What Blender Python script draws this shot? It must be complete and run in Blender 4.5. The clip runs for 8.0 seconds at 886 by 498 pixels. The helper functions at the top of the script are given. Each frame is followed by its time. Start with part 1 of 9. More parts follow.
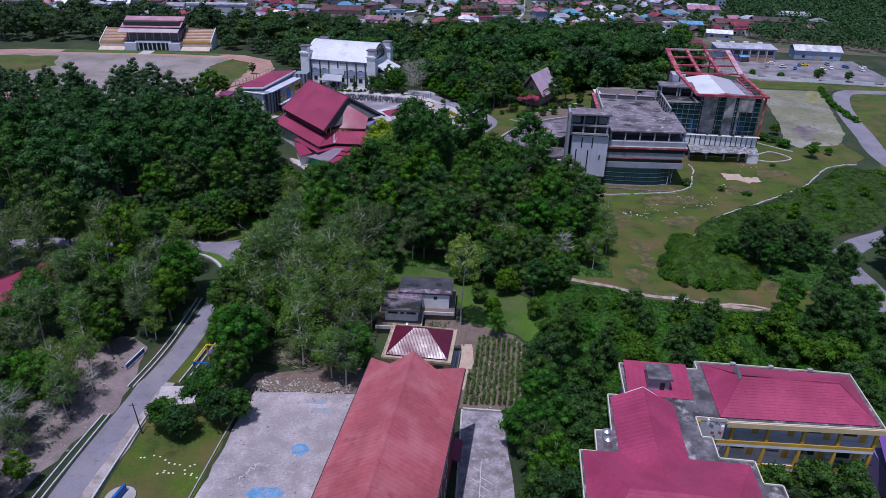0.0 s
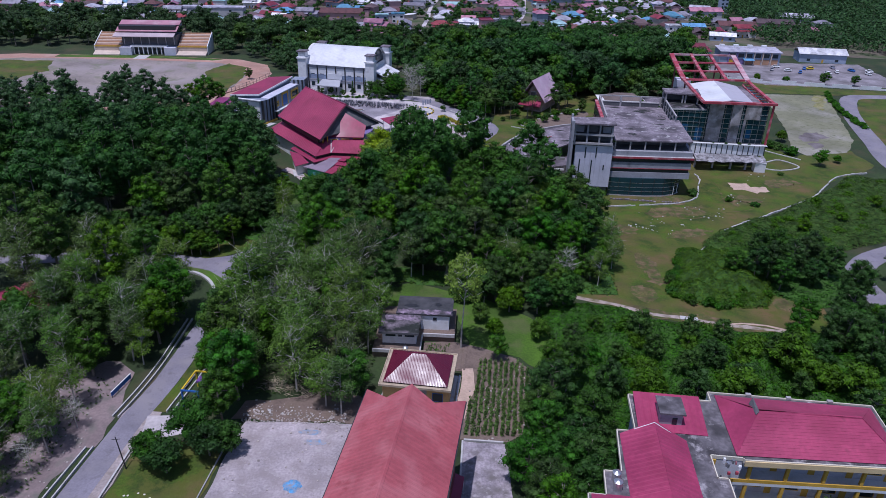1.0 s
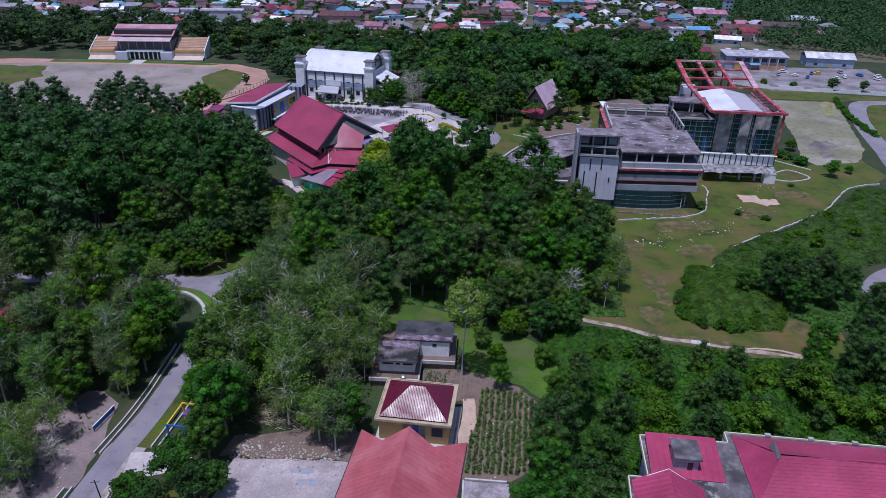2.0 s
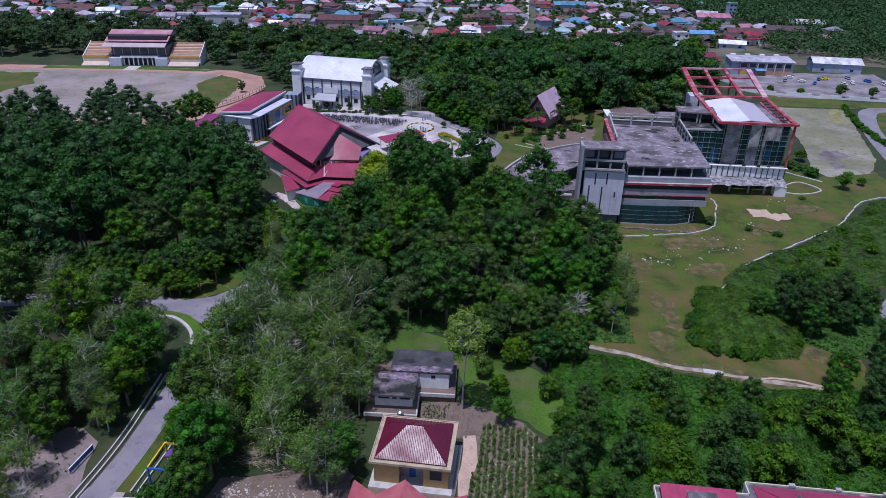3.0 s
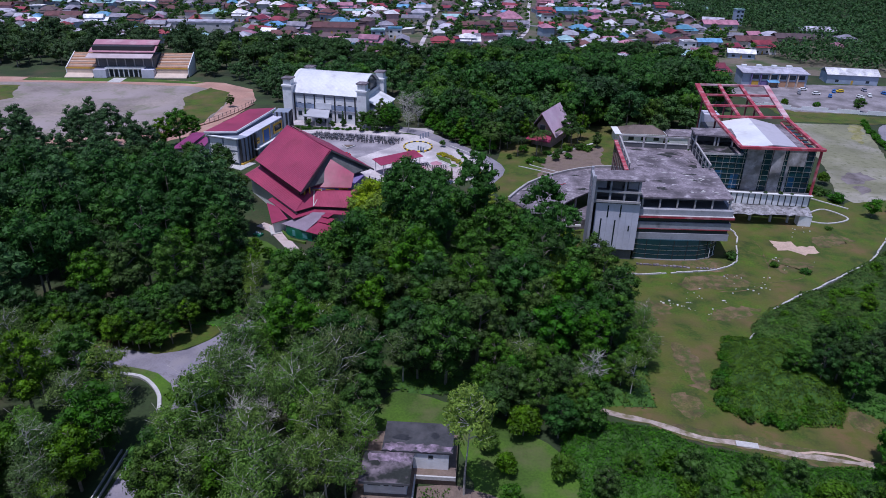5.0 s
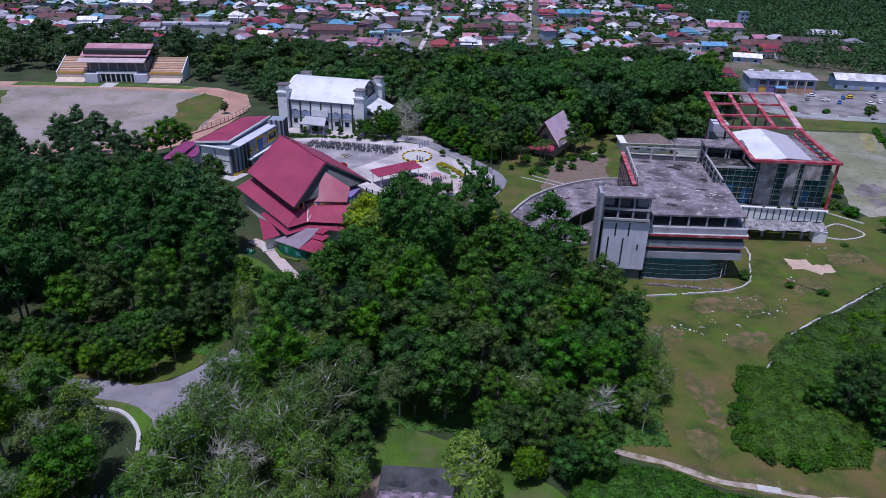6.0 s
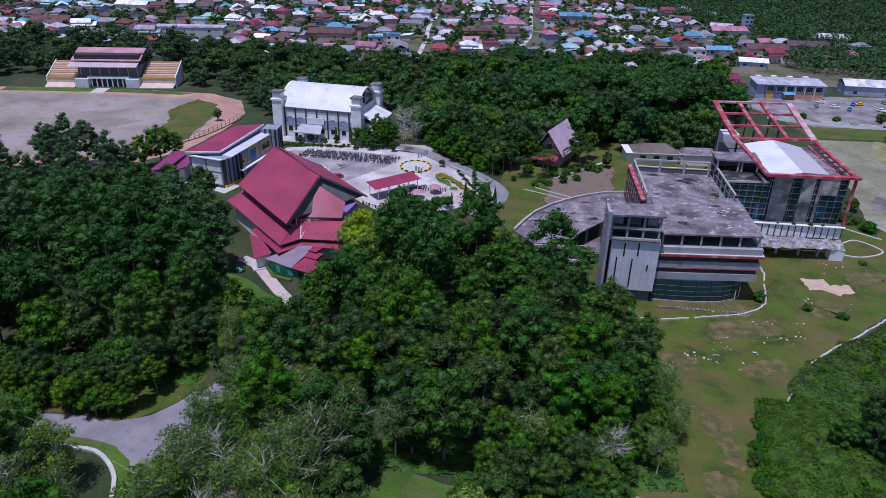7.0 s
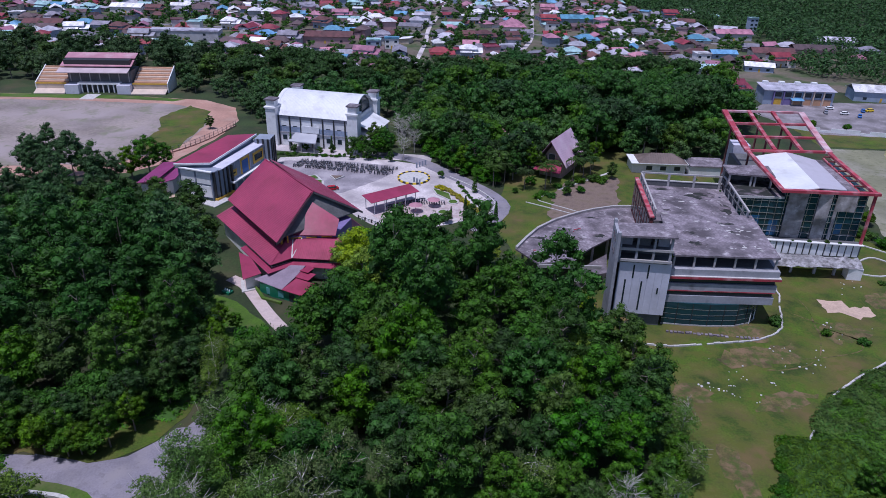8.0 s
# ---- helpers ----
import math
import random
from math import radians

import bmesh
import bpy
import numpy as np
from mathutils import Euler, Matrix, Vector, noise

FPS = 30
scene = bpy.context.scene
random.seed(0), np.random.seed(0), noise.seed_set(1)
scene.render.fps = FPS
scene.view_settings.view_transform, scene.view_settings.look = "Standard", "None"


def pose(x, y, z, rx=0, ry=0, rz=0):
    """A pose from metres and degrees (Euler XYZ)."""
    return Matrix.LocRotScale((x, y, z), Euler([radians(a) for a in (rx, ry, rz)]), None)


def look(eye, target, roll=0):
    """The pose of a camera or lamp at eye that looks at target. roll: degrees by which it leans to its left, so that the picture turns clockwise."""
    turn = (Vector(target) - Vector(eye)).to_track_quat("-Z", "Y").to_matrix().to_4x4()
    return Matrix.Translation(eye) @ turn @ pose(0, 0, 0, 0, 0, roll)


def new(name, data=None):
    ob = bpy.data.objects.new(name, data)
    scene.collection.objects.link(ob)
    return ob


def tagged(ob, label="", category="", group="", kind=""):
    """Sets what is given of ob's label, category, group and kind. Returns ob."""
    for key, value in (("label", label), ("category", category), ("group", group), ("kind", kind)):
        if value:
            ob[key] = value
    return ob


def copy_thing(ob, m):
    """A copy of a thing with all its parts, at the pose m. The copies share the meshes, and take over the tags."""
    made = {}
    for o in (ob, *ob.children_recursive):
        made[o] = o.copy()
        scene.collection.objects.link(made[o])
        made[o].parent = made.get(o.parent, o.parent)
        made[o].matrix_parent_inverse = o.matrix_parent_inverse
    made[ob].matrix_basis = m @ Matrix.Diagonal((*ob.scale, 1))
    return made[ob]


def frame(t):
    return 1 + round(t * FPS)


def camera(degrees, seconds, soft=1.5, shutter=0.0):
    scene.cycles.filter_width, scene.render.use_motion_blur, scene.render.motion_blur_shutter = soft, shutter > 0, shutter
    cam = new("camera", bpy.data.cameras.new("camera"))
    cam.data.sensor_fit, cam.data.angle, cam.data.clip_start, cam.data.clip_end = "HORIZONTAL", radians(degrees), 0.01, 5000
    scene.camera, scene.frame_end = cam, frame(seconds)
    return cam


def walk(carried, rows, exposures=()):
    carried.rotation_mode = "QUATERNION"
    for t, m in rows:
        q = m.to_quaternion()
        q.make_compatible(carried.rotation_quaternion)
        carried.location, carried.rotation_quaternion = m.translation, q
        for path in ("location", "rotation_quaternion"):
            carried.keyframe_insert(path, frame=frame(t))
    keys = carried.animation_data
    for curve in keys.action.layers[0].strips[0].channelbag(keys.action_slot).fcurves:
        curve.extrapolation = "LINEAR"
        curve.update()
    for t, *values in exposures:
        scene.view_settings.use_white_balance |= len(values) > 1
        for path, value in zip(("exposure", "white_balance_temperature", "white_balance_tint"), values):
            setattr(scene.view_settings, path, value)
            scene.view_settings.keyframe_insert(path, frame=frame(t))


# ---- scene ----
cam = camera(65.5, 8.0, soft=0.8)
PATH = [
    (0, (1.484, -1.617, 79.663), (1.46, 0.168, 78.762), 1.4),
    (0.5, (1.496, 1.741, 80.046), (1.471, 3.526, 79.145), 1.3),
    (1, (1.442, 5.25, 80.563), (1.417, 7.035, 79.662), 1.3),
    (1.5, (1.452, 8.991, 81.144), (1.425, 10.776, 80.242), 1.3),
    (3, (1.469, 21.508, 82.672), (1.439, 23.294, 81.772), 1.2),
    (3.5, (1.278, 25.952, 83.128), (1.249, 27.739, 82.229), 1.2),
    (4, (1.162, 30.553, 83.545), (1.133, 32.339, 82.646), 1.2),
    (4.5, (1.092, 35.248, 83.93), (1.064, 37.035, 83.033), 1.2),
    (6, (0.802, 49.762, 84.914), (0.775, 51.549, 84.016), 1.3),
    (6.5, (0.662, 54.669, 85.087), (0.636, 56.456, 84.19), 1.4),
    (7, (0.578, 59.702, 85.275), (0.552, 61.489, 84.378), 1.4),
    (7.5, (0.565, 64.71, 85.481), (0.539, 66.497, 84.583), 1.4),
    (8, (0.634, 69.701, 85.673), (0.608, 71.488, 84.777), 1.4),
]
walk(cam, [(t, look(eye, target, roll)) for t, eye, target, roll in PATH], exposures=[(0, -0.24, 5450, 21), (3, -0.2, 5450, 21), (8, -0.15, 5500, 21)])

# ---- world and sun ----
TO_SUN = Vector((-0.15, -0.22, 0.96)).normalized()
world = bpy.data.worlds.new("sky")
scene.world = world
world.use_nodes = True
wn = world.node_tree
sky = wn.nodes.new("ShaderNodeTexSky")
sky.sky_type = "NISHITA"
sky.sun_disc = False
sky.sun_elevation = math.asin(TO_SUN.z)
sky.sun_rotation = math.atan2(TO_SUN.x, TO_SUN.y)
sky.air_density, sky.dust_density = 1.0, 1.0
wn.nodes["Background"].inputs["Strength"].default_value = 0.088
wn.links.new(sky.outputs["Color"], wn.nodes["Background"].inputs["Color"])
sun_data = bpy.data.lights.new("sun", "SUN")
sun_data.energy, sun_data.angle, sun_data.color = 3.45, radians(0.6), (1.0, 0.95, 0.88)
sun = new("sun", sun_data)
sun.matrix_world = Matrix.Translation((0, 0, 200)) @ (-TO_SUN).to_track_quat("-Z", "Y").to_matrix().to_4x4()

# ---- helpers for shapes ----
rng = random.Random(7)


def thing(name, m, label, category, group="", kind=""):
    ob = new(name)
    ob.matrix_world = m
    ob.empty_display_size = 0.5
    return tagged(ob, label, category, group, kind)


def part(name, bm, material, parent, label=""):
    me = bpy.data.meshes.new(name)
    bm.to_mesh(me)
    bm.free()
    me.materials.append(material)
    ob = new(name, me)
    ob.parent = parent
    return tagged(ob, label)


def alone(name, bm, material, label, category, kind="", group=""):
    me = bpy.data.meshes.new(name)
    bm.to_mesh(me)
    bm.free()
    me.materials.append(material)
    return tagged(new(name, me), label, category, group, kind)


def box(bm, x0, x1, y0, y1, z0, z1):
    v = [bm.verts.new((x, y, z)) for z in (z0, z1) for x, y in ((x0, y0), (x1, y0), (x1, y1), (x0, y1))]
    for f in ((3, 2, 1, 0), (4, 5, 6, 7), (0, 1, 5, 4), (1, 2, 6, 5), (2, 3, 7, 6), (3, 0, 4, 7)):
        bm.faces.new([v[i] for i in f])
    return bm


def boxes(*rows):
    bm = bmesh.new()
    for r in rows:
        box(bm, *r)
    return bm


def solid(bm, pts, z0, z1):
    """An upright solid over a plan outline, given anticlockwise; z1 may be one height or one for each corner."""
    area = sum(a[0] * b[1] - b[0] * a[1] for a, b in zip(pts, pts[1:] + pts[:1]))
    pts = list(pts) if area > 0 else list(pts)[::-1]
    lo = [bm.verts.new((p[0], p[1], z0)) for p in pts]
    hi = [bm.verts.new((p[0], p[1], z1)) for p in pts]
    n = len(pts)
    bm.faces.new(hi)
    bm.faces.new(lo[::-1])
    for i in range(n):
        j = (i + 1) % n
        bm.faces.new((lo[i], lo[j], hi[j], hi[i]))
    return bm


def plate(bm, pts, thick):
    """A flat plate through 3D corners (anticlockwise from above), thick downwards."""
    hi = [bm.verts.new(p) for p in pts]
    lo = [bm.verts.new((p[0], p[1], p[2] - thick)) for p in pts]
    n = len(pts)
    bm.faces.new(hi)
    bm.faces.new(lo[::-1])
    for i in range(n):
        j = (i + 1) % n
        bm.faces.new((lo[i], lo[j], hi[j], hi[i]))
    return bm


def tube(bm, p, q, r0, r1=None, n=6):
    p, q = Vector(p), Vector(q)
    r1 = r0 if r1 is None else r1
    d = (q - p).normalized()
    a = d.orthogonal().normalized()
    b = d.cross(a)
    rings = []
    for c, r in ((p, r0), (q, r1)):
        rings.append([bm.verts.new(c + (a * math.cos(k * math.tau / n) + b * math.sin(k * math.tau / n)) * r) for k in range(n)])
    for k in range(n):
        j = (k + 1) % n
        bm.faces.new((rings[0][k], rings[0][j], rings[1][j], rings[1][k]))
    bm.faces.new(rings[0][::-1])
    bm.faces.new(rings[1])
    return bm


def smooth_line(pts, step=4.0):
    """A Catmull-Rom line through plan points."""
    out = []
    n = len(pts)
    for i in range(n - 1):
        p0, p1, p2, p3 = (Vector(pts[max(0, min(n - 1, k))]) for k in (i - 1, i, i + 1, i + 2))
        m = max(2, int((p2 - p1).length / step))
        for k in range(m):
            t = k / m
            out.append(0.5 * (2 * p1 + (p2 - p0) * t + (2 * p0 - 5 * p1 + 4 * p2 - p3) * t * t + (3 * p1 - p0 - 3 * p2 + p3) * t ** 3))
    out.append(Vector(pts[-1]))
    return out


def band(bm, pts, width, z0, z1, step=4.0, ragged=0.0):
    """A strip or low wall along a plan line."""
    line = smooth_line(pts, step)
    rows = []
    for i, p in enumerate(line):
        d = (line[min(i + 1, len(line) - 1)] - line[max(i - 1, 0)]).normalized()
        s = Vector((-d.y, d.x))
        l = width / 2 + rng.uniform(-ragged, ragged)
        r = width / 2 + rng.uniform(-ragged, ragged)
        rows.append([bm.verts.new((*(p + s * l), z0)), bm.verts.new((*(p + s * l), z1)), bm.verts.new((*(p - s * r), z1)), bm.verts.new((*(p - s * r), z0))])
    for a, b in zip(rows, rows[1:]):
        for i in range(4):
            j = (i + 1) % 4
            bm.faces.new((a[i], a[j], b[j], b[i]))
    bm.faces.new(rows[0][::-1])
    bm.faces.new(rows[-1])
    bmesh.ops.recalc_face_normals(bm, faces=bm.faces[:])
    return bm


def ragged_outline(pts, amp=0.5, step=2.0, seed=0):
    """A plan outline with an uneven edge."""
    r = random.Random(seed)
    out = []
    for a, b in zip(pts, list(pts[1:]) + [pts[0]]):
        a, b = Vector(a), Vector(b)
        n = max(1, int((b - a).length / step))
        for k in range(n):
            p = a.lerp(b, k / n)
            out.append((p.x + r.uniform(-amp, amp), p.y + r.uniform(-amp, amp)))
    return out


def slope(bm, e0, e1, t1, t0, ribs=0.0, steps=0.0, high=0.04, thick=0.12):
    """One face of a roof: eave e0-e1, top t0-t1 (alike for a triangle). ribs: metres between ribs that run up it; steps: metres of each course across it."""
    e0, e1, t0, t1 = (Vector(p) for p in (e0, e1, t0, t1))
    u = (e1 - e0).normalized()
    v = (t0 - e0) - u * (t0 - e0).dot(u)
    v.normalize()
    w = u.cross(v)
    if w.z < 0:
        w = -w
    L, H = (e1 - e0).length, (t0 - e0).dot(v)
    a, b = (t0 - e0).dot(u), (t1 - e0).dot(u)

    def at(x, y, h):
        return bm.verts.new(e0 + u * x + v * y + w * h)

    def top(x):
        if x < a and a > 1e-6:
            return H * max(x, 0) / a
        if x > b and L - b > 1e-6:
            return H * max(L - x, 0) / (L - b)
        return H
    def face(*vs):
        f = bm.faces.new(vs)
        return f
    if steps:
        n = max(1, round(H / steps))
        rows = [(0.0, -0.01)]
        for i in range(n):
            rows += [(H * i / n, high), (H * (i + 1) / n, 0.0)]
        rows = [(at(a * y / H, y, h), at(L + (b - L) * y / H, y, h)) for y, h in rows]
        for (l0, r0), (l1, r1) in zip(rows, rows[1:]):
            face(l0, r0, r1, l1)
    else:
        xs = {0.0, L, max(0.0, a), min(L, b)}
        rib = ribs or L
        n = max(1, round(L / rib))
        marks = []
        for i in range(n + 1):
            c = L * i / n
            if ribs:
                for d, h in ((-0.3, 0), (-0.16, high), (0.16, high), (0.3, 0)):
                    x = c + d * rib
                    if 0 <= x <= L:
                        marks.append((x, h))
        marks += [(x, 0.0) for x in xs]
        marks.sort()
        cols = []
        for x, h in marks:
            if not cols or x - cols[-1][2] > 1e-4:
                lo = at(x, 0, h)
                cols.append((lo, at(x, top(x), h) if top(x) > 1e-4 else lo, x))
        for (l0, h0, x0), (l1, h1, x1) in zip(cols, cols[1:]):
            q = [l0, l1] + ([h1] if h1 is not l1 else []) + ([h0] if h0 is not l0 else [])
            if len(q) > 2:
                face(*q)
        if a < -0.01:
            face(at(0, 0, 0), at(0, H, 0), at(a, H, 0))
        if b > L + 0.01:
            face(at(L, 0, 0), at(b, H, 0), at(L, H, 0))
    corners = [e0, e1, t1, t0] if (t1 - t0).length > 1e-3 else [e0, e1, t0]
    lo = [bm.verts.new(c - w * thick) for c in corners]
    hi = [bm.verts.new(c - w * 0.015) for c in corners]
    face(*lo[::-1])
    for i in range(len(corners)):
        j = (i + 1) % len(corners)
        face(lo[i], lo[j], hi[j], hi[i])
    return bm


def hip(x0, x1, y0, y1, z0, z1, inset=None, along="x", **kw):
    """The four faces of a hipped roof as four meshes (bmesh): front, right, back, left."""
    if along == "x":
        d = (y1 - y0) / 2 if inset is None else inset
        m = (y0 + y1) / 2
        a, b = (x0 + d, m, z1), (x1 - d, m, z1)
        c = [(x0, y0, z0), (x1, y0, z0), (x1, y1, z0), (x0, y1, z0)]
        faces = [(c[0], c[1], b, a), (c[1], c[2], b, b), (c[2], c[3], a, b), (c[3], c[0], a, a)]
    else:
        d = (x1 - x0) / 2 if inset is None else inset
        m = (x0 + x1) / 2
        a, b = (m, y0 + d, z1), (m, y1 - d, z1)
        c = [(x0, y0, z0), (x1, y0, z0), (x1, y1, z0), (x0, y1, z0)]
        faces = [(c[0], c[1], a, a), (c[1], c[2], b, a), (c[2], c[3], b, b), (c[3], c[0], a, b)]
    return [slope(bmesh.new(), *f, **kw) for f in faces]


def merge(*bms):
    out = bmesh.new()
    for b in bms:
        me = bpy.data.meshes.new("t")
        b.to_mesh(me)
        b.free()
        out.from_mesh(me)
        bpy.data.meshes.remove(me)
    return out


def inside(p, poly):
    x, y = p
    c = False
    for (x0, y0), (x1, y1) in zip(poly, list(poly[1:]) + [poly[0]]):
        if (y0 > y) != (y1 > y) and x < (x1 - x0) * (y - y0) / (y1 - y0) + x0:
            c = not c
    return c


# ---- materials ----
def surface(name, col, rough=0.8, metal=0.0, var=0.18, scale=0.25, fine=6.0, bump=0.15, stain=None, amount=0.35, stain_scale=0.6, shade=0.0, second=None, second_amount=0.3, second_scale=0.4, wave=0.0, wave_dir="X", sheen=0.0, through_leaf=0.0):
    """A procedural surface: colour varied at two scales, stains with an edge of their own, fine relief. shade: difference from object to object."""
    m = bpy.data.materials.new(name)
    m.use_nodes = True
    nt = m.node_tree
    N, Lk = nt.nodes, nt.links
    b = N["Principled BSDF"]
    b.inputs["Roughness"].default_value, b.inputs["Metallic"].default_value = rough, metal
    co = N.new("ShaderNodeTexCoord")

    def noise_at(s, detail=4.0):
        n = N.new("ShaderNodeTexNoise")
        n.inputs["Scale"].default_value, n.inputs["Detail"].default_value = s, detail
        Lk.new(co.outputs["Object"], n.inputs["Vector"])
        return n
    big, small = noise_at(scale, 5.0), noise_at(fine, 3.0)

    def mix(kind, fac, a, c):
        n = N.new("ShaderNodeMix")
        n.data_type, n.blend_type = "RGBA", kind
        for sock, v in ((n.inputs[0], fac), (n.inputs[6], a), (n.inputs[7], c)):
            if isinstance(v, bpy.types.NodeSocket):
                Lk.new(v, sock)
            else:
                sock.default_value = v
        return n.outputs[2]

    def ramp(src, lo, hi, x0=0.3, x1=0.7):
        r = N.new("ShaderNodeMapRange")
        r.inputs["From Min"].default_value, r.inputs["From Max"].default_value = x0, x1
        r.inputs["To Min"].default_value, r.inputs["To Max"].default_value = lo, hi
        Lk.new(src, r.inputs["Value"])
        return r.outputs[0]
    rgb = (*col, 1.0)
    dark = (*[c * (1 - var) for c in col], 1.0)
    lite = (*[min(1.0, c * (1 + var)) for c in col], 1.0)
    c = mix("MIX", ramp(big.outputs["Fac"], 0.0, 1.0), dark, lite)
    c = mix("MULTIPLY", 0.6 * min(1.0, var * 2.5), c, mix("MIX", ramp(small.outputs["Fac"], 0.0, 1.0), (0.55, 0.55, 0.55, 1), (1.25, 1.25, 1.25, 1)))
    if stain:
        sn = noise_at(stain_scale, 6.0)
        c = mix("MIX", ramp(sn.outputs["Fac"], 0.0, 1.0, 1 - amount - 0.12, 1 - amount + 0.12), c, (*stain, 1.0))
    if second:
        sn = noise_at(second_scale, 8.0)
        sn.inputs["Roughness"].default_value = 0.65
        c = mix("MIX", ramp(sn.outputs["Fac"], 0.0, 0.85, 1 - second_amount - 0.06, 1 - second_amount + 0.06), c, (*second, 1.0))
    if shade:
        info = N.new("ShaderNodeObjectInfo")
        hs = N.new("ShaderNodeHueSaturation")
        Lk.new(ramp(info.outputs["Random"], 1 - shade, 1 + shade, 0.0, 1.0), hs.inputs["Value"])
        Lk.new(ramp(info.outputs["Random"], 0.5 - shade * 0.05, 0.5 + shade * 0.05, 0.0, 1.0), hs.inputs["Hue"])
        Lk.new(c, hs.inputs["Color"])
        c = hs.outputs["Color"]
    Lk.new(c, b.inputs["Base Color"])
    height = small.outputs["Fac"]
    if wave:
        w = N.new("ShaderNodeTexWave")
        w.bands_direction = wave_dir
        w.inputs["Scale"].default_value = wave
        Lk.new(co.outputs["Object"], w.inputs["Vector"])
        height = w.outputs["Fac"]
    if bump:
        bp = N.new("ShaderNodeBump")
        bp.inputs["Strength"].default_value, bp.inputs["Distance"].default_value = bump, 0.1
        Lk.new(height, bp.inputs["Height"])
        Lk.new(bp.outputs["Normal"], b.inputs["Normal"])
    Lk.new(ramp(big.outputs["Fac"], max(0.05, rough - 0.12), min(1.0, rough + 0.12)), b.inputs["Roughness"])
    return m


def leafy(name, col, var=0.35, shade=0.25, light=0.35, yellow=0.0):
    """Foliage: each leaf clump a little different, each tree too, with clump light and shade put into the colour; light
    passes through.
    """
    m = bpy.data.materials.new(name)
    m.use_nodes = True
    nt = m.node_tree
    N, Lk = nt.nodes, nt.links
    b = N["Principled BSDF"]
    geo, info = N.new("ShaderNodeNewGeometry"), N.new("ShaderNodeObjectInfo")
    r = N.new("ShaderNodeValToRGB")
    r.color_ramp.elements[0].color = (*[c * (1 - var) for c in col], 1)
    r.color_ramp.elements[1].color = (min(1, col[0] * (1 + var * (1.3 + yellow))), min(1, col[1] * (1 + var * 1.1)), col[2] * (1 + var * 0.4), 1)
    Lk.new(geo.outputs["Random Per Island"], r.inputs["Fac"])
    hs = N.new("ShaderNodeHueSaturation")
    for sock, lo, hi in (("Value", 1 - shade, 1 + shade), ("Hue", 0.485, 0.515), ("Saturation", 0.85, 1.1)):
        k = N.new("ShaderNodeMapRange")
        k.inputs["To Min"].default_value, k.inputs["To Max"].default_value = lo, hi
        if sock == "Hue":
            mul = N.new("ShaderNodeMath")
            mul.operation = "FRACT"
            m7 = N.new("ShaderNodeMath")
            m7.operation = "MULTIPLY"
            m7.inputs[1].default_value = 7.31
            Lk.new(info.outputs["Random"], m7.inputs[0])
            Lk.new(m7.outputs[0], mul.inputs[0])
            Lk.new(mul.outputs[0], k.inputs["Value"])
        else:
            Lk.new(info.outputs["Random"], k.inputs["Value"])
        Lk.new(k.outputs[0], hs.inputs[sock])
    # Noise multiplies the colour to imitate lit and shaded clumps.
    co, nz, nm = N.new("ShaderNodeTexCoord"), N.new("ShaderNodeTexNoise"), N.new("ShaderNodeMapRange")
    nz.inputs["Scale"].default_value, nz.inputs["Detail"].default_value = 0.5, 3.0
    nm.inputs["From Min"].default_value, nm.inputs["From Max"].default_value = 0.3, 0.7
    nm.inputs["To Min"].default_value, nm.inputs["To Max"].default_value = 0.5, 1.55
    Lk.new(co.outputs["Object"], nz.inputs["Vector"])
    Lk.new(nz.outputs["Fac"], nm.inputs["Value"])
    clump_light = N.new("ShaderNodeMix")
    clump_light.data_type, clump_light.blend_type = "RGBA", "MULTIPLY"
    clump_light.inputs[0].default_value = 1.0
    Lk.new(r.outputs["Color"], clump_light.inputs[6])
    Lk.new(nm.outputs[0], clump_light.inputs[7])
    Lk.new(clump_light.outputs[2], hs.inputs["Color"])
    Lk.new(hs.outputs["Color"], b.inputs["Base Color"])
    b.inputs["Roughness"].default_value = 0.6
    b.inputs["Specular IOR Level"].default_value = 0.25
    if light:
        tr = N.new("ShaderNodeBsdfTranslucent")
        Lk.new(hs.outputs["Color"], tr.inputs["Color"])
        mx = N.new("ShaderNodeMixShader")
        mx.inputs[0].default_value = light
        Lk.new(b.outputs[0], mx.inputs[1])
        Lk.new(tr.outputs[0], mx.inputs[2])
        Lk.new(mx.outputs[0], N["Material Output"].inputs["Surface"])
    return m


def glassy(name, col=(0.02, 0.035, 0.045), rough=0.12):
    m = bpy.data.materials.new(name)
    m.use_nodes = True
    b = m.node_tree.nodes["Principled BSDF"]
    b.inputs["Base Color"].default_value = (*col, 1)
    b.inputs["Roughness"].default_value = rough
    return m


asphalt = surface("asphalt", (0.235, 0.215, 0.26), 0.9, var=0.2, scale=0.12, fine=3.0, stain=(0.27, 0.245, 0.27), amount=0.42, stain_scale=0.2, second=(0.165, 0.15, 0.17), second_amount=0.38, second_scale=0.5)
pale_lot = surface("pale_gravel", (0.41, 0.355, 0.375), 0.95, var=0.35, scale=0.12, fine=2.5, stain=(0.29, 0.245, 0.25), amount=0.44, stain_scale=0.35, bump=0.5, second=(0.46, 0.41, 0.42), second_amount=0.4, second_scale=0.7)
earth_rough = surface("rough_shoulder", (0.44, 0.37, 0.365), 0.95, var=0.3, scale=0.2, fine=2.5, stain=(0.2, 0.165, 0.14), amount=0.42, stain_scale=0.4, bump=0.4)
paving = surface("paving", (0.58, 0.52, 0.535), 0.9, var=0.25, scale=0.08, fine=1.5, stain=(0.33, 0.295, 0.315), amount=0.42, stain_scale=0.1, second=(0.62, 0.56, 0.56), second_amount=0.36, second_scale=0.15)
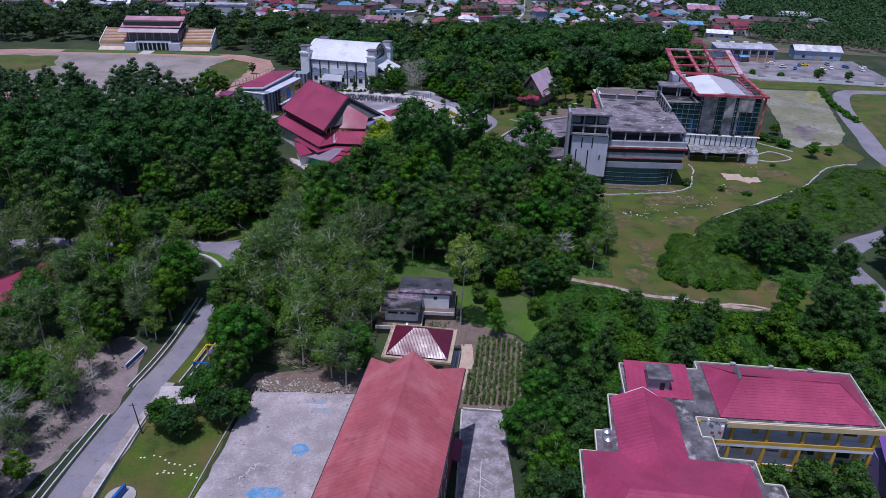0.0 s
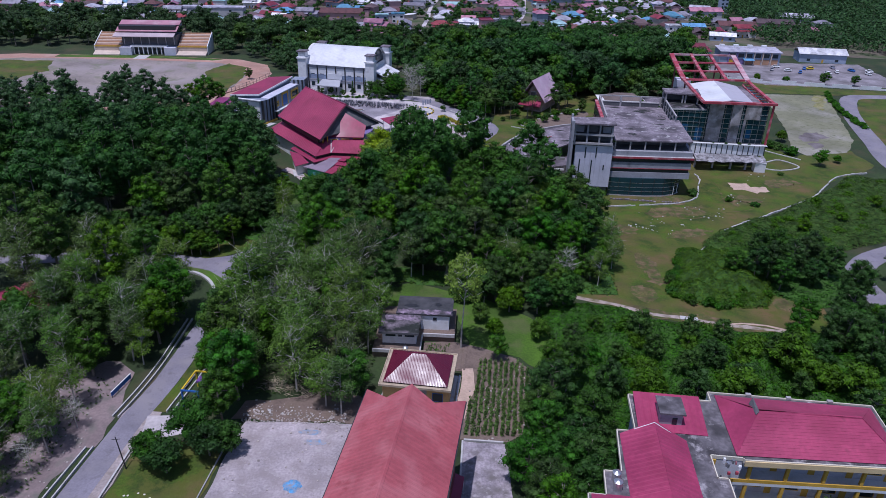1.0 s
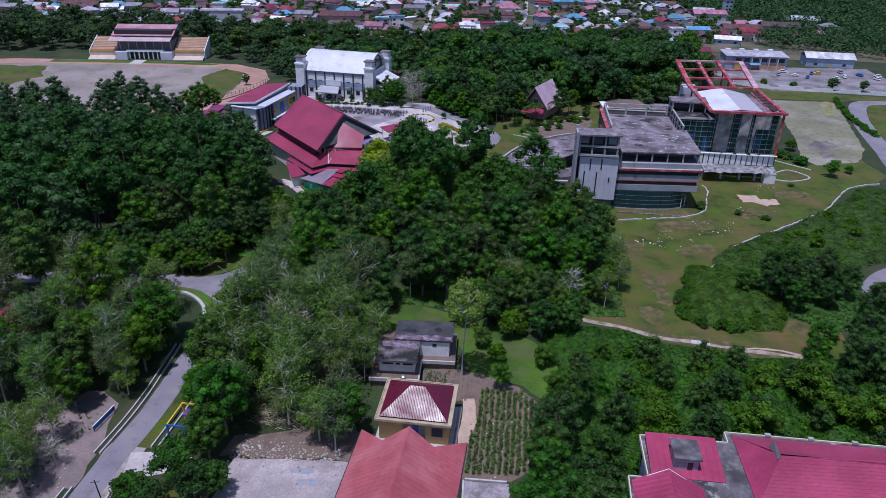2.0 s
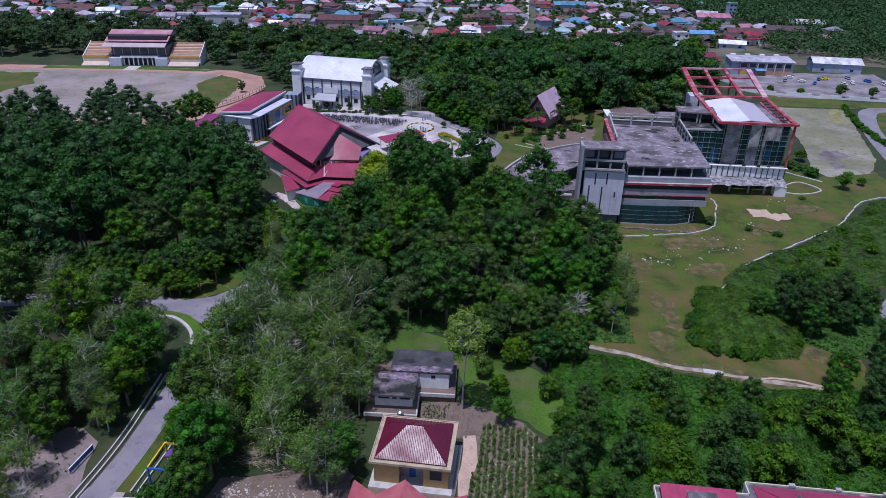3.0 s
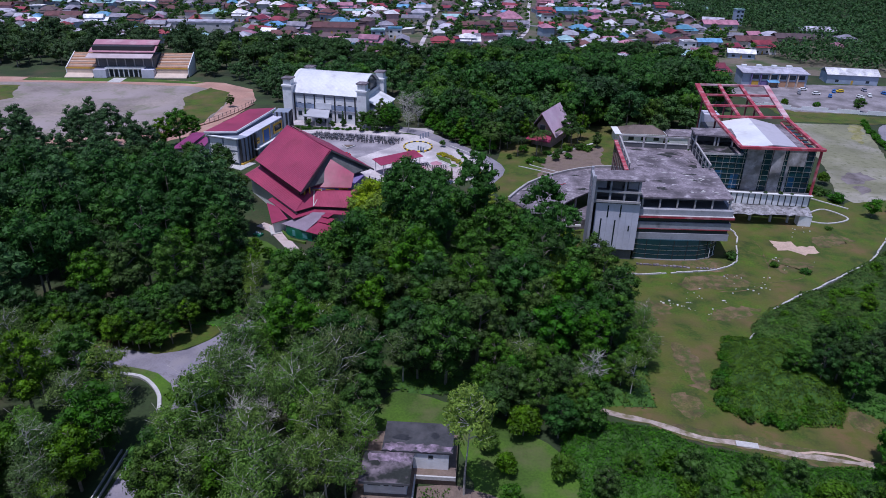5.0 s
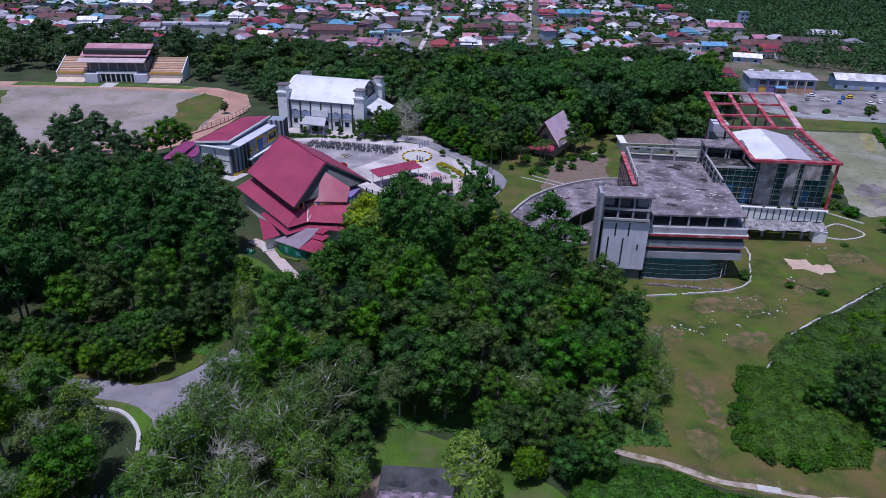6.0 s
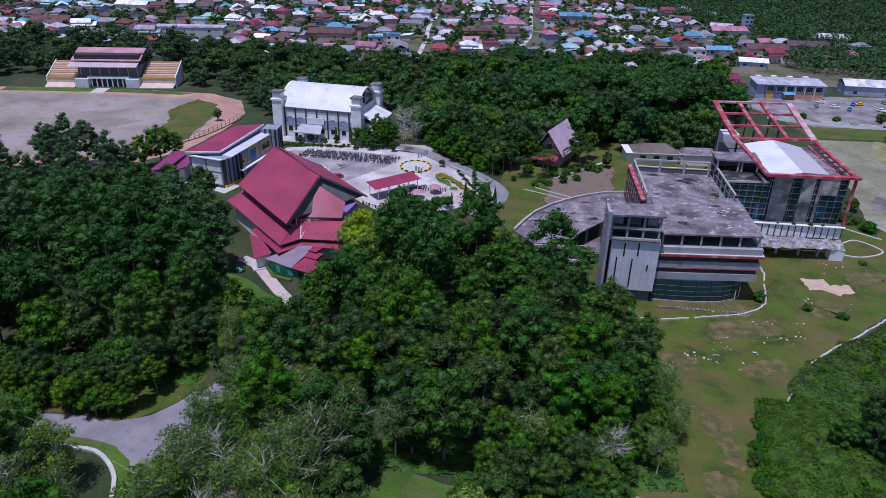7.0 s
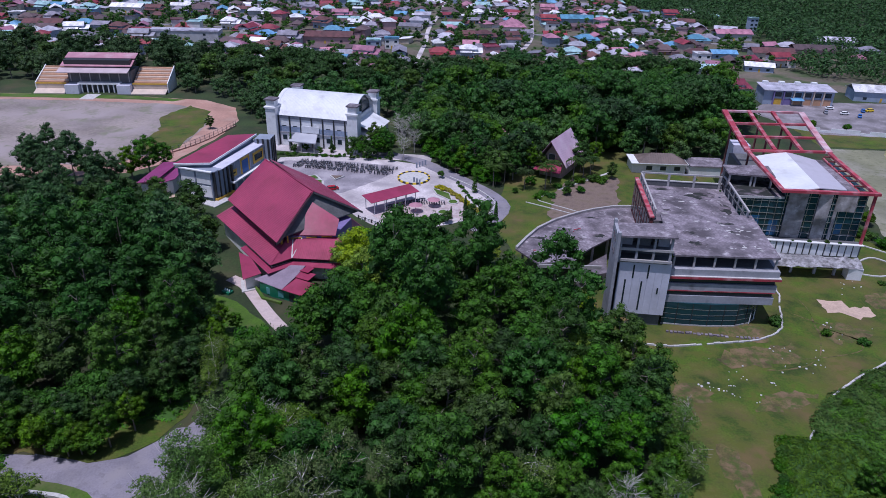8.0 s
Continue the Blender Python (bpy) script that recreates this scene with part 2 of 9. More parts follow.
pink_paver = surface("pink_pavers", (0.25, 0.19, 0.19), 0.9, var=0.25, scale=0.15, fine=2.0, stain=(0.16, 0.15, 0.13), amount=0.4, stain_scale=0.4)
concrete = surface("concrete", (0.42, 0.40, 0.41), 0.9, var=0.2, scale=0.3, fine=3.0, stain=(0.22, 0.20, 0.20), amount=0.35, stain_scale=0.3)
white_curb = surface("whitewashed_concrete", (0.55, 0.53, 0.53), 0.9, var=0.18, scale=0.5, fine=3.0, stain=(0.3, 0.29, 0.27), amount=0.36, stain_scale=0.5)
stained_roof = surface("weathered_concrete_roof", (0.235, 0.20, 0.235), 0.92, var=0.4, scale=0.4, fine=1.6, stain=(0.085, 0.072, 0.085), amount=0.45, stain_scale=0.18, second=(0.50, 0.46, 0.50), second_amount=0.37, second_scale=0.45)
mossy_roof = surface("mossy_dark_roof", (0.024, 0.027, 0.025), 0.95, var=0.5, scale=0.5, fine=3.0, stain=(0.25, 0.20, 0.24), amount=0.43, stain_scale=0.35, second=(0.012, 0.012, 0.013), second_amount=0.4, second_scale=0.5)
gutter_cream = surface("aged_cream_slab", (0.50, 0.40, 0.29), 0.85, var=0.15, scale=0.5, fine=3.0, stain=(0.25, 0.19, 0.14), amount=0.36, stain_scale=0.7)
school_deck = surface("stained_school_deck", (0.15, 0.135, 0.15), 0.92, var=0.4, scale=0.4, fine=1.6, stain=(0.05, 0.045, 0.05), amount=0.45, stain_scale=0.3, second=(0.5, 0.46, 0.48), second_amount=0.38, second_scale=0.35)
grey_render = surface("grey_render", (0.34, 0.34, 0.385), 0.85, var=0.15, scale=0.2, fine=2.0, stain=(0.15, 0.15, 0.16), amount=0.32, stain_scale=0.35)
# Dark grey for barge boards, rails and blocks; also shade put into recess colours.
dark_and_shade_render = surface("dark_grey_and_shade_render", (0.12, 0.12, 0.13), 0.85, var=0.25, scale=0.3, fine=2.0)
pale_panel = surface("pale_lilac_panel", (0.62, 0.61, 0.72), 0.6, var=0.08, scale=0.3, fine=2.0, stain=(0.48, 0.47, 0.54), amount=0.3, stain_scale=0.4)
white_paint = surface("white_paint", (0.79, 0.79, 0.81), 0.7, var=0.08, scale=0.3, fine=2.0, stain=(0.5, 0.5, 0.5), amount=0.28, stain_scale=0.5)
cream_paint = surface("cream_paint", (0.72, 0.66, 0.54), 0.75, var=0.1, scale=0.4, fine=3.0, stain=(0.4, 0.36, 0.3), amount=0.3, stain_scale=0.8)
ochre_paint = surface("ochre_paint", (0.62, 0.37, 0.05), 0.7, var=0.12, scale=0.5, fine=3.0)
tan_wall = surface("tan_wall_paint", (0.60, 0.38, 0.16), 0.75, var=0.12, scale=0.5, fine=3.0)
yellow_paint = surface("yellow_paint", (0.75, 0.52, 0.02), 0.55, var=0.1, scale=1.0, fine=4.0)
blue_paint = surface("blue_paint", (0.02, 0.12, 0.42), 0.5, var=0.15, scale=1.0, fine=4.0)
purple_paint = surface("purple_paint", (0.17, 0.07, 0.30), 0.6, var=0.1, scale=0.4, fine=3.0)
violet_paint = surface("violet_wall_paint", (0.22, 0.17, 0.38), 0.7, var=0.1, scale=0.4, fine=3.0)
green_paint = surface("green_paint", (0.01, 0.17, 0.09), 0.6, var=0.15, scale=0.5, fine=3.0)
red_frame = surface("red_metal_cladding", (0.40, 0.05, 0.075), 0.5, var=0.15, scale=0.4, fine=3.0, stain=(0.6, 0.30, 0.33), amount=0.4, stain_scale=0.35)
# Paler blotches put streaks of roof sheen into the faded red.
red_sheet = surface("faded_red_sheet_roof", (0.43, 0.098, 0.115), 0.46, var=0.16, scale=0.15, fine=1.4, stain=(0.52, 0.17, 0.185), amount=0.4, stain_scale=0.2, second=(0.34, 0.07, 0.08), second_amount=0.38, second_scale=0.5)
crimson_tile = surface("crimson_metal_tile", (0.37, 0.045, 0.115), 0.48, var=0.2, scale=0.15, fine=1.8, stain=(0.27, 0.03, 0.075), amount=0.36, stain_scale=0.2, second=(0.13, 0.03, 0.045), second_amount=0.28, second_scale=0.3)
maroon_sheet = surface("maroon_glossy_sheet", (0.13, 0.012, 0.036), 0.36, var=0.12, scale=0.3, fine=2.0)
campus_red = surface("crimson_sheet_roof", (0.31, 0.036, 0.090), 0.48, var=0.16, scale=0.1, fine=1.0, stain=(0.20, 0.022, 0.05), amount=0.34, stain_scale=0.15)
lilac_sheet = surface("faded_lilac_sheet", (0.27, 0.21, 0.27), 0.55, var=0.12, scale=0.3, fine=2.0)
white_sheet = surface("white_sheet_roof", (0.74, 0.74, 0.77), 0.5, var=0.08, scale=0.15, fine=1.0, stain=(0.5, 0.48, 0.5), amount=0.3, stain_scale=0.2)
soil = surface("bare_soil", (0.20, 0.145, 0.12), 0.95, var=0.3, scale=0.3, fine=2.5, stain=(0.13, 0.10, 0.07), amount=0.4, stain_scale=0.3, bump=0.4)
sand = surface("pale_sand", (0.55, 0.40, 0.32), 0.95, var=0.2, scale=0.3, fine=2.5, stain=(0.3, 0.22, 0.16), amount=0.35, stain_scale=0.3)
track_clay = surface("red_clay_track", (0.42, 0.24, 0.19), 0.95, var=0.2, scale=0.08, fine=1.0, stain=(0.5, 0.34, 0.28), amount=0.38, stain_scale=0.1)
field_dry = surface("dry_field", (0.27, 0.225, 0.205), 0.95, var=0.3, scale=0.05, fine=0.8, stain=(0.34, 0.285, 0.285), amount=0.44, stain_scale=0.04, second=(0.19, 0.19, 0.125), second_amount=0.42, second_scale=0.11)
lawn_mat = surface("lawn", (0.056, 0.094, 0.005), 0.95, var=0.5, scale=0.14, fine=2.4, stain=(0.14, 0.096, 0.036), amount=0.43, stain_scale=0.09, bump=0.6, second=(0.086, 0.096, 0.012), second_amount=0.46, second_scale=0.4)
dry_turf = surface("worn_turf", (0.105, 0.088, 0.030), 0.95, var=0.45, scale=0.3, fine=2.5, stain=(0.19, 0.125, 0.07), amount=0.44, stain_scale=0.35, bump=0.5, second=(0.055, 0.085, 0.010), second_amount=0.47, second_scale=0.5)
green_lawn = surface("fresh_lawn", (0.060, 0.125, 0.008), 0.95, var=0.35, scale=0.12, fine=2.2, stain=(0.12, 0.12, 0.05), amount=0.36, stain_scale=0.15, bump=0.4)
court_mat = surface("mossy_court", (0.22, 0.215, 0.14), 0.95, var=0.2, scale=0.06, fine=1.0, stain=(0.38, 0.35, 0.32), amount=0.4, stain_scale=0.05, second=(0.13, 0.14, 0.075), second_amount=0.42, second_scale=0.5, bump=0.3)
undergrowth = surface("undergrowth", (0.030, 0.050, 0.014), 0.95, var=0.5, scale=0.06, fine=1.2, stain=(0.07, 0.06, 0.03), amount=0.38, stain_scale=0.08, bump=0.5)
bark = surface("grey_bark", (0.22, 0.19, 0.16), 0.9, var=0.3, scale=1.0, fine=8.0)
pale_bark = surface("pale_bark", (0.50, 0.47, 0.44), 0.9, var=0.25, scale=1.0, fine=8.0)
dark_glass = glassy("dark_glass")
blue_glass = glassy("blue_green_glass", (0.012, 0.05, 0.065), 0.1)
# Also the black of shade fills under eaves and between roof tiers.
black_metal = surface("black_metal", (0.03, 0.03, 0.035), 0.5, var=0.2, scale=2.0, fine=5.0)
steel = surface("galvanised_steel", (0.55, 0.55, 0.58), 0.35, metal=0.8, var=0.1, scale=1.0, fine=5.0)
red_car_paint = surface("red_car_paint", (0.45, 0.01, 0.02), 0.25, var=0.04, scale=1.0, fine=5.0, bump=0.0)

# ---- ground, roads, lawns ----
def ground_height(x, y):
    """Flat around the campus; a low hill rises far off on the eastern side."""
    d = max(0.0, min(1.0, (x - 200) / 300)) * max(0.0, min(1.0, (y - 520) / 300))
    return 26.0 * d * d * (3 - 2 * d)


bm = bmesh.new()
xs = [-3000, -1500, -900] + list(range(-600, 601, 40)) + [900, 1500, 3000]
ys = [-1500, -600, -200] + list(range(0, 1001, 40)) + [1300, 2000, 3500]
grid = [[bm.verts.new((x, y, ground_height(x, y))) for x in xs] for y in ys]
for r0, r1 in zip(grid, grid[1:]):
    for k in range(len(xs) - 1):
        bm.faces.new((r0[k], r0[k + 1], r1[k + 1], r1[k]))
alone("ground", bm, undergrowth, "dark green undergrowth and leaf litter over earth", "ground", "structure")


def sheet(name, pts, z, material, label, category, amp=0.4, step=2.0):
    bm = solid(bmesh.new(), ragged_outline(pts, amp, step, len(pts)) if amp else list(pts), -0.3, z)
    return alone(name, bm, material, label, category, "structure")


def strip(name, pts, width, z, material, label, category, ragged=0.1, step=4.0):
    return alone(name, band(bmesh.new(), pts, width, -0.3, z, step, ragged), material, label, category, "structure")


# lawns and bare soil
sheet("lawn", [(30, 150), (31, 141), (40, 137), (51, 132.5), (70, 128), (86, 129), (86, 140), (74, 150), (64, 160), (67, 168), (77, 181), (93, 192), (113, 207), (131, 227), (141, 231),
      (150, 240), (150, 262), (140, 262), (126, 246), (118, 262), (122, 300), (100, 330), (60, 330), (20, 300), (12, 262), (20, 232), (30, 215), (38, 196), (44, 175), (40, 160)],
      0.05, lawn_mat, "mown green lawn with dry yellow patches", "lawn", 0.8, 3.0)
sheet("lawn_garden", [(-12, 133), (3, 133), (6, 119), (14, 119), (22, 112), (27, 118), (22, 130), (10, 140), (-8, 147), (-13, 142)], 0.05, green_lawn, "bright green grass behind the old store", "lawn")
sheet("lawn_park", [(-49.4, 66), (-36.3, 64), (-34.3, 90), (-40, 92), (-49, 90)], 0.05, lawn_mat, "small fenced green lawn beside the road", "lawn", 0.2)
sheet("lawn_roundabout", [(-66.5, 152.4), (-62, 151.6), (-56.4, 150), (-52.7, 146.6), (-50.5, 143), (-50, 138), (-50.6, 131), (-52.2, 131), (-52.2, 138), (-53.6, 142), (-56.4, 145.6), (-59.6, 148), (-63, 148.7), (-66.5, 149)], 0.072, green_lawn, "grass verge inside the road bend", "lawn", 0.3)
sheet("lawn_junction", [(-96, 157.4), (-69.4, 157.7), (-65.6, 157.2), (-60.7, 155.8), (-54, 157.8), (-50.4, 161.7), (-47, 170), (-49, 182), (-54, 178), (-58, 168), (-68, 163), (-96, 162)], 0.062, lawn_mat, "grass verge between the junction and the grove", "lawn", 0.4)
sheet("lawn_house", [(-60, 214), (-50, 209), (-41, 200), (-43, 192), (-52, 190), (-60, 200)], 0.05, green_lawn, "green grass beside a garden path", "lawn", 0.5)
sheet("lawn_east", [(150, 226), (163, 262), (176, 300), (196, 342), (230, 342), (260, 300), (230, 220), (180, 190)], 0.05, lawn_mat, "green field beside the far road", "lawn", 0.8, 4.0)
sheet("lawn_court_edge", [(150, 345), (182, 343), (215, 346), (225, 352), (190, 356), (165, 372), (150, 372)], 0.06, lawn_mat, "grass strip in front of the far fence", "lawn", 0.8, 3.0)
sheet("soil_heap", [(-36, 97), (-14, 97.5), (-13, 104), (-22, 105), (-34, 102)], 0.07, soil, "bare brown soil along the gravel lot", "soil", 0.6)
sheet("soil_garden", [(3.8, 94.3), (12, 93.8), (21, 101), (18.5, 112), (15, 117.5), (7, 118.5), (4.5, 112)], 0.07, soil, "tilled brown garden soil", "garden", 0.3)
sheet("soil_beds", [(-3.6, 113.2), (5.6, 112.8), (15, 117.4), (8.5, 120.7), (2, 123), (-3.6, 122)], 0.075, soil, "ploughed soil in narrow beds", "garden", 0.2)
sheet("sand_strip", [(3.2, 100), (4.4, 99), (6.4, 108), (6.4, 114), (4.2, 113.5)], 0.09, sand, "pale sandy strip beside the small house", "sand", 0.2)
sheet("sand_patch", [(91.5, 218.6), (97.4, 218.7), (97.9, 215.5), (102.8, 215.8), (101.9, 211.9), (97.2, 210.1), (95.1, 212.5), (91.3, 213.0)], 0.09, sand, "bare patch of pale sand in the lawn", "sand", 0.45, 1.0)
sheet("soil_clearing", [(75, 139), (78, 137), (80, 141), (79, 145), (76.5, 144)], 0.08, dry_turf, "dry worn clearing beside the thicket", "soil", 1.0, 1.5)
sheet("turf_patch", [(63, 206), (72, 206), (72, 200), (66, 199), (62, 201)], 0.075, dry_turf, "worn brown patch in the lawn", "soil", 1.0, 1.3)
sheet("turf_patch", [(60, 195), (70, 197), (76, 199), (76, 192), (66, 189), (58, 190)], 0.075, dry_turf, "worn brown patch in the lawn", "soil", 1.3, 1.5)
for pts in ([(46, 183), (51, 183), (53.5, 180), (51, 177), (47.5, 177.5), (45, 180)], [(62, 179), (70, 182), (74, 181), (69, 176.5), (62, 174.5), (59.5, 176)], [(48.5, 164), (51, 166), (53, 162), (52.5, 157), (54, 151), (52, 148), (49, 151), (49.8, 157), (48, 160)],
            [(44, 147.5), (48, 148), (49.5, 143), (47.5, 140.5), (44.5, 142)], [(86, 206), (92, 209), (97, 205), (93, 200), (87, 199)], [(104, 221), (112, 225), (116, 221), (110, 216), (104, 216)]):
    sheet("turf_patch", pts, 0.073, dry_turf, "worn brown patch in the lawn", "soil", 1.0, 1.2)
strip("worn_track", [(86.4, 219), (87, 214), (85.9, 209), (83.8, 200.4), (80.1, 193.7), (74.7, 189.9), (67.1, 188.6)], 0.32, 0.085, dry_turf, "thin trodden track across the lawn", "path", 0.22, 1.3)
sheet("soil_court", [(30, 262), (52, 262), (58, 300), (44, 300), (34, 285)], 0.08, soil, "bare earth behind the curved roof", "soil", 1.0)
sheet("yard_back", [(-12, 96), (3.6, 93.7), (2.6, 100.6), (-11, 101.8)], 0.082, soil, "trodden earth between the hall and the small house", "yard", 0.3)
# roads and paved areas
strip("road", [(-55.2, 40), (-54.6, 71), (-53.8, 82), (-52.6, 96), (-50.8, 107), (-50.2, 118), (-49.6, 128), (-48.6, 136), (-48.0, 145), (-47.4, 154), (-44, 165), (-37, 178)], 4.5, 0.07, asphalt, "narrow grey asphalt road", "road")
strip("road_shoulder", [(-53.8, 40), (-53.3, 71), (-52.6, 82), (-51.9, 94), (-51.3, 99)], 6.2, 0.05, earth_rough, "pale gravel road shoulder", "road shoulder", 0.25)
strip("road_west", [(-150, 150), (-110, 152), (-92, 154.3), (-78, 154.9), (-66, 154.4), (-60, 153.4)], 4.9, 0.064, asphalt, "grey asphalt side road", "road")
sheet("road_junction", [(-69.4, 157.5), (-65.6, 157), (-60.7, 155.5), (-53.8, 157.6), (-50.2, 161.5), (-48, 165), (-43, 166), (-46.4, 156), (-45.6, 144.6), (-46.8, 138.4), (-47, 132), (-50, 132), (-50, 138.2), (-50.7, 142.8), (-52.9, 146.3), (-56.6, 149.6), (-62, 151.2), (-69, 152)], 0.075, asphalt, "widened asphalt road junction", "road", 0.2)
sheet("gravel_lot", [(-33.2, 96.8), (-12, 97), (-14, 82), (-18, 40), (-40, 40), (-35.5, 68)], 0.08, pale_lot, "pale gravel parking lot with worn paint", "parking lot", 0.25)
for k, (x, y, a, b) in enumerate([(-21.9, 82.6, 1.5, 1.4), (-25.2, 73, 3.2, 1.7), (-20.2, 92.3, 2.0, 0.8), (-21.5, 94.6, 2.2, 0.7)]):
    r = random.Random(k)
    pts = [(x + a * math.cos(t * math.tau / 18) * r.uniform(0.75, 1.1), y + b * math.sin(t * math.tau / 18) * r.uniform(0.75, 1.1)) for t in range(18)]
    m = surface("worn_blue_paint", (0.12, 0.33, 0.60), 0.9, var=0.3, scale=0.8, fine=4.0, stain=(0.36, 0.33, 0.36), amount=(0.42 if k < 2 else 0.6), stain_scale=0.9, second=(0.3, 0.27, 0.28), second_amount=0.42, second_scale=2.0) if k in (0, 2) else m
    alone("painted_mark", solid(bmesh.new(), pts, 0.05, 0.0865), m, "worn round patch of blue ground paint", "ground paint", "structure")
sheet("alley", [(4.2, 93.6), (11.3, 93.2), (12.2, 74), (11.5, 40), (1.5, 40), (3.2, 75)], 0.08, surface("worn_alley_concrete", (0.34, 0.295, 0.335), 0.95, var=0.4, scale=0.3, fine=2.6, stain=(0.17, 0.15, 0.15), amount=0.43, stain_scale=0.5, bump=0.4, second=(0.44, 0.40, 0.43), second_amount=0.4, second_scale=0.8), "worn concrete alley beside the long hall", "pavement", 0.1)
sheet("driveway", [(-50.2, 97.6), (-41, 98), (-38, 94.5), (-49.5, 91.4)], 0.085, paving, "concrete driveway off the road", "pavement", 0.2)
sheet("forecourt", [(-55.6, 89.6), (-55.4, 96.8), (-56.6, 102), (-57.2, 109), (-62, 113), (-70, 110), (-80, 106), (-84, 92), (-76, 70), (-62, 70), (-60, 76), (-58.4, 84)], 0.055, pink_paver, "worn pinkish paved yard under trees", "pavement", 0.5)
strip("footpath", [(29, 143), (33, 141), (38.3, 139.8), (44, 136.6), (51.5, 134.7), (56, 133.6), (63, 132.0), (71, 130.6), (80, 128)], 1.15, 0.1, surface("trodden_earth", (0.42, 0.34, 0.30), 0.95, var=0.25, scale=0.5, fine=3.0, stain=(0.15, 0.13, 0.06), amount=0.42, stain_scale=0.6), "trodden pale footpath through grass", "path", 0.28, 2.3)
strip("footpath_branch", [(60, 132.2), (65, 133.0), (70, 132.4), (75, 130.2), (80, 128.6)], 0.6, 0.098, sand, "thin second track beside the footpath", "path", 0.2, 1.9)
strip("footpath_edge", [(38, 139.2), (46, 136.6), (55, 134.4), (66, 131.6), (80, 127.4)], 3.6, 0.07, dry_turf, "worn brown turf along the footpath", "path", 0.9, 1.7)
strip("footpath_house", [(-55, 220.5), (-50.4, 217.2), (-46, 211.2), (-41.2, 204), (-36.5, 198)], 3.1, 0.1, surface("pink_path", (0.56, 0.45, 0.44), 0.9, var=0.15, scale=0.3, fine=2.0, stain=(0.42, 0.33, 0.3), amount=0.38, stain_scale=0.3), "pale paved path to the red-roofed hall", "path", 0.05)
strip("road_far", [(230, 341), (205, 341.5), (192, 339), (181, 320), (172, 295), (164, 266), (158, 245), (157, 225), (165, 200)], 7.5, 0.07, asphalt, "far asphalt road between fields", "road")
strip("road_east", [(190, 205), (150, 188), (124, 174), (108, 164.5), (101.5, 155), (101, 142), (99, 128), (101, 112), (112, 98)], 6.0, 0.07, asphalt, "asphalt road half hidden by trees", "road")
sheet("court", [(150, 342), (181, 341), (163, 286), (158, 270), (148, 254), (130.5, 249.3), (128, 256), (136, 280), (145, 318)], 0.08, court_mat, "large mossy concrete court", "court", 0.3)
wet_court = surface("damp_court", (0.15, 0.125, 0.125), 0.8, var=0.35, scale=0.2, fine=1.5, stain=(0.24, 0.21, 0.22), amount=0.42, stain_scale=0.25)
for pts in ([(138.8, 275), (144, 278.8), (148.1, 278.7), (149.2, 272.8), (142.5, 267.5), (137.2, 266.2), (136.6, 269)], [(138.3, 264.5), (143.2, 263.9), (140.2, 259.2), (136.8, 256.4), (137, 259.9)]):
    sheet("court_stain", pts, 0.09, wet_court, "damp dark stain on the old court", "stain", 0.8, 1.4)
sheet("court_moss", [(174.6, 341.1), (179.5, 341), (171.8, 323), (166.4, 314.1), (166, 322)], 0.09, surface("yellow_moss", (0.22, 0.21, 0.075), 0.95, var=0.4, scale=0.2, fine=1.5, stain=(0.30, 0.27, 0.17), amount=0.46, stain_scale=0.3), "yellow-green moss over a corner of the court", "moss", 1.0, 1.6)
sheet("plaza", [(-66, 303), (-64, 312), (-50, 316), (-24, 313), (-10, 308), (-3, 300), (8, 288), (12, 276), (8, 262), (-6, 254), (-18, 250), (-30, 262), (-40, 276), (-58, 292)], 0.08, paving, "pale paved parking plaza", "plaza", 0.3)
strip("road_campus", [(-26, 320), (-12, 312), (-2, 300.5), (6, 291), (13, 281), (16, 272), (13, 262), (8, 252)], 5.6, 0.1, asphalt, "curved grey campus road", "road")
strip("road_hall", [(-84, 325), (-66, 323.5), (-45, 320), (-26, 317), (-8, 316)], 7.0, 0.09, paving, "paved lane in front of the sports hall", "road")
sheet("parking_far", [(150, 372), (160, 362), (192, 360), (232, 362), (236, 420), (160, 418), (140, 400)], 0.07, surface("worn_yard_concrete", (0.28, 0.25, 0.275), 0.9, var=0.3, scale=0.08, fine=1.0, stain=(0.14, 0.125, 0.13), amount=0.45, stain_scale=0.12), "paved yard of the shop row", "parking lot", 0.5)
sheet("track", [(-240, 392), (-160, 394), (-118, 390), (-100, 378), (-93, 358), (-94, 335), (-101, 305), (-112, 292), (-150, 282), (-260, 282), (-290, 330), (-280, 380)], 0.06, track_clay, "reddish clay running track", "running track", 0.4, 4.0)
sheet("sports_field", [(-235, 381), (-172, 383), (-130, 381), (-112, 373), (-104, 350), (-104, 328), (-110, 312), (-125, 300), (-160, 294), (-250, 294), (-270, 335), (-262, 370)], 0.1, field_dry, "dry sports field with patches of grass", "field", 0.6, 4.0)
sheet("field_grass", [(-114, 309), (-105, 320), (-104.5, 347), (-110, 371), (-122, 379), (-127, 360), (-121, 340), (-121, 320)], 0.12, lawn_mat, "green grass corner of the sports field", "field", 1.0, 3.0)
sheet("field_verge", [(-220, 385.5), (-160, 388), (-132, 386), (-128, 390), (-160, 394.5), (-220, 392)], 0.11, green_lawn, "green verge before the stand", "lawn", 0.4, 4.0)
sheet("field_west", [(-270, 330), (-215, 325), (-205, 350), (-214, 376), (-262, 372)], 0.12, lawn_mat, "green western end of the field", "field", 1.5, 4.0)
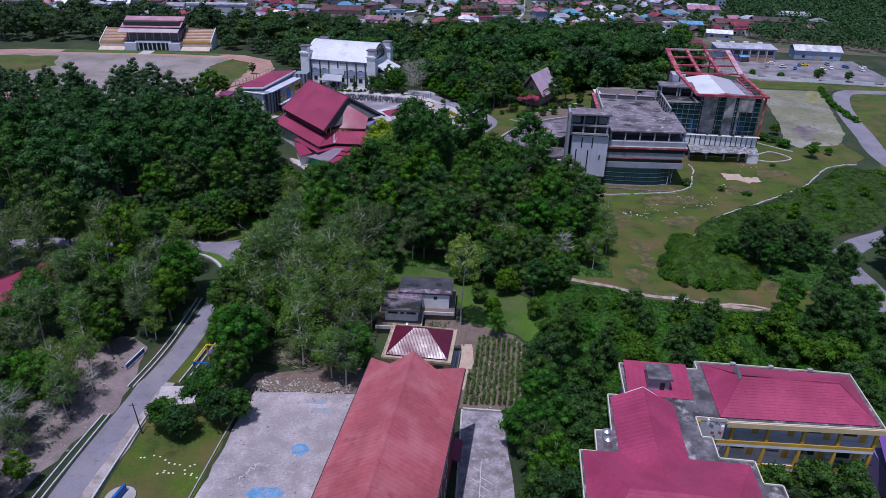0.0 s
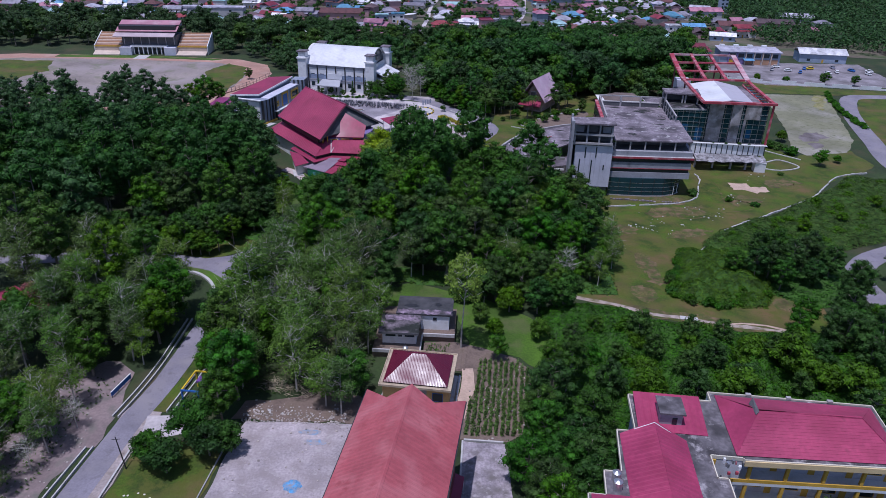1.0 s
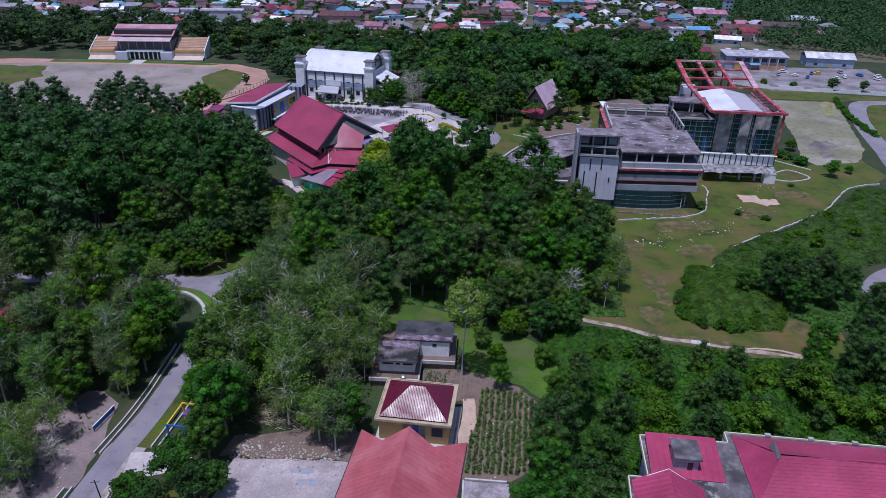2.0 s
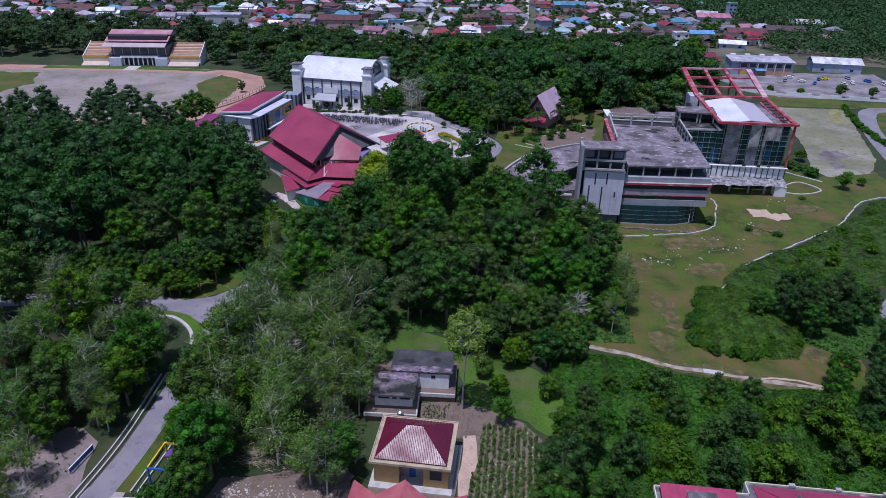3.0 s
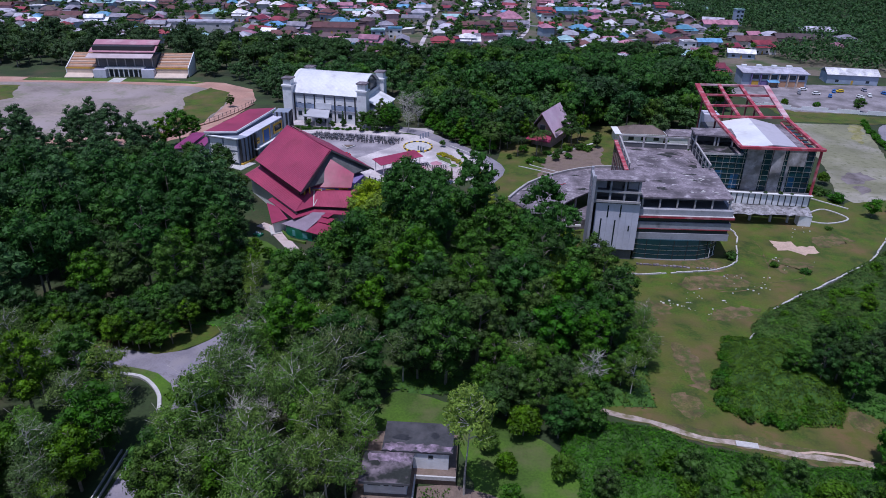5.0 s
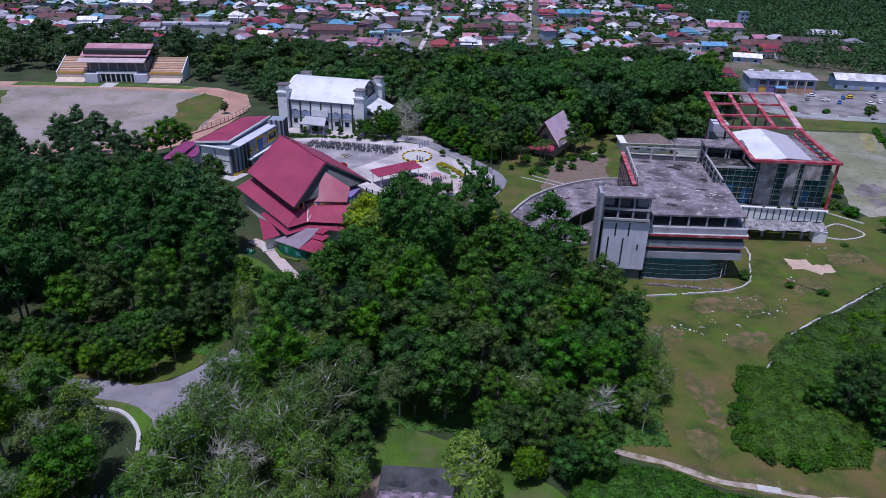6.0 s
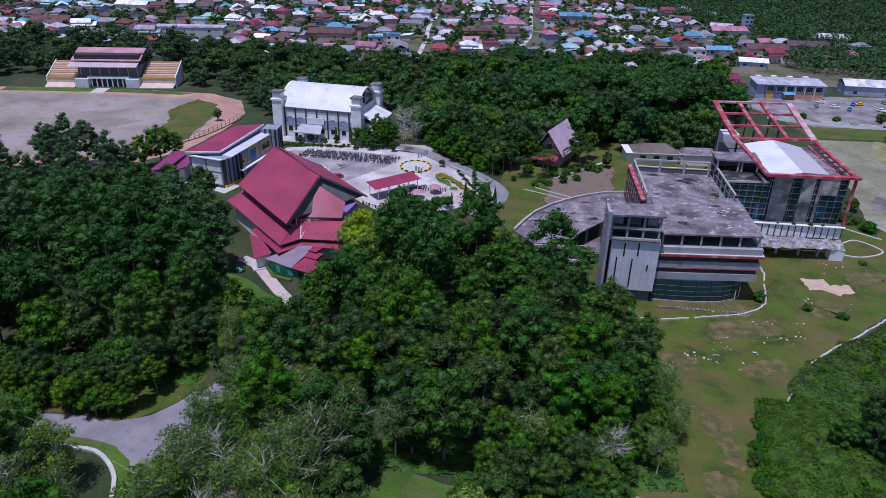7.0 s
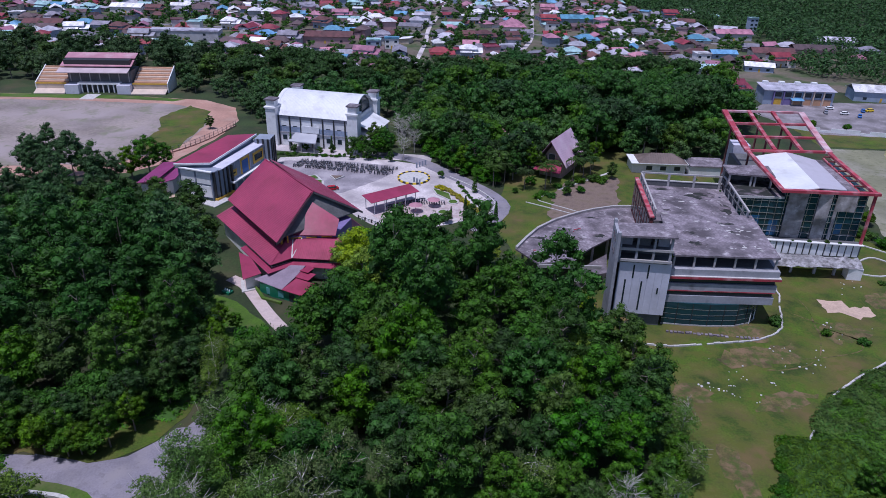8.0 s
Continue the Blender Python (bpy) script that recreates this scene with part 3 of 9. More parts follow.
sheet("car_park", [(-65, 302), (-62, 309), (-40, 310), (-24, 307), (-21, 299), (-27, 290), (-36, 279), (-46, 280), (-57, 291)], 0.1, surface("car_park_asphalt", (0.29, 0.26, 0.295), 0.9, var=0.25, scale=0.15, fine=2.0, stain=(0.42, 0.38, 0.41), amount=0.4, stain_scale=0.15), "grey asphalt car park", "parking lot", 0.3)
sheet("plaza_pavers", [(-24, 262), (-9, 274), (2, 278), (10, 268), (6, 262), (-6, 256), (-17, 253)], 0.105, surface("pinkish_pavers", (0.48, 0.38, 0.385), 0.9, var=0.25, scale=0.3, fine=2.0, stain=(0.55, 0.5, 0.5), amount=0.42, stain_scale=0.5), "pinkish paved garden court", "pavement", 0.3)
strip("town_street", [(-24, 456), (-24, 500), (-22, 560), (-22, 620), (-15, 720), (-10, 900)], 3.0, 0.08, paving, "pale street between houses", "road")
strip("town_street_east", [(44, 540), (54, 590), (62, 680), (72, 780), (80, 900)], 3.0, 0.08, paving, "pale street between houses", "road")
strip("town_street_cross", [(-420, 640), (-200, 600), (-22, 590), (58, 600), (230, 575)], 5.0, 0.09, asphalt, "street across the town", "road")

for k, (x0, y0, x1, y1) in enumerate(((7.3, 81.4, 6.7, 72.0), (7.1, 77.9, 8.7, 76.8), (7.0, 76.2, 8.5, 75.0), (6.9, 74.4, 8.4, 73.2), (6.0, 80.0, 7.1, 79.2), (5.7, 77.6, 6.9, 76.8))):
    d = Vector((x1 - x0, y1 - y0)).normalized()
    n = Vector((-d.y, d.x)) * 0.07
    alone("painted_mark", solid(bmesh.new(), [(x0 - n.x, y0 - n.y), (x1 - n.x, y1 - n.y), (x1 + n.x, y1 + n.y), (x0 + n.x, y0 + n.y)], 0.05, 0.0862 + 0.0004 * k), white_curb, "worn white bay line in the alley", "ground paint", "structure")
# worn white strokes on the lot, dark ditch soil between the drain walls, verge
for k, (x, y, a) in enumerate(((-29.6, 76.4, 20), (-29.0, 77.4, 60), (-28.5, 78.2, -10), (-28.0, 79.1, 30))):
    ob = alone("painted_mark", boxes((-0.45, 0.45, -0.09, 0.09, 0.05, 0.0868), (-0.45, -0.3, -0.5, -0.1, 0.05, 0.0864)), white_curb, "worn white painted stroke on the lot", "ground paint", "structure")
    ob.matrix_world = pose(x, y, 0, 0, 0, a)
for pts in ([(-58.5, 60), (-58.05, 71), (-57.35, 80), (-56.45, 89.3)], [(-55.6, 96.8), (-54.4, 104.8), (-53.8, 112), (-53.7, 128)], [(-46.85, 98.5), (-45.95, 105.5), (-44.85, 115)]):
    strip("ditch", pts, 0.95, 0.06, undergrowth, "dark damp ditch bed between drain walls", "drain", 0.05)
sheet("verge", [(-50.2, 98.5), (-47.6, 98.6), (-46, 106), (-45.4, 116), (-47.6, 118), (-48.4, 108)], 0.06, lawn_mat, "strip of brown grass beside the road", "lawn", 0.2)
r = random.Random(15)
bm = bmesh.new()
for k in range(700):
    u = r.random()
    x, y = (-34 + 18 * r.random(), 96.6 + abs(r.gauss(0, 2.2))) if u < 0.35 else ((-33 + 19 * r.random(), 66 + 30 * r.random()) if u < 0.5 else ((-80 + 22 * r.random(), 72 + 30 * r.random()) if u < 0.8 else (13.5 + r.gauss(0, 3.5), 103 + r.gauss(0, 5))))
    s = r.uniform(0.06, 0.2)
    box(bm, x - s, x + s * r.uniform(0.5, 1), y - s * 0.7, y + s, 0.0, 0.1 + s * 0.5)
rubble = bmesh.new()
for x, y, n, w in ((55.8, 181.2, 5, 0.7), (58.4, 183.6, 5, 0.9), (61.2, 185.6, 3, 0.6), (57.6, 180.1, 3, 0.6), (73.8, 197.1, 4, 0.9), (42.6, 187.0, 4, 1.1), (79, 192.6, 6, 1.4), (72, 189.4, 4, 1.8), (94, 205, 4, 3)):
    for _ in range(n):
        a, b, q = x + r.gauss(0, w), y + r.gauss(0, w), r.uniform(0.06, 0.24)
        box(rubble, a - q, a + q * r.uniform(0.4, 1), b - q * 0.8, b + q * r.uniform(0.4, 1), 0.0, 0.12 + q * 0.5)
alone("rubble", rubble, surface("broken_whitewash", (0.62, 0.60, 0.58), 0.9, var=0.4, scale=0.5, fine=4.0), "pale broken wall pieces lying on the lawn", "rubble", "stuff")
alone("debris", bm, surface("pale_debris", (0.40, 0.35, 0.33), 0.9, var=0.4, scale=0.5, fine=4.0), "scattered pale stones and litter on bare ground", "debris", "stuff")

# kerbs, drains and low walls
for name, pts, w, z, mat, label, cat in [
    ("drain_wall", [(-57.8, 60), (-57.4, 71), (-56.7, 80), (-55.9, 89.4)], 0.22, 0.42, white_curb, "pale concrete roadside drain wall", "drain"),
    ("drain_wall", [(-59.2, 60), (-58.7, 71), (-58.0, 80), (-57.0, 89.2)], 0.22, 0.42, white_curb, "pale concrete roadside drain wall", "drain"),
    ("drain_wall", [(-55.1, 96.7), (-53.9, 104.7), (-53.3, 112), (-53.2, 119), (-53.2, 128)], 0.22, 0.42, white_curb, "pale concrete roadside drain wall", "drain"),
    ("drain_wall", [(-56.1, 96.8), (-54.9, 104.8), (-54.3, 112), (-54.2, 119), (-54.2, 128)], 0.22, 0.42, white_curb, "pale concrete roadside drain wall", "drain"),
    ("drain_wall", [(-50.3, 60), (-50.1, 71), (-49.9, 80), (-49.6, 90.2)], 0.28, 0.42, white_curb, "pale concrete roadside drain wall", "drain"),
    ("drain_wall", [(-47.4, 98.5), (-46.5, 105.5), (-45.4, 115)], 0.22, 0.42, white_curb, "pale concrete roadside drain wall", "drain"),
    ("drain_wall", [(-46.3, 98.5), (-45.4, 105.5), (-44.3, 115)], 0.22, 0.42, white_curb, "pale concrete roadside drain wall", "drain"),
    ("kerb", [(-34.6, 92), (-36.6, 66), (-38.5, 45)], 0.18, 0.25, concrete, "concrete kerb round the park", "kerb"),
    ("kerb", [(-66, 148.9), (-62.8, 148.6), (-59.4, 148), (-56.1, 145.6), (-53.3, 142), (-51.9, 138)], 0.7, 0.5, white_curb, "curved white road kerb", "kerb"),
    ("kerb", [(4.4, 93.9), (11, 93.5)], 0.3, 0.35, white_curb, "white concrete garden edging", "kerb"),
    ("kerb", [(4.2, 93.6), (3.4, 75), (2.4, 50)], 0.3, 0.35, white_curb, "pale concrete drain edge along the hall", "kerb"),
    ("garden_wall", [(34, 198.5), (39, 197.3), (48.4, 196.3), (57.5, 197.6), (66, 199), (71.5, 200.8), (76.5, 204.5), (78.6, 209), (80.5, 215), (82.8, 221), (82.6, 226)], 0.38, 0.4, white_curb, "low whitewashed retaining wall round the building", "garden wall"),
    ("garden_wall", [(143, 231.5), (131, 227), (122, 217), (113.5, 207), (104, 200), (93, 192), (84, 186), (77, 180.5)], 0.4, 0.5, white_curb, "long low white concrete boundary wall", "garden wall"),
    ("garden_wall", [(76, 179.6), (72, 174.5), (66.5, 167.5)], 0.35, 0.25, concrete, "broken end of the boundary wall", "garden wall"),
    ("kerb", [(82, 212), (90, 204), (92, 198), (84, 194.5), (70, 192)], 0.22, 0.085, dry_turf, "faint sunken kerb line in the lawn", "kerb"),
    ("kerb", [(112, 240), (118, 243), (122, 236), (114, 232), (107.5, 234)], 0.5, 0.3, white_curb, "white kerb round a small bed", "kerb"),
    ("kerb", [(110, 262), (118, 252), (126, 244)], 0.5, 0.3, white_curb, "white kerb beside the court", "kerb"),
    ("kerb", [(33, 284.2), (28, 278.9), (31.1, 275.4), (36, 272), (40.9, 268.4)], 0.35, 0.25, white_curb, "white garden kerb", "kerb"),
    ("kerb", [(24, 276), (31.1, 271.7), (37.3, 267.7)], 0.35, 0.25, white_curb, "white garden kerb", "kerb"),
    ("kerb", [(36, 288), (42, 293), (50, 300), (58, 307)], 1.0, 0.2, white_curb, "pale garden path edged in white", "path"),
    ("kerb", [(-1, 297), (8, 286.5), (13.2, 277), (13.4, 270), (10.5, 262)], 0.4, 0.35, white_curb, "pale kerb along the campus road", "kerb"),
]:
    if name != "garden_wall":
        alone(name, band(bmesh.new(), pts, w, -0.2, z, 1.5), mat, label, cat, "structure")
        continue
    wall_ = thing(name, pose(0, 0, 0), label, cat, kind="structure")
    rw = random.Random(len(pts))
    run = smooth_line(pts, 1.3)
    for a, b in zip(run, run[1:]):
        d = (b - a).normalized()
        n_ = Vector((-d.y, d.x)) * w / 2
        if rw.random() < 0.97:
            o = n_ * rw.uniform(-0.5, 0.5)
            part("block", solid(bmesh.new(), [tuple(a - n_ + o), tuple(b - n_ + o - d * rw.uniform(0, 0.04)), tuple(b + n_ + o), tuple(a + n_ + o)], -0.2, z * rw.uniform(0.6, 1.1)), mat if rw.random() < 0.85 else concrete, wall_)

# pale slab lying on the footpath, and rubble in the lawn
bm = boxes((-1.9, 1.9, -0.7, 0.7, 0, 0.22))
bmesh.ops.bevel(bm, geom=bm.edges[:], offset=0.05, segments=1, affect="EDGES")
ob = alone("concrete_slab", bm, white_curb, "pale concrete slab lying on the footpath", "slab")
ob.matrix_world = pose(53.8, 134.2, 0.09, 0, 0, -10)
r = random.Random(5)
for k in range(70):
    cx, cy = r.choice([(66, 184), (74, 190), (60, 178), (88, 208), (80, 196), (52, 182), (96, 222), (104, 226), (60, 190), (62, 187.5), (42, 192), (44, 189), (70, 196), (17, 108), (18, 111), (19, 107), (-30, 99), (-27, 100), (-33, 99), (56, 131), (62, 191)])
    s = r.uniform(0.12, 0.38)
    bm = bmesh.new()
    bmesh.ops.create_icosphere(bm, subdivisions=1, radius=s)
    for v in bm.verts:
        v.co *= r.uniform(0.65, 1.1)
        v.co.z *= 0.55
    ob = alone("rubble", bm, white_curb, "pale lump of building rubble", "rubble", group="rubble on the ground")
    ob.location = (cx + r.gauss(0, 1.6), cy + r.gauss(0, 1.0), 0.05 + s * 0.2)

# stepping stones in the little park
r = random.Random(9)
for k in range(20):
    t = (k % 10) / 9
    x, y = (-46.8 + 9.2 * t, 79.9 - 1.6 * t + 0.25 * math.sin(7 * t)) if k < 10 else (-42.8 + 6.6 * t, 76.3 + 0.9 * math.sin(3 * t) - 0.5 * t)
    bm = solid(bmesh.new(), [(0.2 * math.cos(q * math.tau / 7) * r.uniform(0.8, 1.1), 0.17 * math.sin(q * math.tau / 7) * r.uniform(0.8, 1.1)) for q in range(7)], 0.0, 0.07)
    ob = alone("stepping_stone", bm, cream_paint, "pale stepping stone in the park lawn", "stepping stone", group="stepping stones in the park")
    ob.location = (x + r.uniform(-0.5, 0.5), y + r.uniform(-0.45, 0.45), 0.04)
# bare trodden ground between the town houses
sheet("town_ground", [(-520, 530), (-300, 490), (-140, 466), (-60, 448), (60, 448), (110, 452), (180, 440), (285, 440), (305, 520), (262, 560), (236, 620), (190, 690), (160, 760), (150, 900), (-520, 900)], 0.04,
      surface("town_earth", (0.16, 0.13, 0.10), 0.95, var=0.35, scale=0.03, fine=0.5, stain=(0.05, 0.08, 0.025), amount=0.48, stain_scale=0.06), "earth yards and gardens of the town", "ground", 3.0, 20.0)

# ---- near buildings ----
def window_part(x0, x1, y0, y1, z0, z1, parent, frame_mat, glass=None, name="window"):
    """A window in a wall that faces along y (x0 to x1 wide) or x: pane and frame."""
    t = 0.08
    if x1 - x0 > y1 - y0:
        fr = boxes((x0, x1, y0, y1, z0, z0 + t), (x0, x1, y0, y1, z1 - t, z1), (x0, x0 + t, y0, y1, z0 + t, z1 - t), (x1 - t, x1, y0, y1, z0 + t, z1 - t))
        ym = (y0 + y1) / 2
        pane = boxes((x0 + t, x1 - t, ym - 0.02, ym + 0.02, z0 + t, z1 - t))
    else:
        fr = boxes((x0, x1, y0, y1, z0, z0 + t), (x0, x1, y0, y1, z1 - t, z1), (x0, x1, y0, y0 + t, z0 + t, z1 - t), (x0, x1, y1 - t, y1, z0 + t, z1 - t))
        xm = (x0 + x1) / 2
        pane = boxes((xm - 0.02, xm + 0.02, y0 + t, y1 - t, z0 + t, z1 - t))
    w = part(name, fr, frame_mat, parent)
    part("pane", pane, glass or dark_glass, w)
    return w


# tall long hall with a gabled red roof
hall = thing("long_hall", pose(-3.75, 84.6, 0, 0, 0, -7.5), "long three-storey hall with a faded red sheet-metal gable roof", "building")
RH, EH, EX = 18.4, 13.9, 7.6
hall_wall = surface("dark_red_wall", (0.16, 0.03, 0.04), 0.8, var=0.2, scale=0.4)
part("wall", boxes((-6.9, 6.9, -62, -1.6, 0, EH - 0.2)), hall_wall, hall, "dark red painted wall")
for side_ in (-1, 1):
    def on_roof(x, y):
        return (side_ * x, y, RH + (EH - RH) * x / EX)
    a, b, c, d = on_roof(EX, -62), on_roof(EX, -0.6), on_roof(0, -0.6), on_roof(0, -62)
    bm = slope(bmesh.new(), *((a, b, c, d) if side_ < 0 else (b, a, d, c)), ribs=0.76, high=0.025)
    for tri_ in ((on_roof(EX, -0.6), on_roof(EX, 3.6), on_roof(3.6, -0.6)), (on_roof(0, -0.6), on_roof(3.4, -0.6), on_roof(0, 0.4))):
        pts = list(tri_)
        nz = (pts[1][0] - pts[0][0]) * (pts[2][1] - pts[0][1]) - (pts[1][1] - pts[0][1]) * (pts[2][0] - pts[0][0])
        plate(bm, pts if nz > 0 else pts[::-1], 0.1)
    part("roof_slope", bm, red_sheet, hall)
    part("gutter", boxes((side_ * 7.66 - 0.1, side_ * 7.66 + 0.1, -62, 3.5, EH - 0.25, EH - 0.1)), black_metal, hall, "dark gutter under the eave")
part("ridge_cap", plate(plate(bmesh.new(), [(-0.3, -62, RH - 0.1), (0, -62, RH + 0.06), (0, 0.4, RH + 0.06), (-0.3, 0.2, RH - 0.1)], 0.04), [(0, -62, RH + 0.06), (0.3, -62, RH - 0.1), (0.3, 0.2, RH - 0.1), (0, 0.4, RH + 0.06)], 0.04), red_sheet, hall)
part("gable_wall", plate(bmesh.new(), [(-6.9, -1.5, EH - 0.2), (6.9, -1.5, EH - 0.2), (0, -1.5, RH - 0.4)], 0.02), surface("gable_boards", (0.3, 0.05, 0.06), 0.8, var=0.1), hall)
part("awning", plate(bmesh.new(), [(6.9, -5.6, 3.5), (8.3, -5.6, 3.0), (8.3, -0.8, 3.0), (6.9, -0.8, 3.5)], 0.08), campus_red, hall, "small red awning over a side door")
for y in (-5.4, -1.0):
    part("awning_post", tube(bmesh.new(), (8.2, y, 0), (8.2, y, 2.95), 0.05), steel, hall)
for z in (1.4, 5.6, 9.8):
    for k in range(9):
        window_part(6.88, 6.96, -12 - 5.4 * k, -9.6 - 5.4 * k, z, z + 1.9, hall, white_paint)
        window_part(-6.96, -6.88, -12 - 5.4 * k, -9.6 - 5.4 * k, z, z + 1.9, hall, white_paint)

# small house with a hipped maroon roof over a cream gutter slab
hut = thing("small_house", pose(-3.75, 106.2, 0, 0, 0, -6), "small tan house with hipped maroon metal roof and cream gutter", "house")
part("wall", boxes((-5.9, -1.9, -4.4, 5.0, 0.3, 5.0)), tan_wall, hut)
part("wall", boxes((2.0, 5.9, -4.4, 5.0, 0.3, 5.0)), tan_wall, hut)
part("porch_wall", boxes((-1.9, 2.0, -2.6, 5.0, 0.3, 5.0)), grey_render, hut, "grey wall of the recessed porch")
part("plinth", boxes((-6.6, 6.6, -5.7, 5.6, -0.1, 0.3)), white_curb, hut, "pale concrete plinth")
part("gutter_slab", boxes((-6.4, 6.4, -5.55, 5.55, 5.0, 5.25)), gutter_cream, hut, "wide cream concrete gutter slab")
part("gutter_rim", boxes((-6.4, 6.4, -5.55, -5.4, 5.25, 5.42), (-6.4, 6.4, 5.4, 5.55, 5.25, 5.42), (-6.4, -6.25, -5.4, 5.4, 5.25, 5.42), (6.25, 6.4, -5.4, 5.4, 5.25, 5.42)), gutter_cream, hut)
# Black fill stands in for the shade between gutter slab and roof.
part("eave_shadow_board", boxes((-5.4, 5.4, -4.6, 4.6, 5.25, 5.5)), black_metal, hut, "black fill for the shade under the eaves")
for nm, b in zip(("roof_front", "roof_side", "roof_back", "roof_side"), hip(-5.65, 5.65, -4.85, 4.85, 5.55, 8.7, inset=4.5, ribs=0.55, high=0.05)):
    part(nm, b, maroon_sheet, hut)
part("ridge_cap", boxes((-1.25, 1.25, -0.12, 0.12, 8.66, 8.78)), maroon_sheet, hut)
window_part(3.0, 4.9, -4.48, -4.36, 1.9, 3.7, hut, blue_paint)
for x in (-4.9, -3.6):
    part("vent", boxes((x, x + 0.4, -4.44, -4.38, 4.2, 4.5)), dark_glass, hut, "small dark vent opening")
window_part(5.85, 5.97, -2, 0, 1.9, 3.6, hut, blue_paint)
part("door", boxes((-0.5, 0.5, -2.68, -2.58, 0.3, 2.4)), blue_paint, hut)
tank = thing("water_tank", pose(-7.0, 115.9, 0), "small round steel water tank on a stand", "water tank")
part("tank_body", tube(bmesh.new(), (0, 0, 1.9), (0, 0, 3.1), 0.55, n=16), steel, tank)
part("tank_lid", tube(bmesh.new(), (0, 0, 3.1), (0, 0, 3.35), 0.55, 0.2, n=16), steel, tank)
for x, y in ((-0.4, -0.4), (0.4, -0.4), (0.4, 0.4), (-0.4, 0.4)):
    part("stand_leg", tube(bmesh.new(), (x, y, 0), (x, y, 1.9), 0.05), black_metal, tank)
part("pipe", tube(bmesh.new(), (6.9, -5.6, 0.2), (6.9, 5.6, 0.2), 0.3, n=10), steel, hut, "pale pipe lying along the wall")

# old store with flat mossy roofs, on a raised terrace
bank = thing("terrace", pose(-4.5, 117.6, 0, 0, 0, -2), "raised earth terrace with a whitewashed edge", "terrace", kind="structure")
part("fill", boxes((-9, 0.2, -1.0, 15, -0.2, 1.9), (0.2, 6.9, 5.2, 15, -0.2, 1.9)), soil, bank)
part("edge", boxes((-9, 0.2, -1.3, -1.0, 1.3, 2.0)), white_curb, bank, "whitewashed concrete edge")
part("edge", boxes((0.2, 0.45, -1.3, 5.2, 1.3, 2.0)), white_curb, bank, "whitewashed concrete edge")
part("edge", boxes((0.45, 6.9, 4.9, 5.2, 1.3, 2.0)), white_curb, bank, "whitewashed concrete edge")
old = thing("old_store", pose(-4.5, 117.6, 1.9, 0, 0, -2), "old white store with flat mossy dark concrete roofs", "building")
part("wall", boxes((-7.2, -0.6, 0.5, 6.4, 0, 3.2)), white_paint, old, "white front wall")
part("wall", boxes((-0.2, 5.6, 6.7, 12.6, 0, 3.3)), white_paint, old, "white rear wall")
part("wall", boxes((-5.0, -0.4, 7.05, 12.6, 0, 3.2)), dark_and_shade_render, old)
part("flat_roof", boxes((-7.9, 0.0, -0.3, 6.4, 3.2, 3.5)), mossy_roof, old)
part("flat_roof", boxes((-5.2, 6.3, 6.45, 13.4, 3.4, 3.75)), surface("dark_damp_roof", (0.055, 0.055, 0.062), 0.85, var=0.35, scale=0.4, fine=2.0, stain=(0.09, 0.085, 0.095), amount=0.4, stain_scale=0.3), old, "smooth dark damp concrete roof")
lichen = surface("pink_lichen", (0.27, 0.20, 0.27), 0.9, var=0.5, scale=0.6, fine=3.0, stain=(0.06, 0.055, 0.06), amount=0.46, stain_scale=0.9)
part("lichen_band", solid(bmesh.new(), ragged_outline([(-5.0, 6.6), (6.1, 6.6), (6.1, 8.0), (-5.0, 8.3)], 0.3, 0.6, 3), 3.7, 3.756), lichen, old, "band of pale pink lichen")
part("lichen_band", solid(bmesh.new(), ragged_outline([(-6.9, 4.0), (-0.4, 4.4), (-0.3, 6.1), (-7.0, 6.1)], 0.35, 0.6, 5), 3.46, 3.506), lichen, old, "patch of pale pink lichen")
part("roof_edge", boxes((-7.9, 0.0, -0.36, -0.3, 3.1, 3.55)), dark_and_shade_render, old)
part("base_band", boxes((-7.25, -0.55, 0.42, 0.5, 0, 0.5)), dark_and_shade_render, old)
for x0, x1 in ((-6.6, -4.6), (-4.1, -3.3), (-2.8, -0.9)):
    window_part(x0, x1, 0.44, 0.54, 2.1, 2.8, old, dark_and_shade_render)
window_part(2.3, 3.1, 6.64, 6.74, 2.2, 2.9, old, dark_and_shade_render)
for x, y, a, b, s_ in ((-2.2, 9.6, 1.7, 0.9, 2), (3.2, 10.4, 0.9, 0.8, 4)):
    r = random.Random(s_)
    part("damp_patch", solid(bmesh.new(), [(x + a * math.cos(t * math.tau / 14) * r.uniform(.6, 1.1), y + b * math.sin(t * math.tau / 14) * r.uniform(.6, 1.1)) for t in range(14)], 3.7, 3.757), black_metal, old, "black damp patch on the roof")

# crop rows and ploughed ridges
bm = bmesh.new()
for k in range(9):
    x = -3.1 + k * 0.95
    band(bm, [(x, 113.2), (x + 0.5, 121.2)], 0.45, 0.0, 0.2, 1.2, 0.08)
alone("ploughed_ridge", bm, soil, "narrow ridges of ploughed brown soil", "garden bed", "stuff")

# three-storey school block with crimson roofs
school = thing("school_block", pose(29.1, 90.1, 0, 0, 0, -5), "three-storey cream school block with crimson tile roofs and ochre galleries", "school building")
E = 13.6
plain_wall = surface("lilac_white_wall", (0.60, 0.58, 0.62), 0.8, var=0.1, scale=0.3, stain=(0.4, 0.38, 0.38), amount=0.3, stain_scale=0.4)
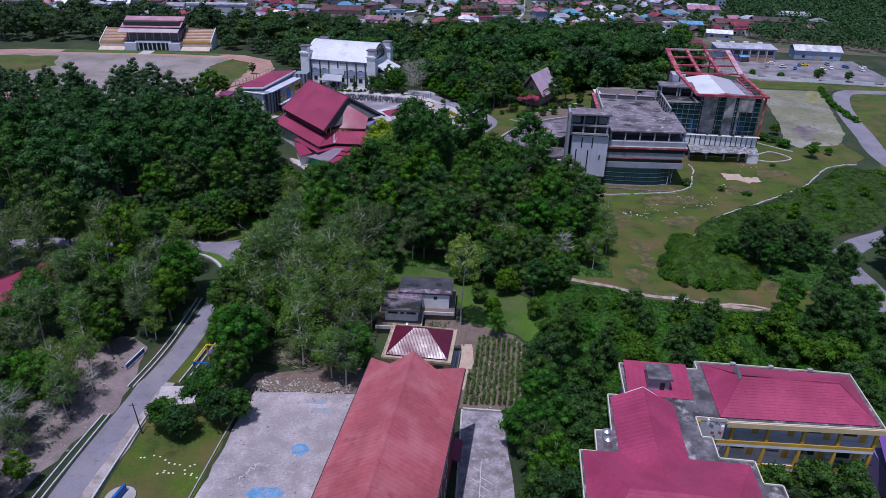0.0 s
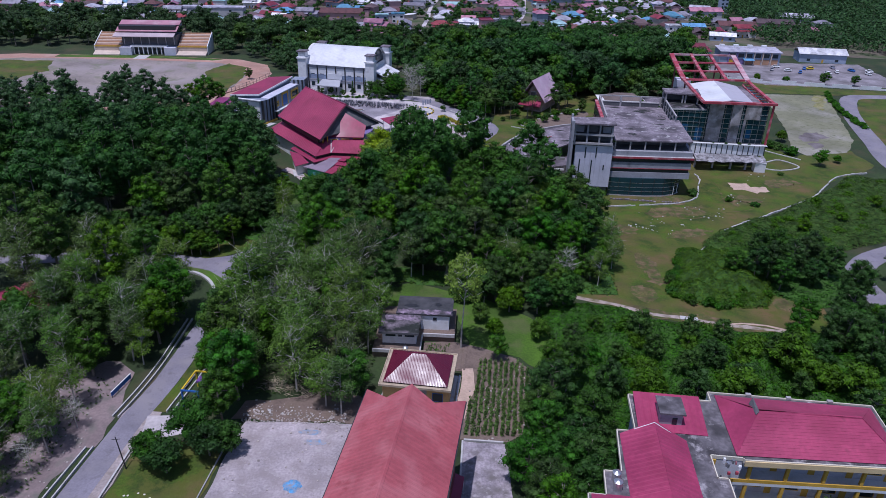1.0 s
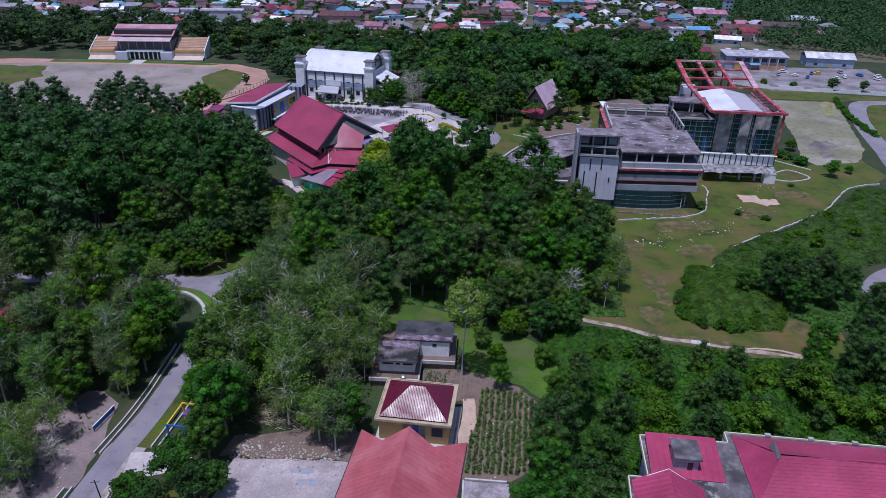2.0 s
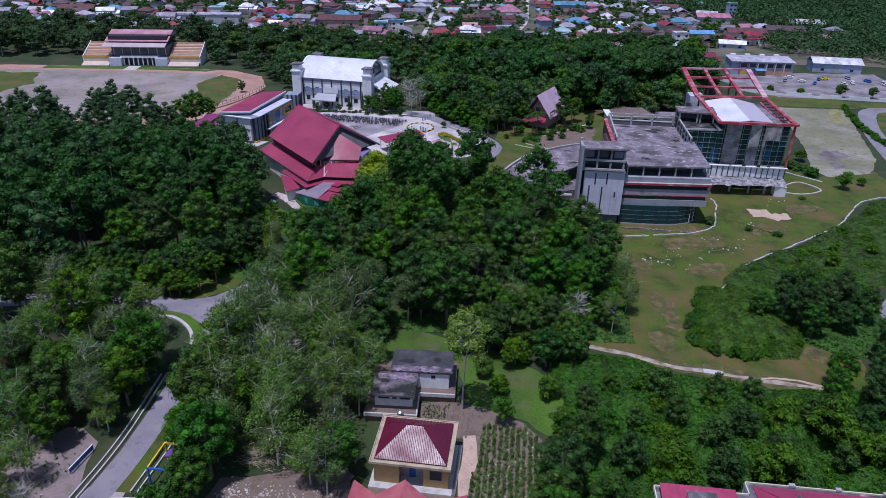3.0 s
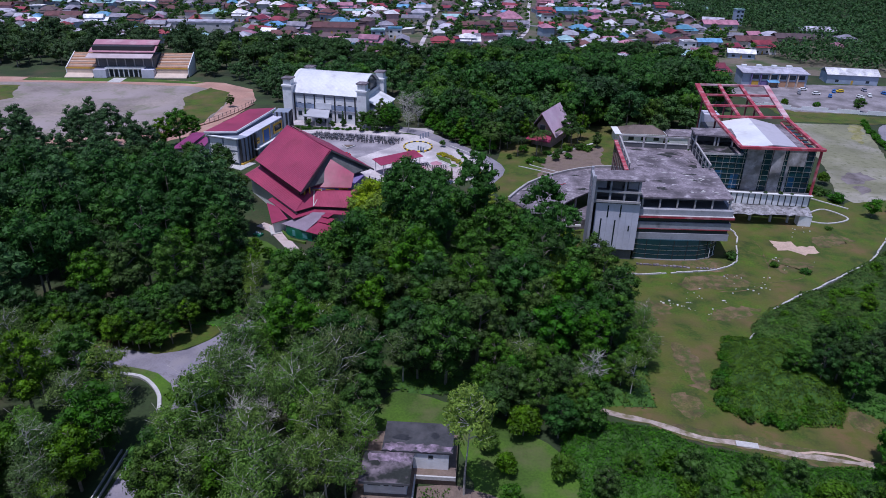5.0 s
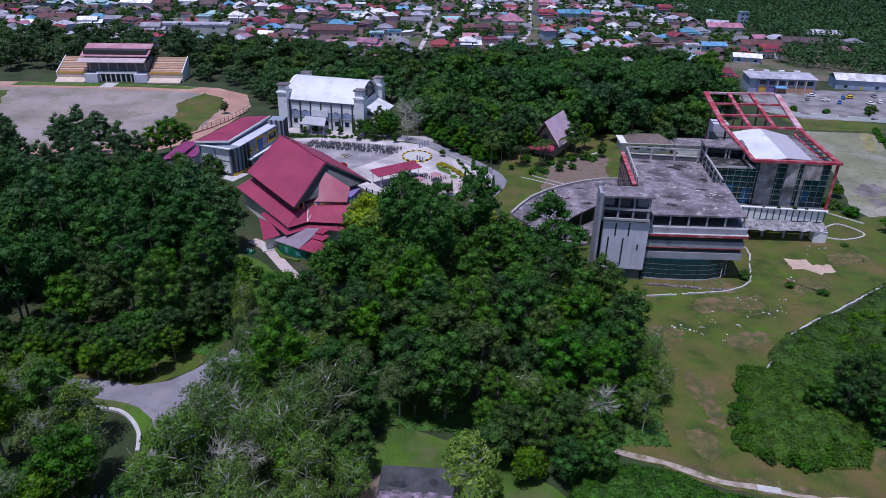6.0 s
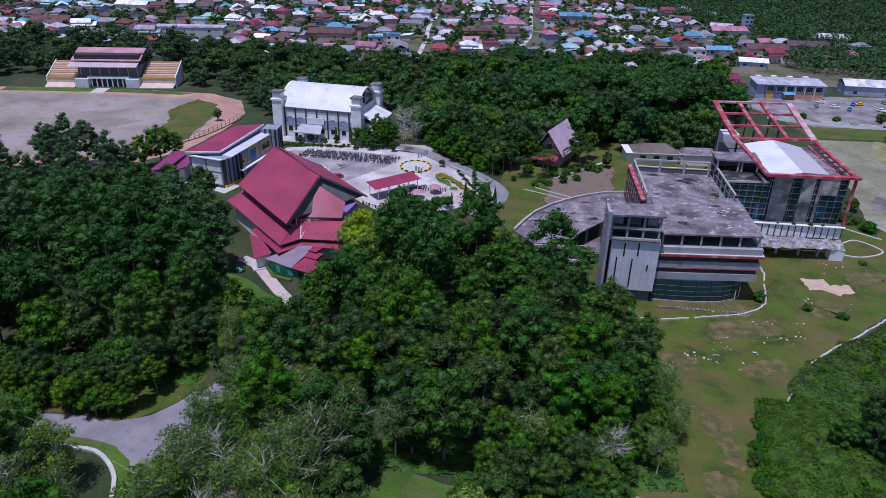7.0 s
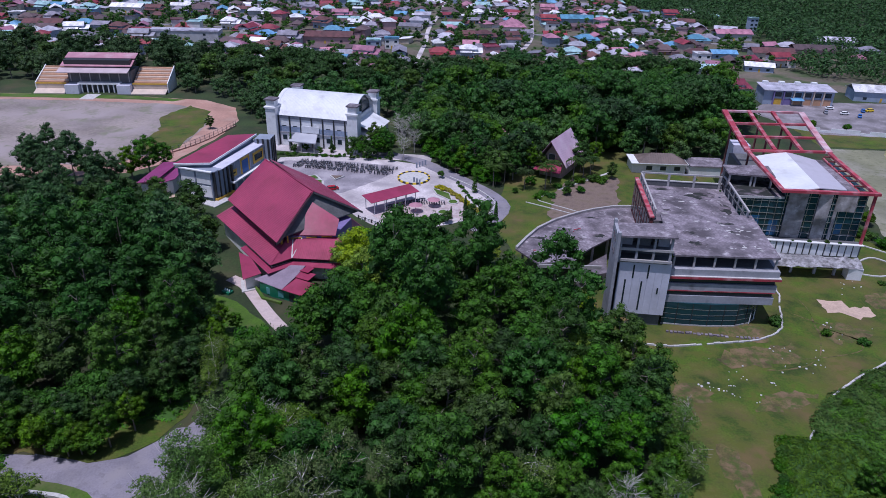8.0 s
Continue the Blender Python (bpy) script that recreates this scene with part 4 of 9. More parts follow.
outline = [(0, 0), (0, -8.3), (-2.6, -8.3), (-2.9, -16.6), (-5.2, -16.6), (-5.3, -20.9), (-7.6, -20.9), (-7.6, -50), (18, -50), (18, -24), (15.6, -24), (15.6, -20), (11, -20), (11, -16), (9.6, -16), (9.6, -11.8),
           (14, -11.8), (14, -9.0), (36.4, -9.0), (36.4, 2.2), (12.3, 2.2), (12.3, 0)]
part("body", solid(bmesh.new(), [(p[0] + 0.9, p[1] - 0.3 if p[1] > -1 else p[1]) if k < 8 else p for k, p in enumerate(outline)], 0, E - 0.4), plain_wall, school, "pale plastered walls")
part("roof_deck", solid(bmesh.new(), [(p[0], p[1]) for p in outline[:17]] + [(14, -12.2), (36.3, -11.0), (36.5, 2.2), (12.3, 2.2), (12.3, 0)], E - 0.4, E), school_deck, school, "stained grey concrete roof deck")
rim = outline[:17] + [(14, -12.2), (36.3, -11.0), (36.5, 2.2), (12.3, 2.2), (12.3, 0)]
for a, b in zip(rim, rim[1:] + rim[:1]):
    a, b = Vector(a), Vector(b)
    d = (b - a).normalized()
    s = Vector((-d.y, d.x)) * 0.07
    part("parapet", solid(bmesh.new(), [tuple(a - s - d * 0.07), tuple(b - s + d * 0.07), tuple(b + s + d * 0.07), tuple(a + s - d * 0.07)], E - 0.35, E + 0.22), cream_paint, school, "cream parapet edge")
for nm, b in zip(("roof_front", "roof_side", "roof_back", "roof_side"), [slope(bmesh.new(), *f, steps=0.5, high=0.03) for f in (((13.2, -11.4, E + 0.15), (35.7, -10.3, E + 0.15), (31.6, -4.6, E + 3.0), (17.4, -4.9, E + 3.0)), ((35.7, -10.3, E + 0.15), (36.0, 1.6, E + 0.15), (31.6, -4.6, E + 3.0), (31.6, -4.6, E + 3.0)), ((36.0, 1.6, E + 0.15), (13.2, 1.6, E + 0.15), (17.4, -4.9, E + 3.0), (31.6, -4.6, E + 3.0)), ((13.2, 1.6, E + 0.15), (13.2, -11.4, E + 0.15), (17.4, -4.9, E + 3.0), (17.4, -4.9, E + 3.0)))]):
    part(nm, b, crimson_tile, school, "crimson metal tile roof in courses")
part("roof_vent", plate(bmesh.new(), [(16.8, -5.6, E + 2.8), (17.3, -5.2, E + 3.1), (17.3, -2.0, E + 3.1), (16.8, -2.4, E + 2.2)], 0.1), dark_and_shade_render, school)
part("roof_slope", slope(bmesh.new(), (0.5, -7.9, E + 0.1), (10.2, -7.9, E + 0.1), (10.2, -0.5, E + 1.2), (0.5, -0.5, E + 1.2), ribs=1.0, high=0.03), crimson_tile, school)
part("roof_slope", slope(bmesh.new(), (-2.3, -9.0, E + 0.1), (-2.3, -21.0, E + 0.1), (2.3, -27.0, E + 2.2), (2.3, -8.2, E + 2.2), ribs=0.8, high=0.03), crimson_tile, school)
part("roof_slope", slope(bmesh.new(), (6.9, -21.0, E + 0.1), (6.9, -9.3, E + 0.1), (2.3, -8.2, E + 2.2), (2.3, -27.0, E + 2.2), ribs=0.8, high=0.03), crimson_tile, school)
for nm, b in zip(("roof_front", "roof_side", "roof_back", "roof_side"), hip(-7.2, 14.8, -40, -20.8, E + 0.15, E + 3.4, inset=4.6, steps=0.5, high=0.03)):
    part(nm, b, crimson_tile, school, "crimson metal tile roof in courses")
part("stair_tower", boxes((3.6, 6.7, -6.4, -3.2, E, E + 2.3)), grey_render, school)
part("stair_tower_roof", boxes((3.3, 7.0, -6.8, -2.8, E + 2.3, E + 2.55)), school_deck, school)
part("hatch", boxes((5.3, 6.0, -6.44, -6.38, E + 0.3, E + 1.6)), dark_glass, school)
for k in range(2):
    t = part("roof_tank", tube(tube(bmesh.new(), (-3.8, -18.0 - 1.6 * k, E), (-3.8, -18.0 - 1.6 * k, E + 1.35), 0.6, n=14), (-3.8, -18.0 - 1.6 * k, E + 1.35), (-3.8, -18.0 - 1.6 * k, E + 1.6), 0.6, 0.2, n=14), steel, school, "steel roof water tank")
r = random.Random(3)
for k in range(9):
    x, y = 11.8 + r.uniform(-0.9, 0.9), -14 + r.uniform(-1.2, 1.2)
    part("roof_machine", boxes((x, x + r.uniform(0.15, 0.4), y, y + r.uniform(0.15, 0.4), E, E + r.uniform(0.3, 0.9))), (steel, red_frame, white_paint)[k % 3], school, "small machine or scrap on the roof")
for k, (x, w) in enumerate(((18, 0.8), (24, 0.7), (30, 0.8))):
    part("parapet_box", boxes((x, x + w, 2.0, 2.5, E + 0.1, E + 0.45)), concrete, school)
# galleries on three storeys
for s, z in enumerate((9.4, 5.2, 1.0)):
    part("gallery_slab", solid(bmesh.new(), [(9.8 if s == 0 else 11.2, -12.1), (35.9, -10.8), (35.9, -9.0), (9.8 if s == 0 else 11.2, -9.0)], z - 0.5, z), white_paint, school, "pale gallery floor slab")
    part("gallery_rail", solid(bmesh.new(), [(9.8 if s == 0 else 11.2, -12.1), (35.9, -10.8), (35.9, -10.65), (9.8 if s == 0 else 11.2, -11.95)], z, z + 0.55), ochre_paint, school, "ochre painted gallery parapet")
    for k in range(6):
        x = 10.0 + 5.1 * k
        dy = 0.05 * (x - 9.8)
        if s and x < 11:
            continue
        part("column", boxes((x, x + 0.42, -12.05 + dy, -11.6 + dy, z + 0.55, z + 3.75)), ochre_paint, school, "ochre column")
        if k < 5:
            window_part(x + 1.2, x + 3.6, -9.1, -8.98, z + 1.0, z + 2.4, school, ochre_paint)
            part("door", boxes((x + 4.1, x + 5.0, -9.06, -8.97, z, z + 2.1)), ochre_paint, school)
part("gallery_back", boxes((14.02, 36.4, -8.996, -8.93, 1.0, E - 0.5)), surface("gallery_wall", (0.72, 0.72, 0.73), 0.7, var=0.08, scale=0.4), school, "pale gallery back wall")
part("end_wall", boxes((36.4, 36.7, -9.0, 2.2, 0, E - 0.45)), cream_paint, school)
part("front_beam", solid(bmesh.new(), [(14.1, -12.45), (36.3, -11.25), (36.3, -11.1), (14.1, -12.3)], E - 0.75, E + 0.1), surface("pale_yellow_beam", (0.72, 0.55, 0.30), 0.75, var=0.1, scale=0.4), school, "pale yellow eave beam")
for p, q in (((2.3, -8.6, E + 2.25), (-0.4, -8.9, E + 1.0)), ((2.3, -8.6, E + 2.25), (4.6, -9.1, E + 1.1))):
    part("ridge_cap", tube(bmesh.new(), p, q, 0.06, n=5), white_paint, school, "short white metal ridge cap")
low_shed = thing("purple_roof_shed", pose(69.5, 79, 0, 0, 0, -5), "purple sheet roof of a low shed beside the school", "shed")
part("roof", plate(bmesh.new(), [(-2.2, -6.0, 4.6), (14, -6.0, 4.0), (14, 4.6, 7.0), (-0.6, 5.8, 7.2)], 0.2), purple_paint, low_shed, "purple sheet roof")
part("wall", boxes((-1.0, 13, -5.4, 4.2, 0, 4.0)), violet_paint, low_shed)

# school yard gate, blue sign board, pole
gate = thing("playground_frame", pose(-43.3, 103, 0, 0, 0, -6), "yellow and blue painted steel gate frame", "gate")
for x, y in ((-1.4, -2.8), (-1.4, 2.8), (1.6, 2.8), (1.6, -2.8)):
    part("post", boxes((x - 0.12, x + 0.12, y - 0.12, y + 0.12, 0, 3.6)), yellow_paint if y > 0 else blue_paint, gate)
part("beam", boxes((-1.52, -1.28, -2.68, 2.68, 3.35, 3.6)), yellow_paint, gate)
part("beam", boxes((-1.28, 1.48, 2.68, 2.92, 3.35, 3.6)), yellow_paint, gate)
part("beam", boxes((-1.28, 1.48, -2.92, -2.68, 3.35, 3.6)), blue_paint, gate)
part("sign_panel", boxes((-0.2, 1.2, 0.2, 1.8, 2.9, 3.3)), purple_paint, gate, "purple painted panel")
board = thing("sign_board", pose(-57.95, 104.6, 0, 0, 0, -11), "long low blue banner board beside the road", "sign board")
part("board", boxes((-0.06, 0.06, -2.8, 2.8, 0.4, 1.3)), blue_paint, board)
part("board_rim", boxes((-0.09, 0.09, -2.9, 2.9, 1.3, 1.36)), white_paint, board)
for y in (-2.7, -0.9, 0.9, 2.7):
    part("post", tube(bmesh.new(), (0, y, 0), (0, y, 0.4), 0.06), black_metal, board)
sign = thing("entrance_sign", pose(-46.2, 71.4, 0, 0, 0, 78), "small blue sign slab on a round concrete base", "sign")
part("slab", boxes((-1.4, 1.4, -0.2, 0.2, 0.25, 1.5)), blue_paint, sign)
part("base", tube(bmesh.new(), (0, 0, 0), (0, 0, 0.25), 2.2, n=24), concrete, sign)
post = thing("utility_pole", pose(-48.6, 85, 0), "thin dark utility pole leaning by the road", "pole")
part("shaft", tube(bmesh.new(), (0, 0, 0), (-0.8, 0.5, 6.0), 0.11, 0.08), black_metal, post)
part("crossbar", tube(bmesh.new(), (-1.4, 0.4, 5.6), (-0.1, 0.5, 5.7), 0.05), black_metal, post)
# bungalow half hidden under the trees
bung = thing("bungalow", pose(-95, 119.5, 0, 0, 0, 58), "red-roofed bungalow half hidden under trees", "house")
part("wall", boxes((-12, 12, -6, 6, 0, 3.4)), cream_paint, bung)
for nm, b in zip(("roof_front", "roof_side", "roof_back", "roof_side"), hip(-13, 13, -7, 7, 3.4, 6.2, inset=6, steps=0.45, high=0.05)):
    part(nm, b, campus_red, bung)
for k in range(5):
    window_part(-10 + 4.4 * k, -8.2 + 4.4 * k, -6.08, -5.96, 1.2, 2.6, bung, white_paint)

# ---- unfinished grey faculty building with a red roof frame ----
grey = thing("grey_faculty_building", pose(38.5, 208, 0, 0, 0, -5), "unfinished grey concrete faculty building with dark glass and stained roofs", "building")


def patch(name, x, y, a, b, z0, z1, seed, mat, parent, label, low=0.55, high=1.15, n=18):
    """A flat blot with an uneven outline."""
    r = random.Random(seed)
    pts = [(x + a * math.cos(t * math.tau / n) * r.uniform(low, high), y + b * math.sin(t * math.tau / n) * r.uniform(low, high)) for t in range(n)]
    return part(name, solid(bmesh.new(), pts, z0, z1), mat, parent, label)


def beam(bm, p, q, w, h):
    """A square bar between two 3D points, its top edge on them."""
    p, q = Vector(p), Vector(q)
    d = (q - p).normalized()
    s = Vector((-d.y, d.x, 0))
    s = (s.normalized() if s.length > 1e-4 else Vector((1, 0, 0))) * w / 2
    rings = [[bm.verts.new(c + s * a - Vector((0, 0, b))) for a, b in ((1, h), (1, 0), (-1, 0), (-1, h))] for c in (p, q)]
    for i in range(4):
        bm.faces.new((rings[0][i], rings[0][(i + 1) % 4], rings[1][(i + 1) % 4], rings[1][i]))
    bm.faces.new(rings[0][::-1])
    bm.faces.new(rings[1])
    bmesh.ops.recalc_face_normals(bm, faces=bm.faces[:])
    return bm


# corner tower: tall side wall, open top floors, lilac panels in front
part("tower_side_wall", boxes((-2.1, -1.45, -5.2, -4.2, 0, 24.0), (-2.1, -1.45, -4.2, 1.8, 0, 23.2), (-2.1, -1.45, 1.8, 2.8, 0, 24.0)), grey_render, grey)
for y in (-2.8, -0.6):
    for z in (17.6, 20.3):
        part("side_opening", boxes((-2.16, -2.08, y, y + 1.2, z, z + 1.6)), dark_glass, grey)
part("tower_roof", solid(bmesh.new(), [(-1.45, -4.9), (10.7, -4.1), (10.7, 3.2), (-1.45, 1.9)], 22.8, 23.25), stained_roof, grey, "stained concrete tower roof")
# Core and floors behind the columns have their shade put into the colour.
part("tower_core", boxes((-1.4, 10.3, 0.6, 3.0, 0, 22.8)), dark_and_shade_render, grey)
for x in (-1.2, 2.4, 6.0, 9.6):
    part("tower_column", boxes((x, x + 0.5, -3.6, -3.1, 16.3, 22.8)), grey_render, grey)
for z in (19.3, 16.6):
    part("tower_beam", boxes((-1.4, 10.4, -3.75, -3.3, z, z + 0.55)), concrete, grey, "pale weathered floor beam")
part("tower_floor", boxes((-1.4, 10.4, -3.3, 0.6, 19.3, 19.6), (-1.4, 10.4, -3.3, 0.6, 16.2, 16.6)), dark_and_shade_render, grey)
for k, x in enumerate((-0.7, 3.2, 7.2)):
    part("tower_infill", boxes((x, x + 2.4, -2.0, -1.85, 19.9, 21.8)), dark_and_shade_render if k % 2 else grey_render, grey)
part("tower_core", boxes((-0.2, 10.2, -2.4, 0.5, 0, 16.2)), dark_and_shade_render, grey)
for k in range(7):
    x = -0.5 + 1.6 * k
    part("facade_panel", boxes((x, x + 1.565, -3.1, -2.45, 3.2, 16.3)), pale_panel, grey, "tall pale lilac facade panel")
for x, z0, z1 in ((2.5, 12.2, 15.6), (5.7, 12.4, 15.8), (1.0, 5.6, 11.8), (4.6, 4.2, 11.6), (8.3, 8.6, 10.2)):
    part("slot_window", boxes((x, x + 0.36, -3.16, -3.08, z0, z1)), dark_glass, grey, "narrow dark slot window")
part("entry_panel", boxes((0.4, 3.4, -2.7, -2.5, 0, 2.9)), tan_wall, grey, "orange plywood sheet at ground level")
# front block: straight bands over a curved glass foot
top_line = [(10.9, -1.3), (34.9, 0.7), (34.9, 22.4), (10.9, 22.4)]
foot_line = [(10.9, -1.35), (16, -1.5), (22, -1.2), (27.5, -0.3), (31.3, 1.5), (33.4, 4.0), (34.0, 8.0), (34.2, 22.3), (10.9, 22.3)]


def front_band(name, z0, z1, mat, grow=0.0, label="", base=top_line):
    return part(name, solid(bmesh.new(), [(x + (grow if x > 30 else 0), y - (grow if y < 1.2 else 0)) for x, y in base], z0, z1), mat, grey, label)


front_band("base_plinth", 0, 0.35, concrete, 0.12, "", foot_line)
front_band("glass_storey", 0.35, 5.9, blue_glass, 0.0, "dark blue-green curtain glass", foot_line)
front_band("spandrel", 5.9, 7.7, grey_render, 0.2, "weathered grey spandrel")
front_band("glass_storey", 7.7, 8.85, dark_glass, -0.25)
front_band("red_line", 8.85, 9.1, red_frame, 0.24, "thin red line under the band")
front_band("spandrel", 9.1, 10.8, grey_render, 0.2, "weathered grey spandrel")
front_band("glass_storey", 10.8, 12.2, dark_glass, -0.25)
front_band("red_line", 12.2, 12.75, red_frame, 0.7, "projecting red ledge")
front_band("ledge_top", 12.75, 12.9, white_curb, 0.66, "pale worn top of the ledge")
front_band("spandrel", 12.9, 14.4, grey_render, 0.2, "weathered grey parapet")
for z in (1.6, 2.9, 4.3):
    front_band("glass_rail", z, z + 0.09, steel, 0.04, "", foot_line)
for k in range(9):
    i = k * 5 / 8
    a = Vector(foot_line[min(5, int(i))]).lerp(Vector(foot_line[min(5, int(i) + 1)]), i - int(i))
    part("mullion", boxes((a.x - 0.06, a.x + 0.06, a.y - 0.1, a.y + 0.05, 0.35, 5.9)), black_metal, grey)
part("door_frame", boxes((31.2, 31.35, 0.9, 1.05, 0.35, 3.2), (32.6, 32.75, 2.6, 2.75, 0.35, 3.2)), white_paint, grey, "pale door frame in the curved glass")
# Shade under the roof slab is put into this dark floor and wall.
part("open_floor", solid(bmesh.new(), [(11.2, 0.2), (34.2, 2.2), (34.2, 22), (11.2, 22)], 14.3, 14.45), dark_and_shade_render, grey)
part("back_wall", solid(bmesh.new(), [(11.4, 5.0), (34, 7.0), (34, 7.3), (11.4, 5.3)], 14.45, 17.2), dark_and_shade_render, grey)
for k in range(6):
    x = 11.4 + 4.5 * k
    part("roof_column", boxes((x, x + 0.4, -0.6 + 0.083 * (x - 11), -0.2 + 0.083 * (x - 11), 14.4, 17.2)), concrete, grey)
part("roof_slab", solid(bmesh.new(), ragged_outline([(11.1, -0.9), (34.6, 1.0), (34.8, 24.6), (12.0, 22.0)], 0.06, 3.0, 4), 17.2, 17.6), stained_roof, grey, "thin flat concrete roof slab with dark stains")
for x, y, a, b, s in ((17.0, 11.5, 2.2, 1.2, 1), (17.8, 5.6, 2.0, 1.7, 2), (27.0, 18.4, 2.6, 0.8, 3), (27.5, 13.5, 1.2, 0.6, 8)):
    patch("puddle_stain", x, y, a, b, 17.55, 17.606, s, mossy_roof, grey, "dark damp patch on the roof")
r = random.Random(40)
for k in range(26):
    x, y = r.choice(((28.5, 5.0), (26.0, 12.0), (25.0, 17.5), (31, 15)))
    patch("pale_scuff", x + r.gauss(0, 1.7), y + r.gauss(0, 1.6), r.uniform(0.2, 0.9), r.uniform(0.12, 0.4), 17.55, 17.604 + 0.0004 * k, 50 + k, white_curb, grey, "pale scuff of bare mortar", n=10)
# rear roof deck, a storey lower, inside its parapets
part("deck_block", boxes((10.6, 33.6, 22.5, 48.0, 0, 15.2)), dark_and_shade_render, grey)
part("deck", boxes((10.6, 33.6, 22.5, 48.0, 15.2, 15.45)), stained_roof, grey, "stained concrete roof deck")
for x, y, a, b, s in ((26, 42, 4.6, 3.2, 5), (17, 45, 2.6, 1.0, 6), (31, 33, 1.8, 4.0, 7), (15.5, 30, 1.4, 0.7, 9), (21, 36, 1.2, 0.8, 12)):
    patch("puddle_stain", x, y, a, b, 15.4, 15.456, s, mossy_roof, grey, "dark damp patch on the roof")
for k in range(14):
    patch("pale_scuff", r.uniform(14, 30), r.uniform(26, 45), r.uniform(0.3, 1.0), r.uniform(0.1, 0.35), 15.4, 15.458 + 0.0004 * k, 90 + k, white_curb, grey, "pale scuff of bare mortar", n=10)
rust = surface("rusty_red_frame", (0.20, 0.06, 0.06), 0.8, var=0.3, scale=0.4, fine=2.0, stain=(0.10, 0.05, 0.05), amount=0.4, stain_scale=0.5)
part("deck_wall", boxes((9.7, 10.5, 21.4, 49.2, 6.0, 16.6)), rust, grey, "rusty red side wall with empty openings")
part("deck_wall_cap", boxes((9.5, 10.6, 21.2, 49.4, 16.6, 17.0)), red_frame, grey, "faded red cap of the side wall")
for k in range(8):
    for z in (8.0, 12.2):
        part("opening", boxes((9.6, 9.72, 22.4 + 3.4 * k, 24.6 + 3.4 * k, z, z + 3.4)), dark_glass, grey)
for x, z in ((11.0, 18.5), (33.4, 19.4)):
    part("deck_rail", beam(bmesh.new(), (x, 22.6, z), (x, 48.3, z + 0.4), 0.45, 0.4), concrete, grey, "weathered concrete rail")
    part("deck_rail", beam(bmesh.new(), (x, 22.6, z - 1.9), (x, 48.3, z - 1.7), 0.4, 0.35), dark_and_shade_render, grey)
    for k in range(7):
        part("rail_post", boxes((x - 0.2, x + 0.2, 23.4 + 4.1 * k, 23.85 + 4.1 * k, 15.45, z + 0.06 * k)), concrete, grey)
part("back_parapet", boxes((11.2, 33.2, 47.6, 48.0, 15.45, 16.9)), dark_and_shade_render, grey)
part("parapet_cap", boxes((11.2, 33.2, 47.5, 48.1, 16.9, 17.15)), white_curb, grey, "pale parapet cap")
part("deck_rail", boxes((11.0, 33.4, 47.6, 48.0, 18.9, 19.3)), concrete, grey, "weathered concrete rail")
for k in range(4):
    part("rail_post", boxes((11.3 + 7.0 * k, 11.9 + 7.0 * k, 47.5, 48.1, 15.45, 18.9)), concrete, grey)
# stair head beside the deck
part("stair_block", boxes((33.7, 45.6, 35.4, 52, 0, 18.6)), dark_and_shade_render, grey)
part("stair_deck", solid(bmesh.new(), [(33.4, 34.2), (46.0, 35.3), (45.8, 50), (33.4, 49)], 18.6, 19.0), mossy_roof, grey, "mossy concrete stair deck")
part("deck_edge", solid(bmesh.new(), [(33.4, 34.0), (46.0, 35.1), (46.0, 35.3), (33.4, 34.2)], 18.5, 19.1), white_curb, grey, "pale edge of the stair deck")
for x, y in ((33.0, 42.2), (38.6, 41.8), (39.6, 41.8), (43.6, 41.2), (33.0, 48), (44, 48.6)):
    part("stair_column", boxes((x, x + 0.45, y, y + 0.45, 19.0, 22.0)), concrete, grey)
part("stair_roof", solid(bmesh.new(), [(32.6, 42.0), (44.5, 40.8), (45.2, 49.8), (32.6, 48.6)], 22.0, 22.45), stained_roof, grey)
part("stair_wall", boxes((33.2, 44.4, 46.6, 46.9, 19.0, 22.0)), dark_and_shade_render, grey)
part("white_shaft", boxes((44.6, 50.0, 81.0, 87.0, 0, 18.4)), pale_panel, grey, "pale lilac stair shaft")
# glass block behind
part("glass_body", boxes((45.8, 66.2, 34.9, 60, 6.0, 21.4), (34.0, 45.8, 34.9, 35.4, 6.0, 18.5)), blue_glass, grey, "dark blue-green curtain glass body")
for k in range(17):
    x = 34.2 + 1.98 * k
    part("mullion", boxes((x, x + 0.1, 34.78, 34.9, 7.6, 18.4 if x < 45 else 21.3)), steel, grey)
for z in (9.3, 11.0, 12.7, 14.4, 16.1, 17.8, 19.5):
    part("transom", boxes((34.0 if z < 18.4 else 45.8, 66.2, 34.74, 34.88, z, z + 0.13)), steel, grey)
for x0, x1, z0, z1 in ((38.0, 40.6, 9.6, 13.6), (43.2, 45.4, 8.2, 12.6), (60.0, 61.8, 9.6, 12.6)):
    part("pane", boxes((x0, x1, 34.82, 34.87, z0, z1)), glassy("bright_blue_glass", (0.02, 0.10, 0.22), 0.1), grey, "brighter blue glass pane")
weathered = surface("weathered_cladding", (0.40, 0.38, 0.40), 0.85, var=0.3, scale=0.3, fine=1.5, stain=(0.16, 0.15, 0.14), amount=0.46, stain_scale=0.35, second=(0.62, 0.60, 0.63), second_amount=0.36, second_scale=0.5)
part("pale_strip", plate(bmesh.new(), [(46.6, 34.3, 21.2), (51.4, 34.3, 21.2), (51.4, 34.7, 21.2), (46.6, 34.7, 21.2)], 13.2), weathered, grey, "weathered pale cladding strip on the glass")
part("pale_strip", boxes((54.2, 57.4, 34.3, 34.7, 8.0, 21.2)), weathered, grey, "weathered pale cladding strip on the glass")
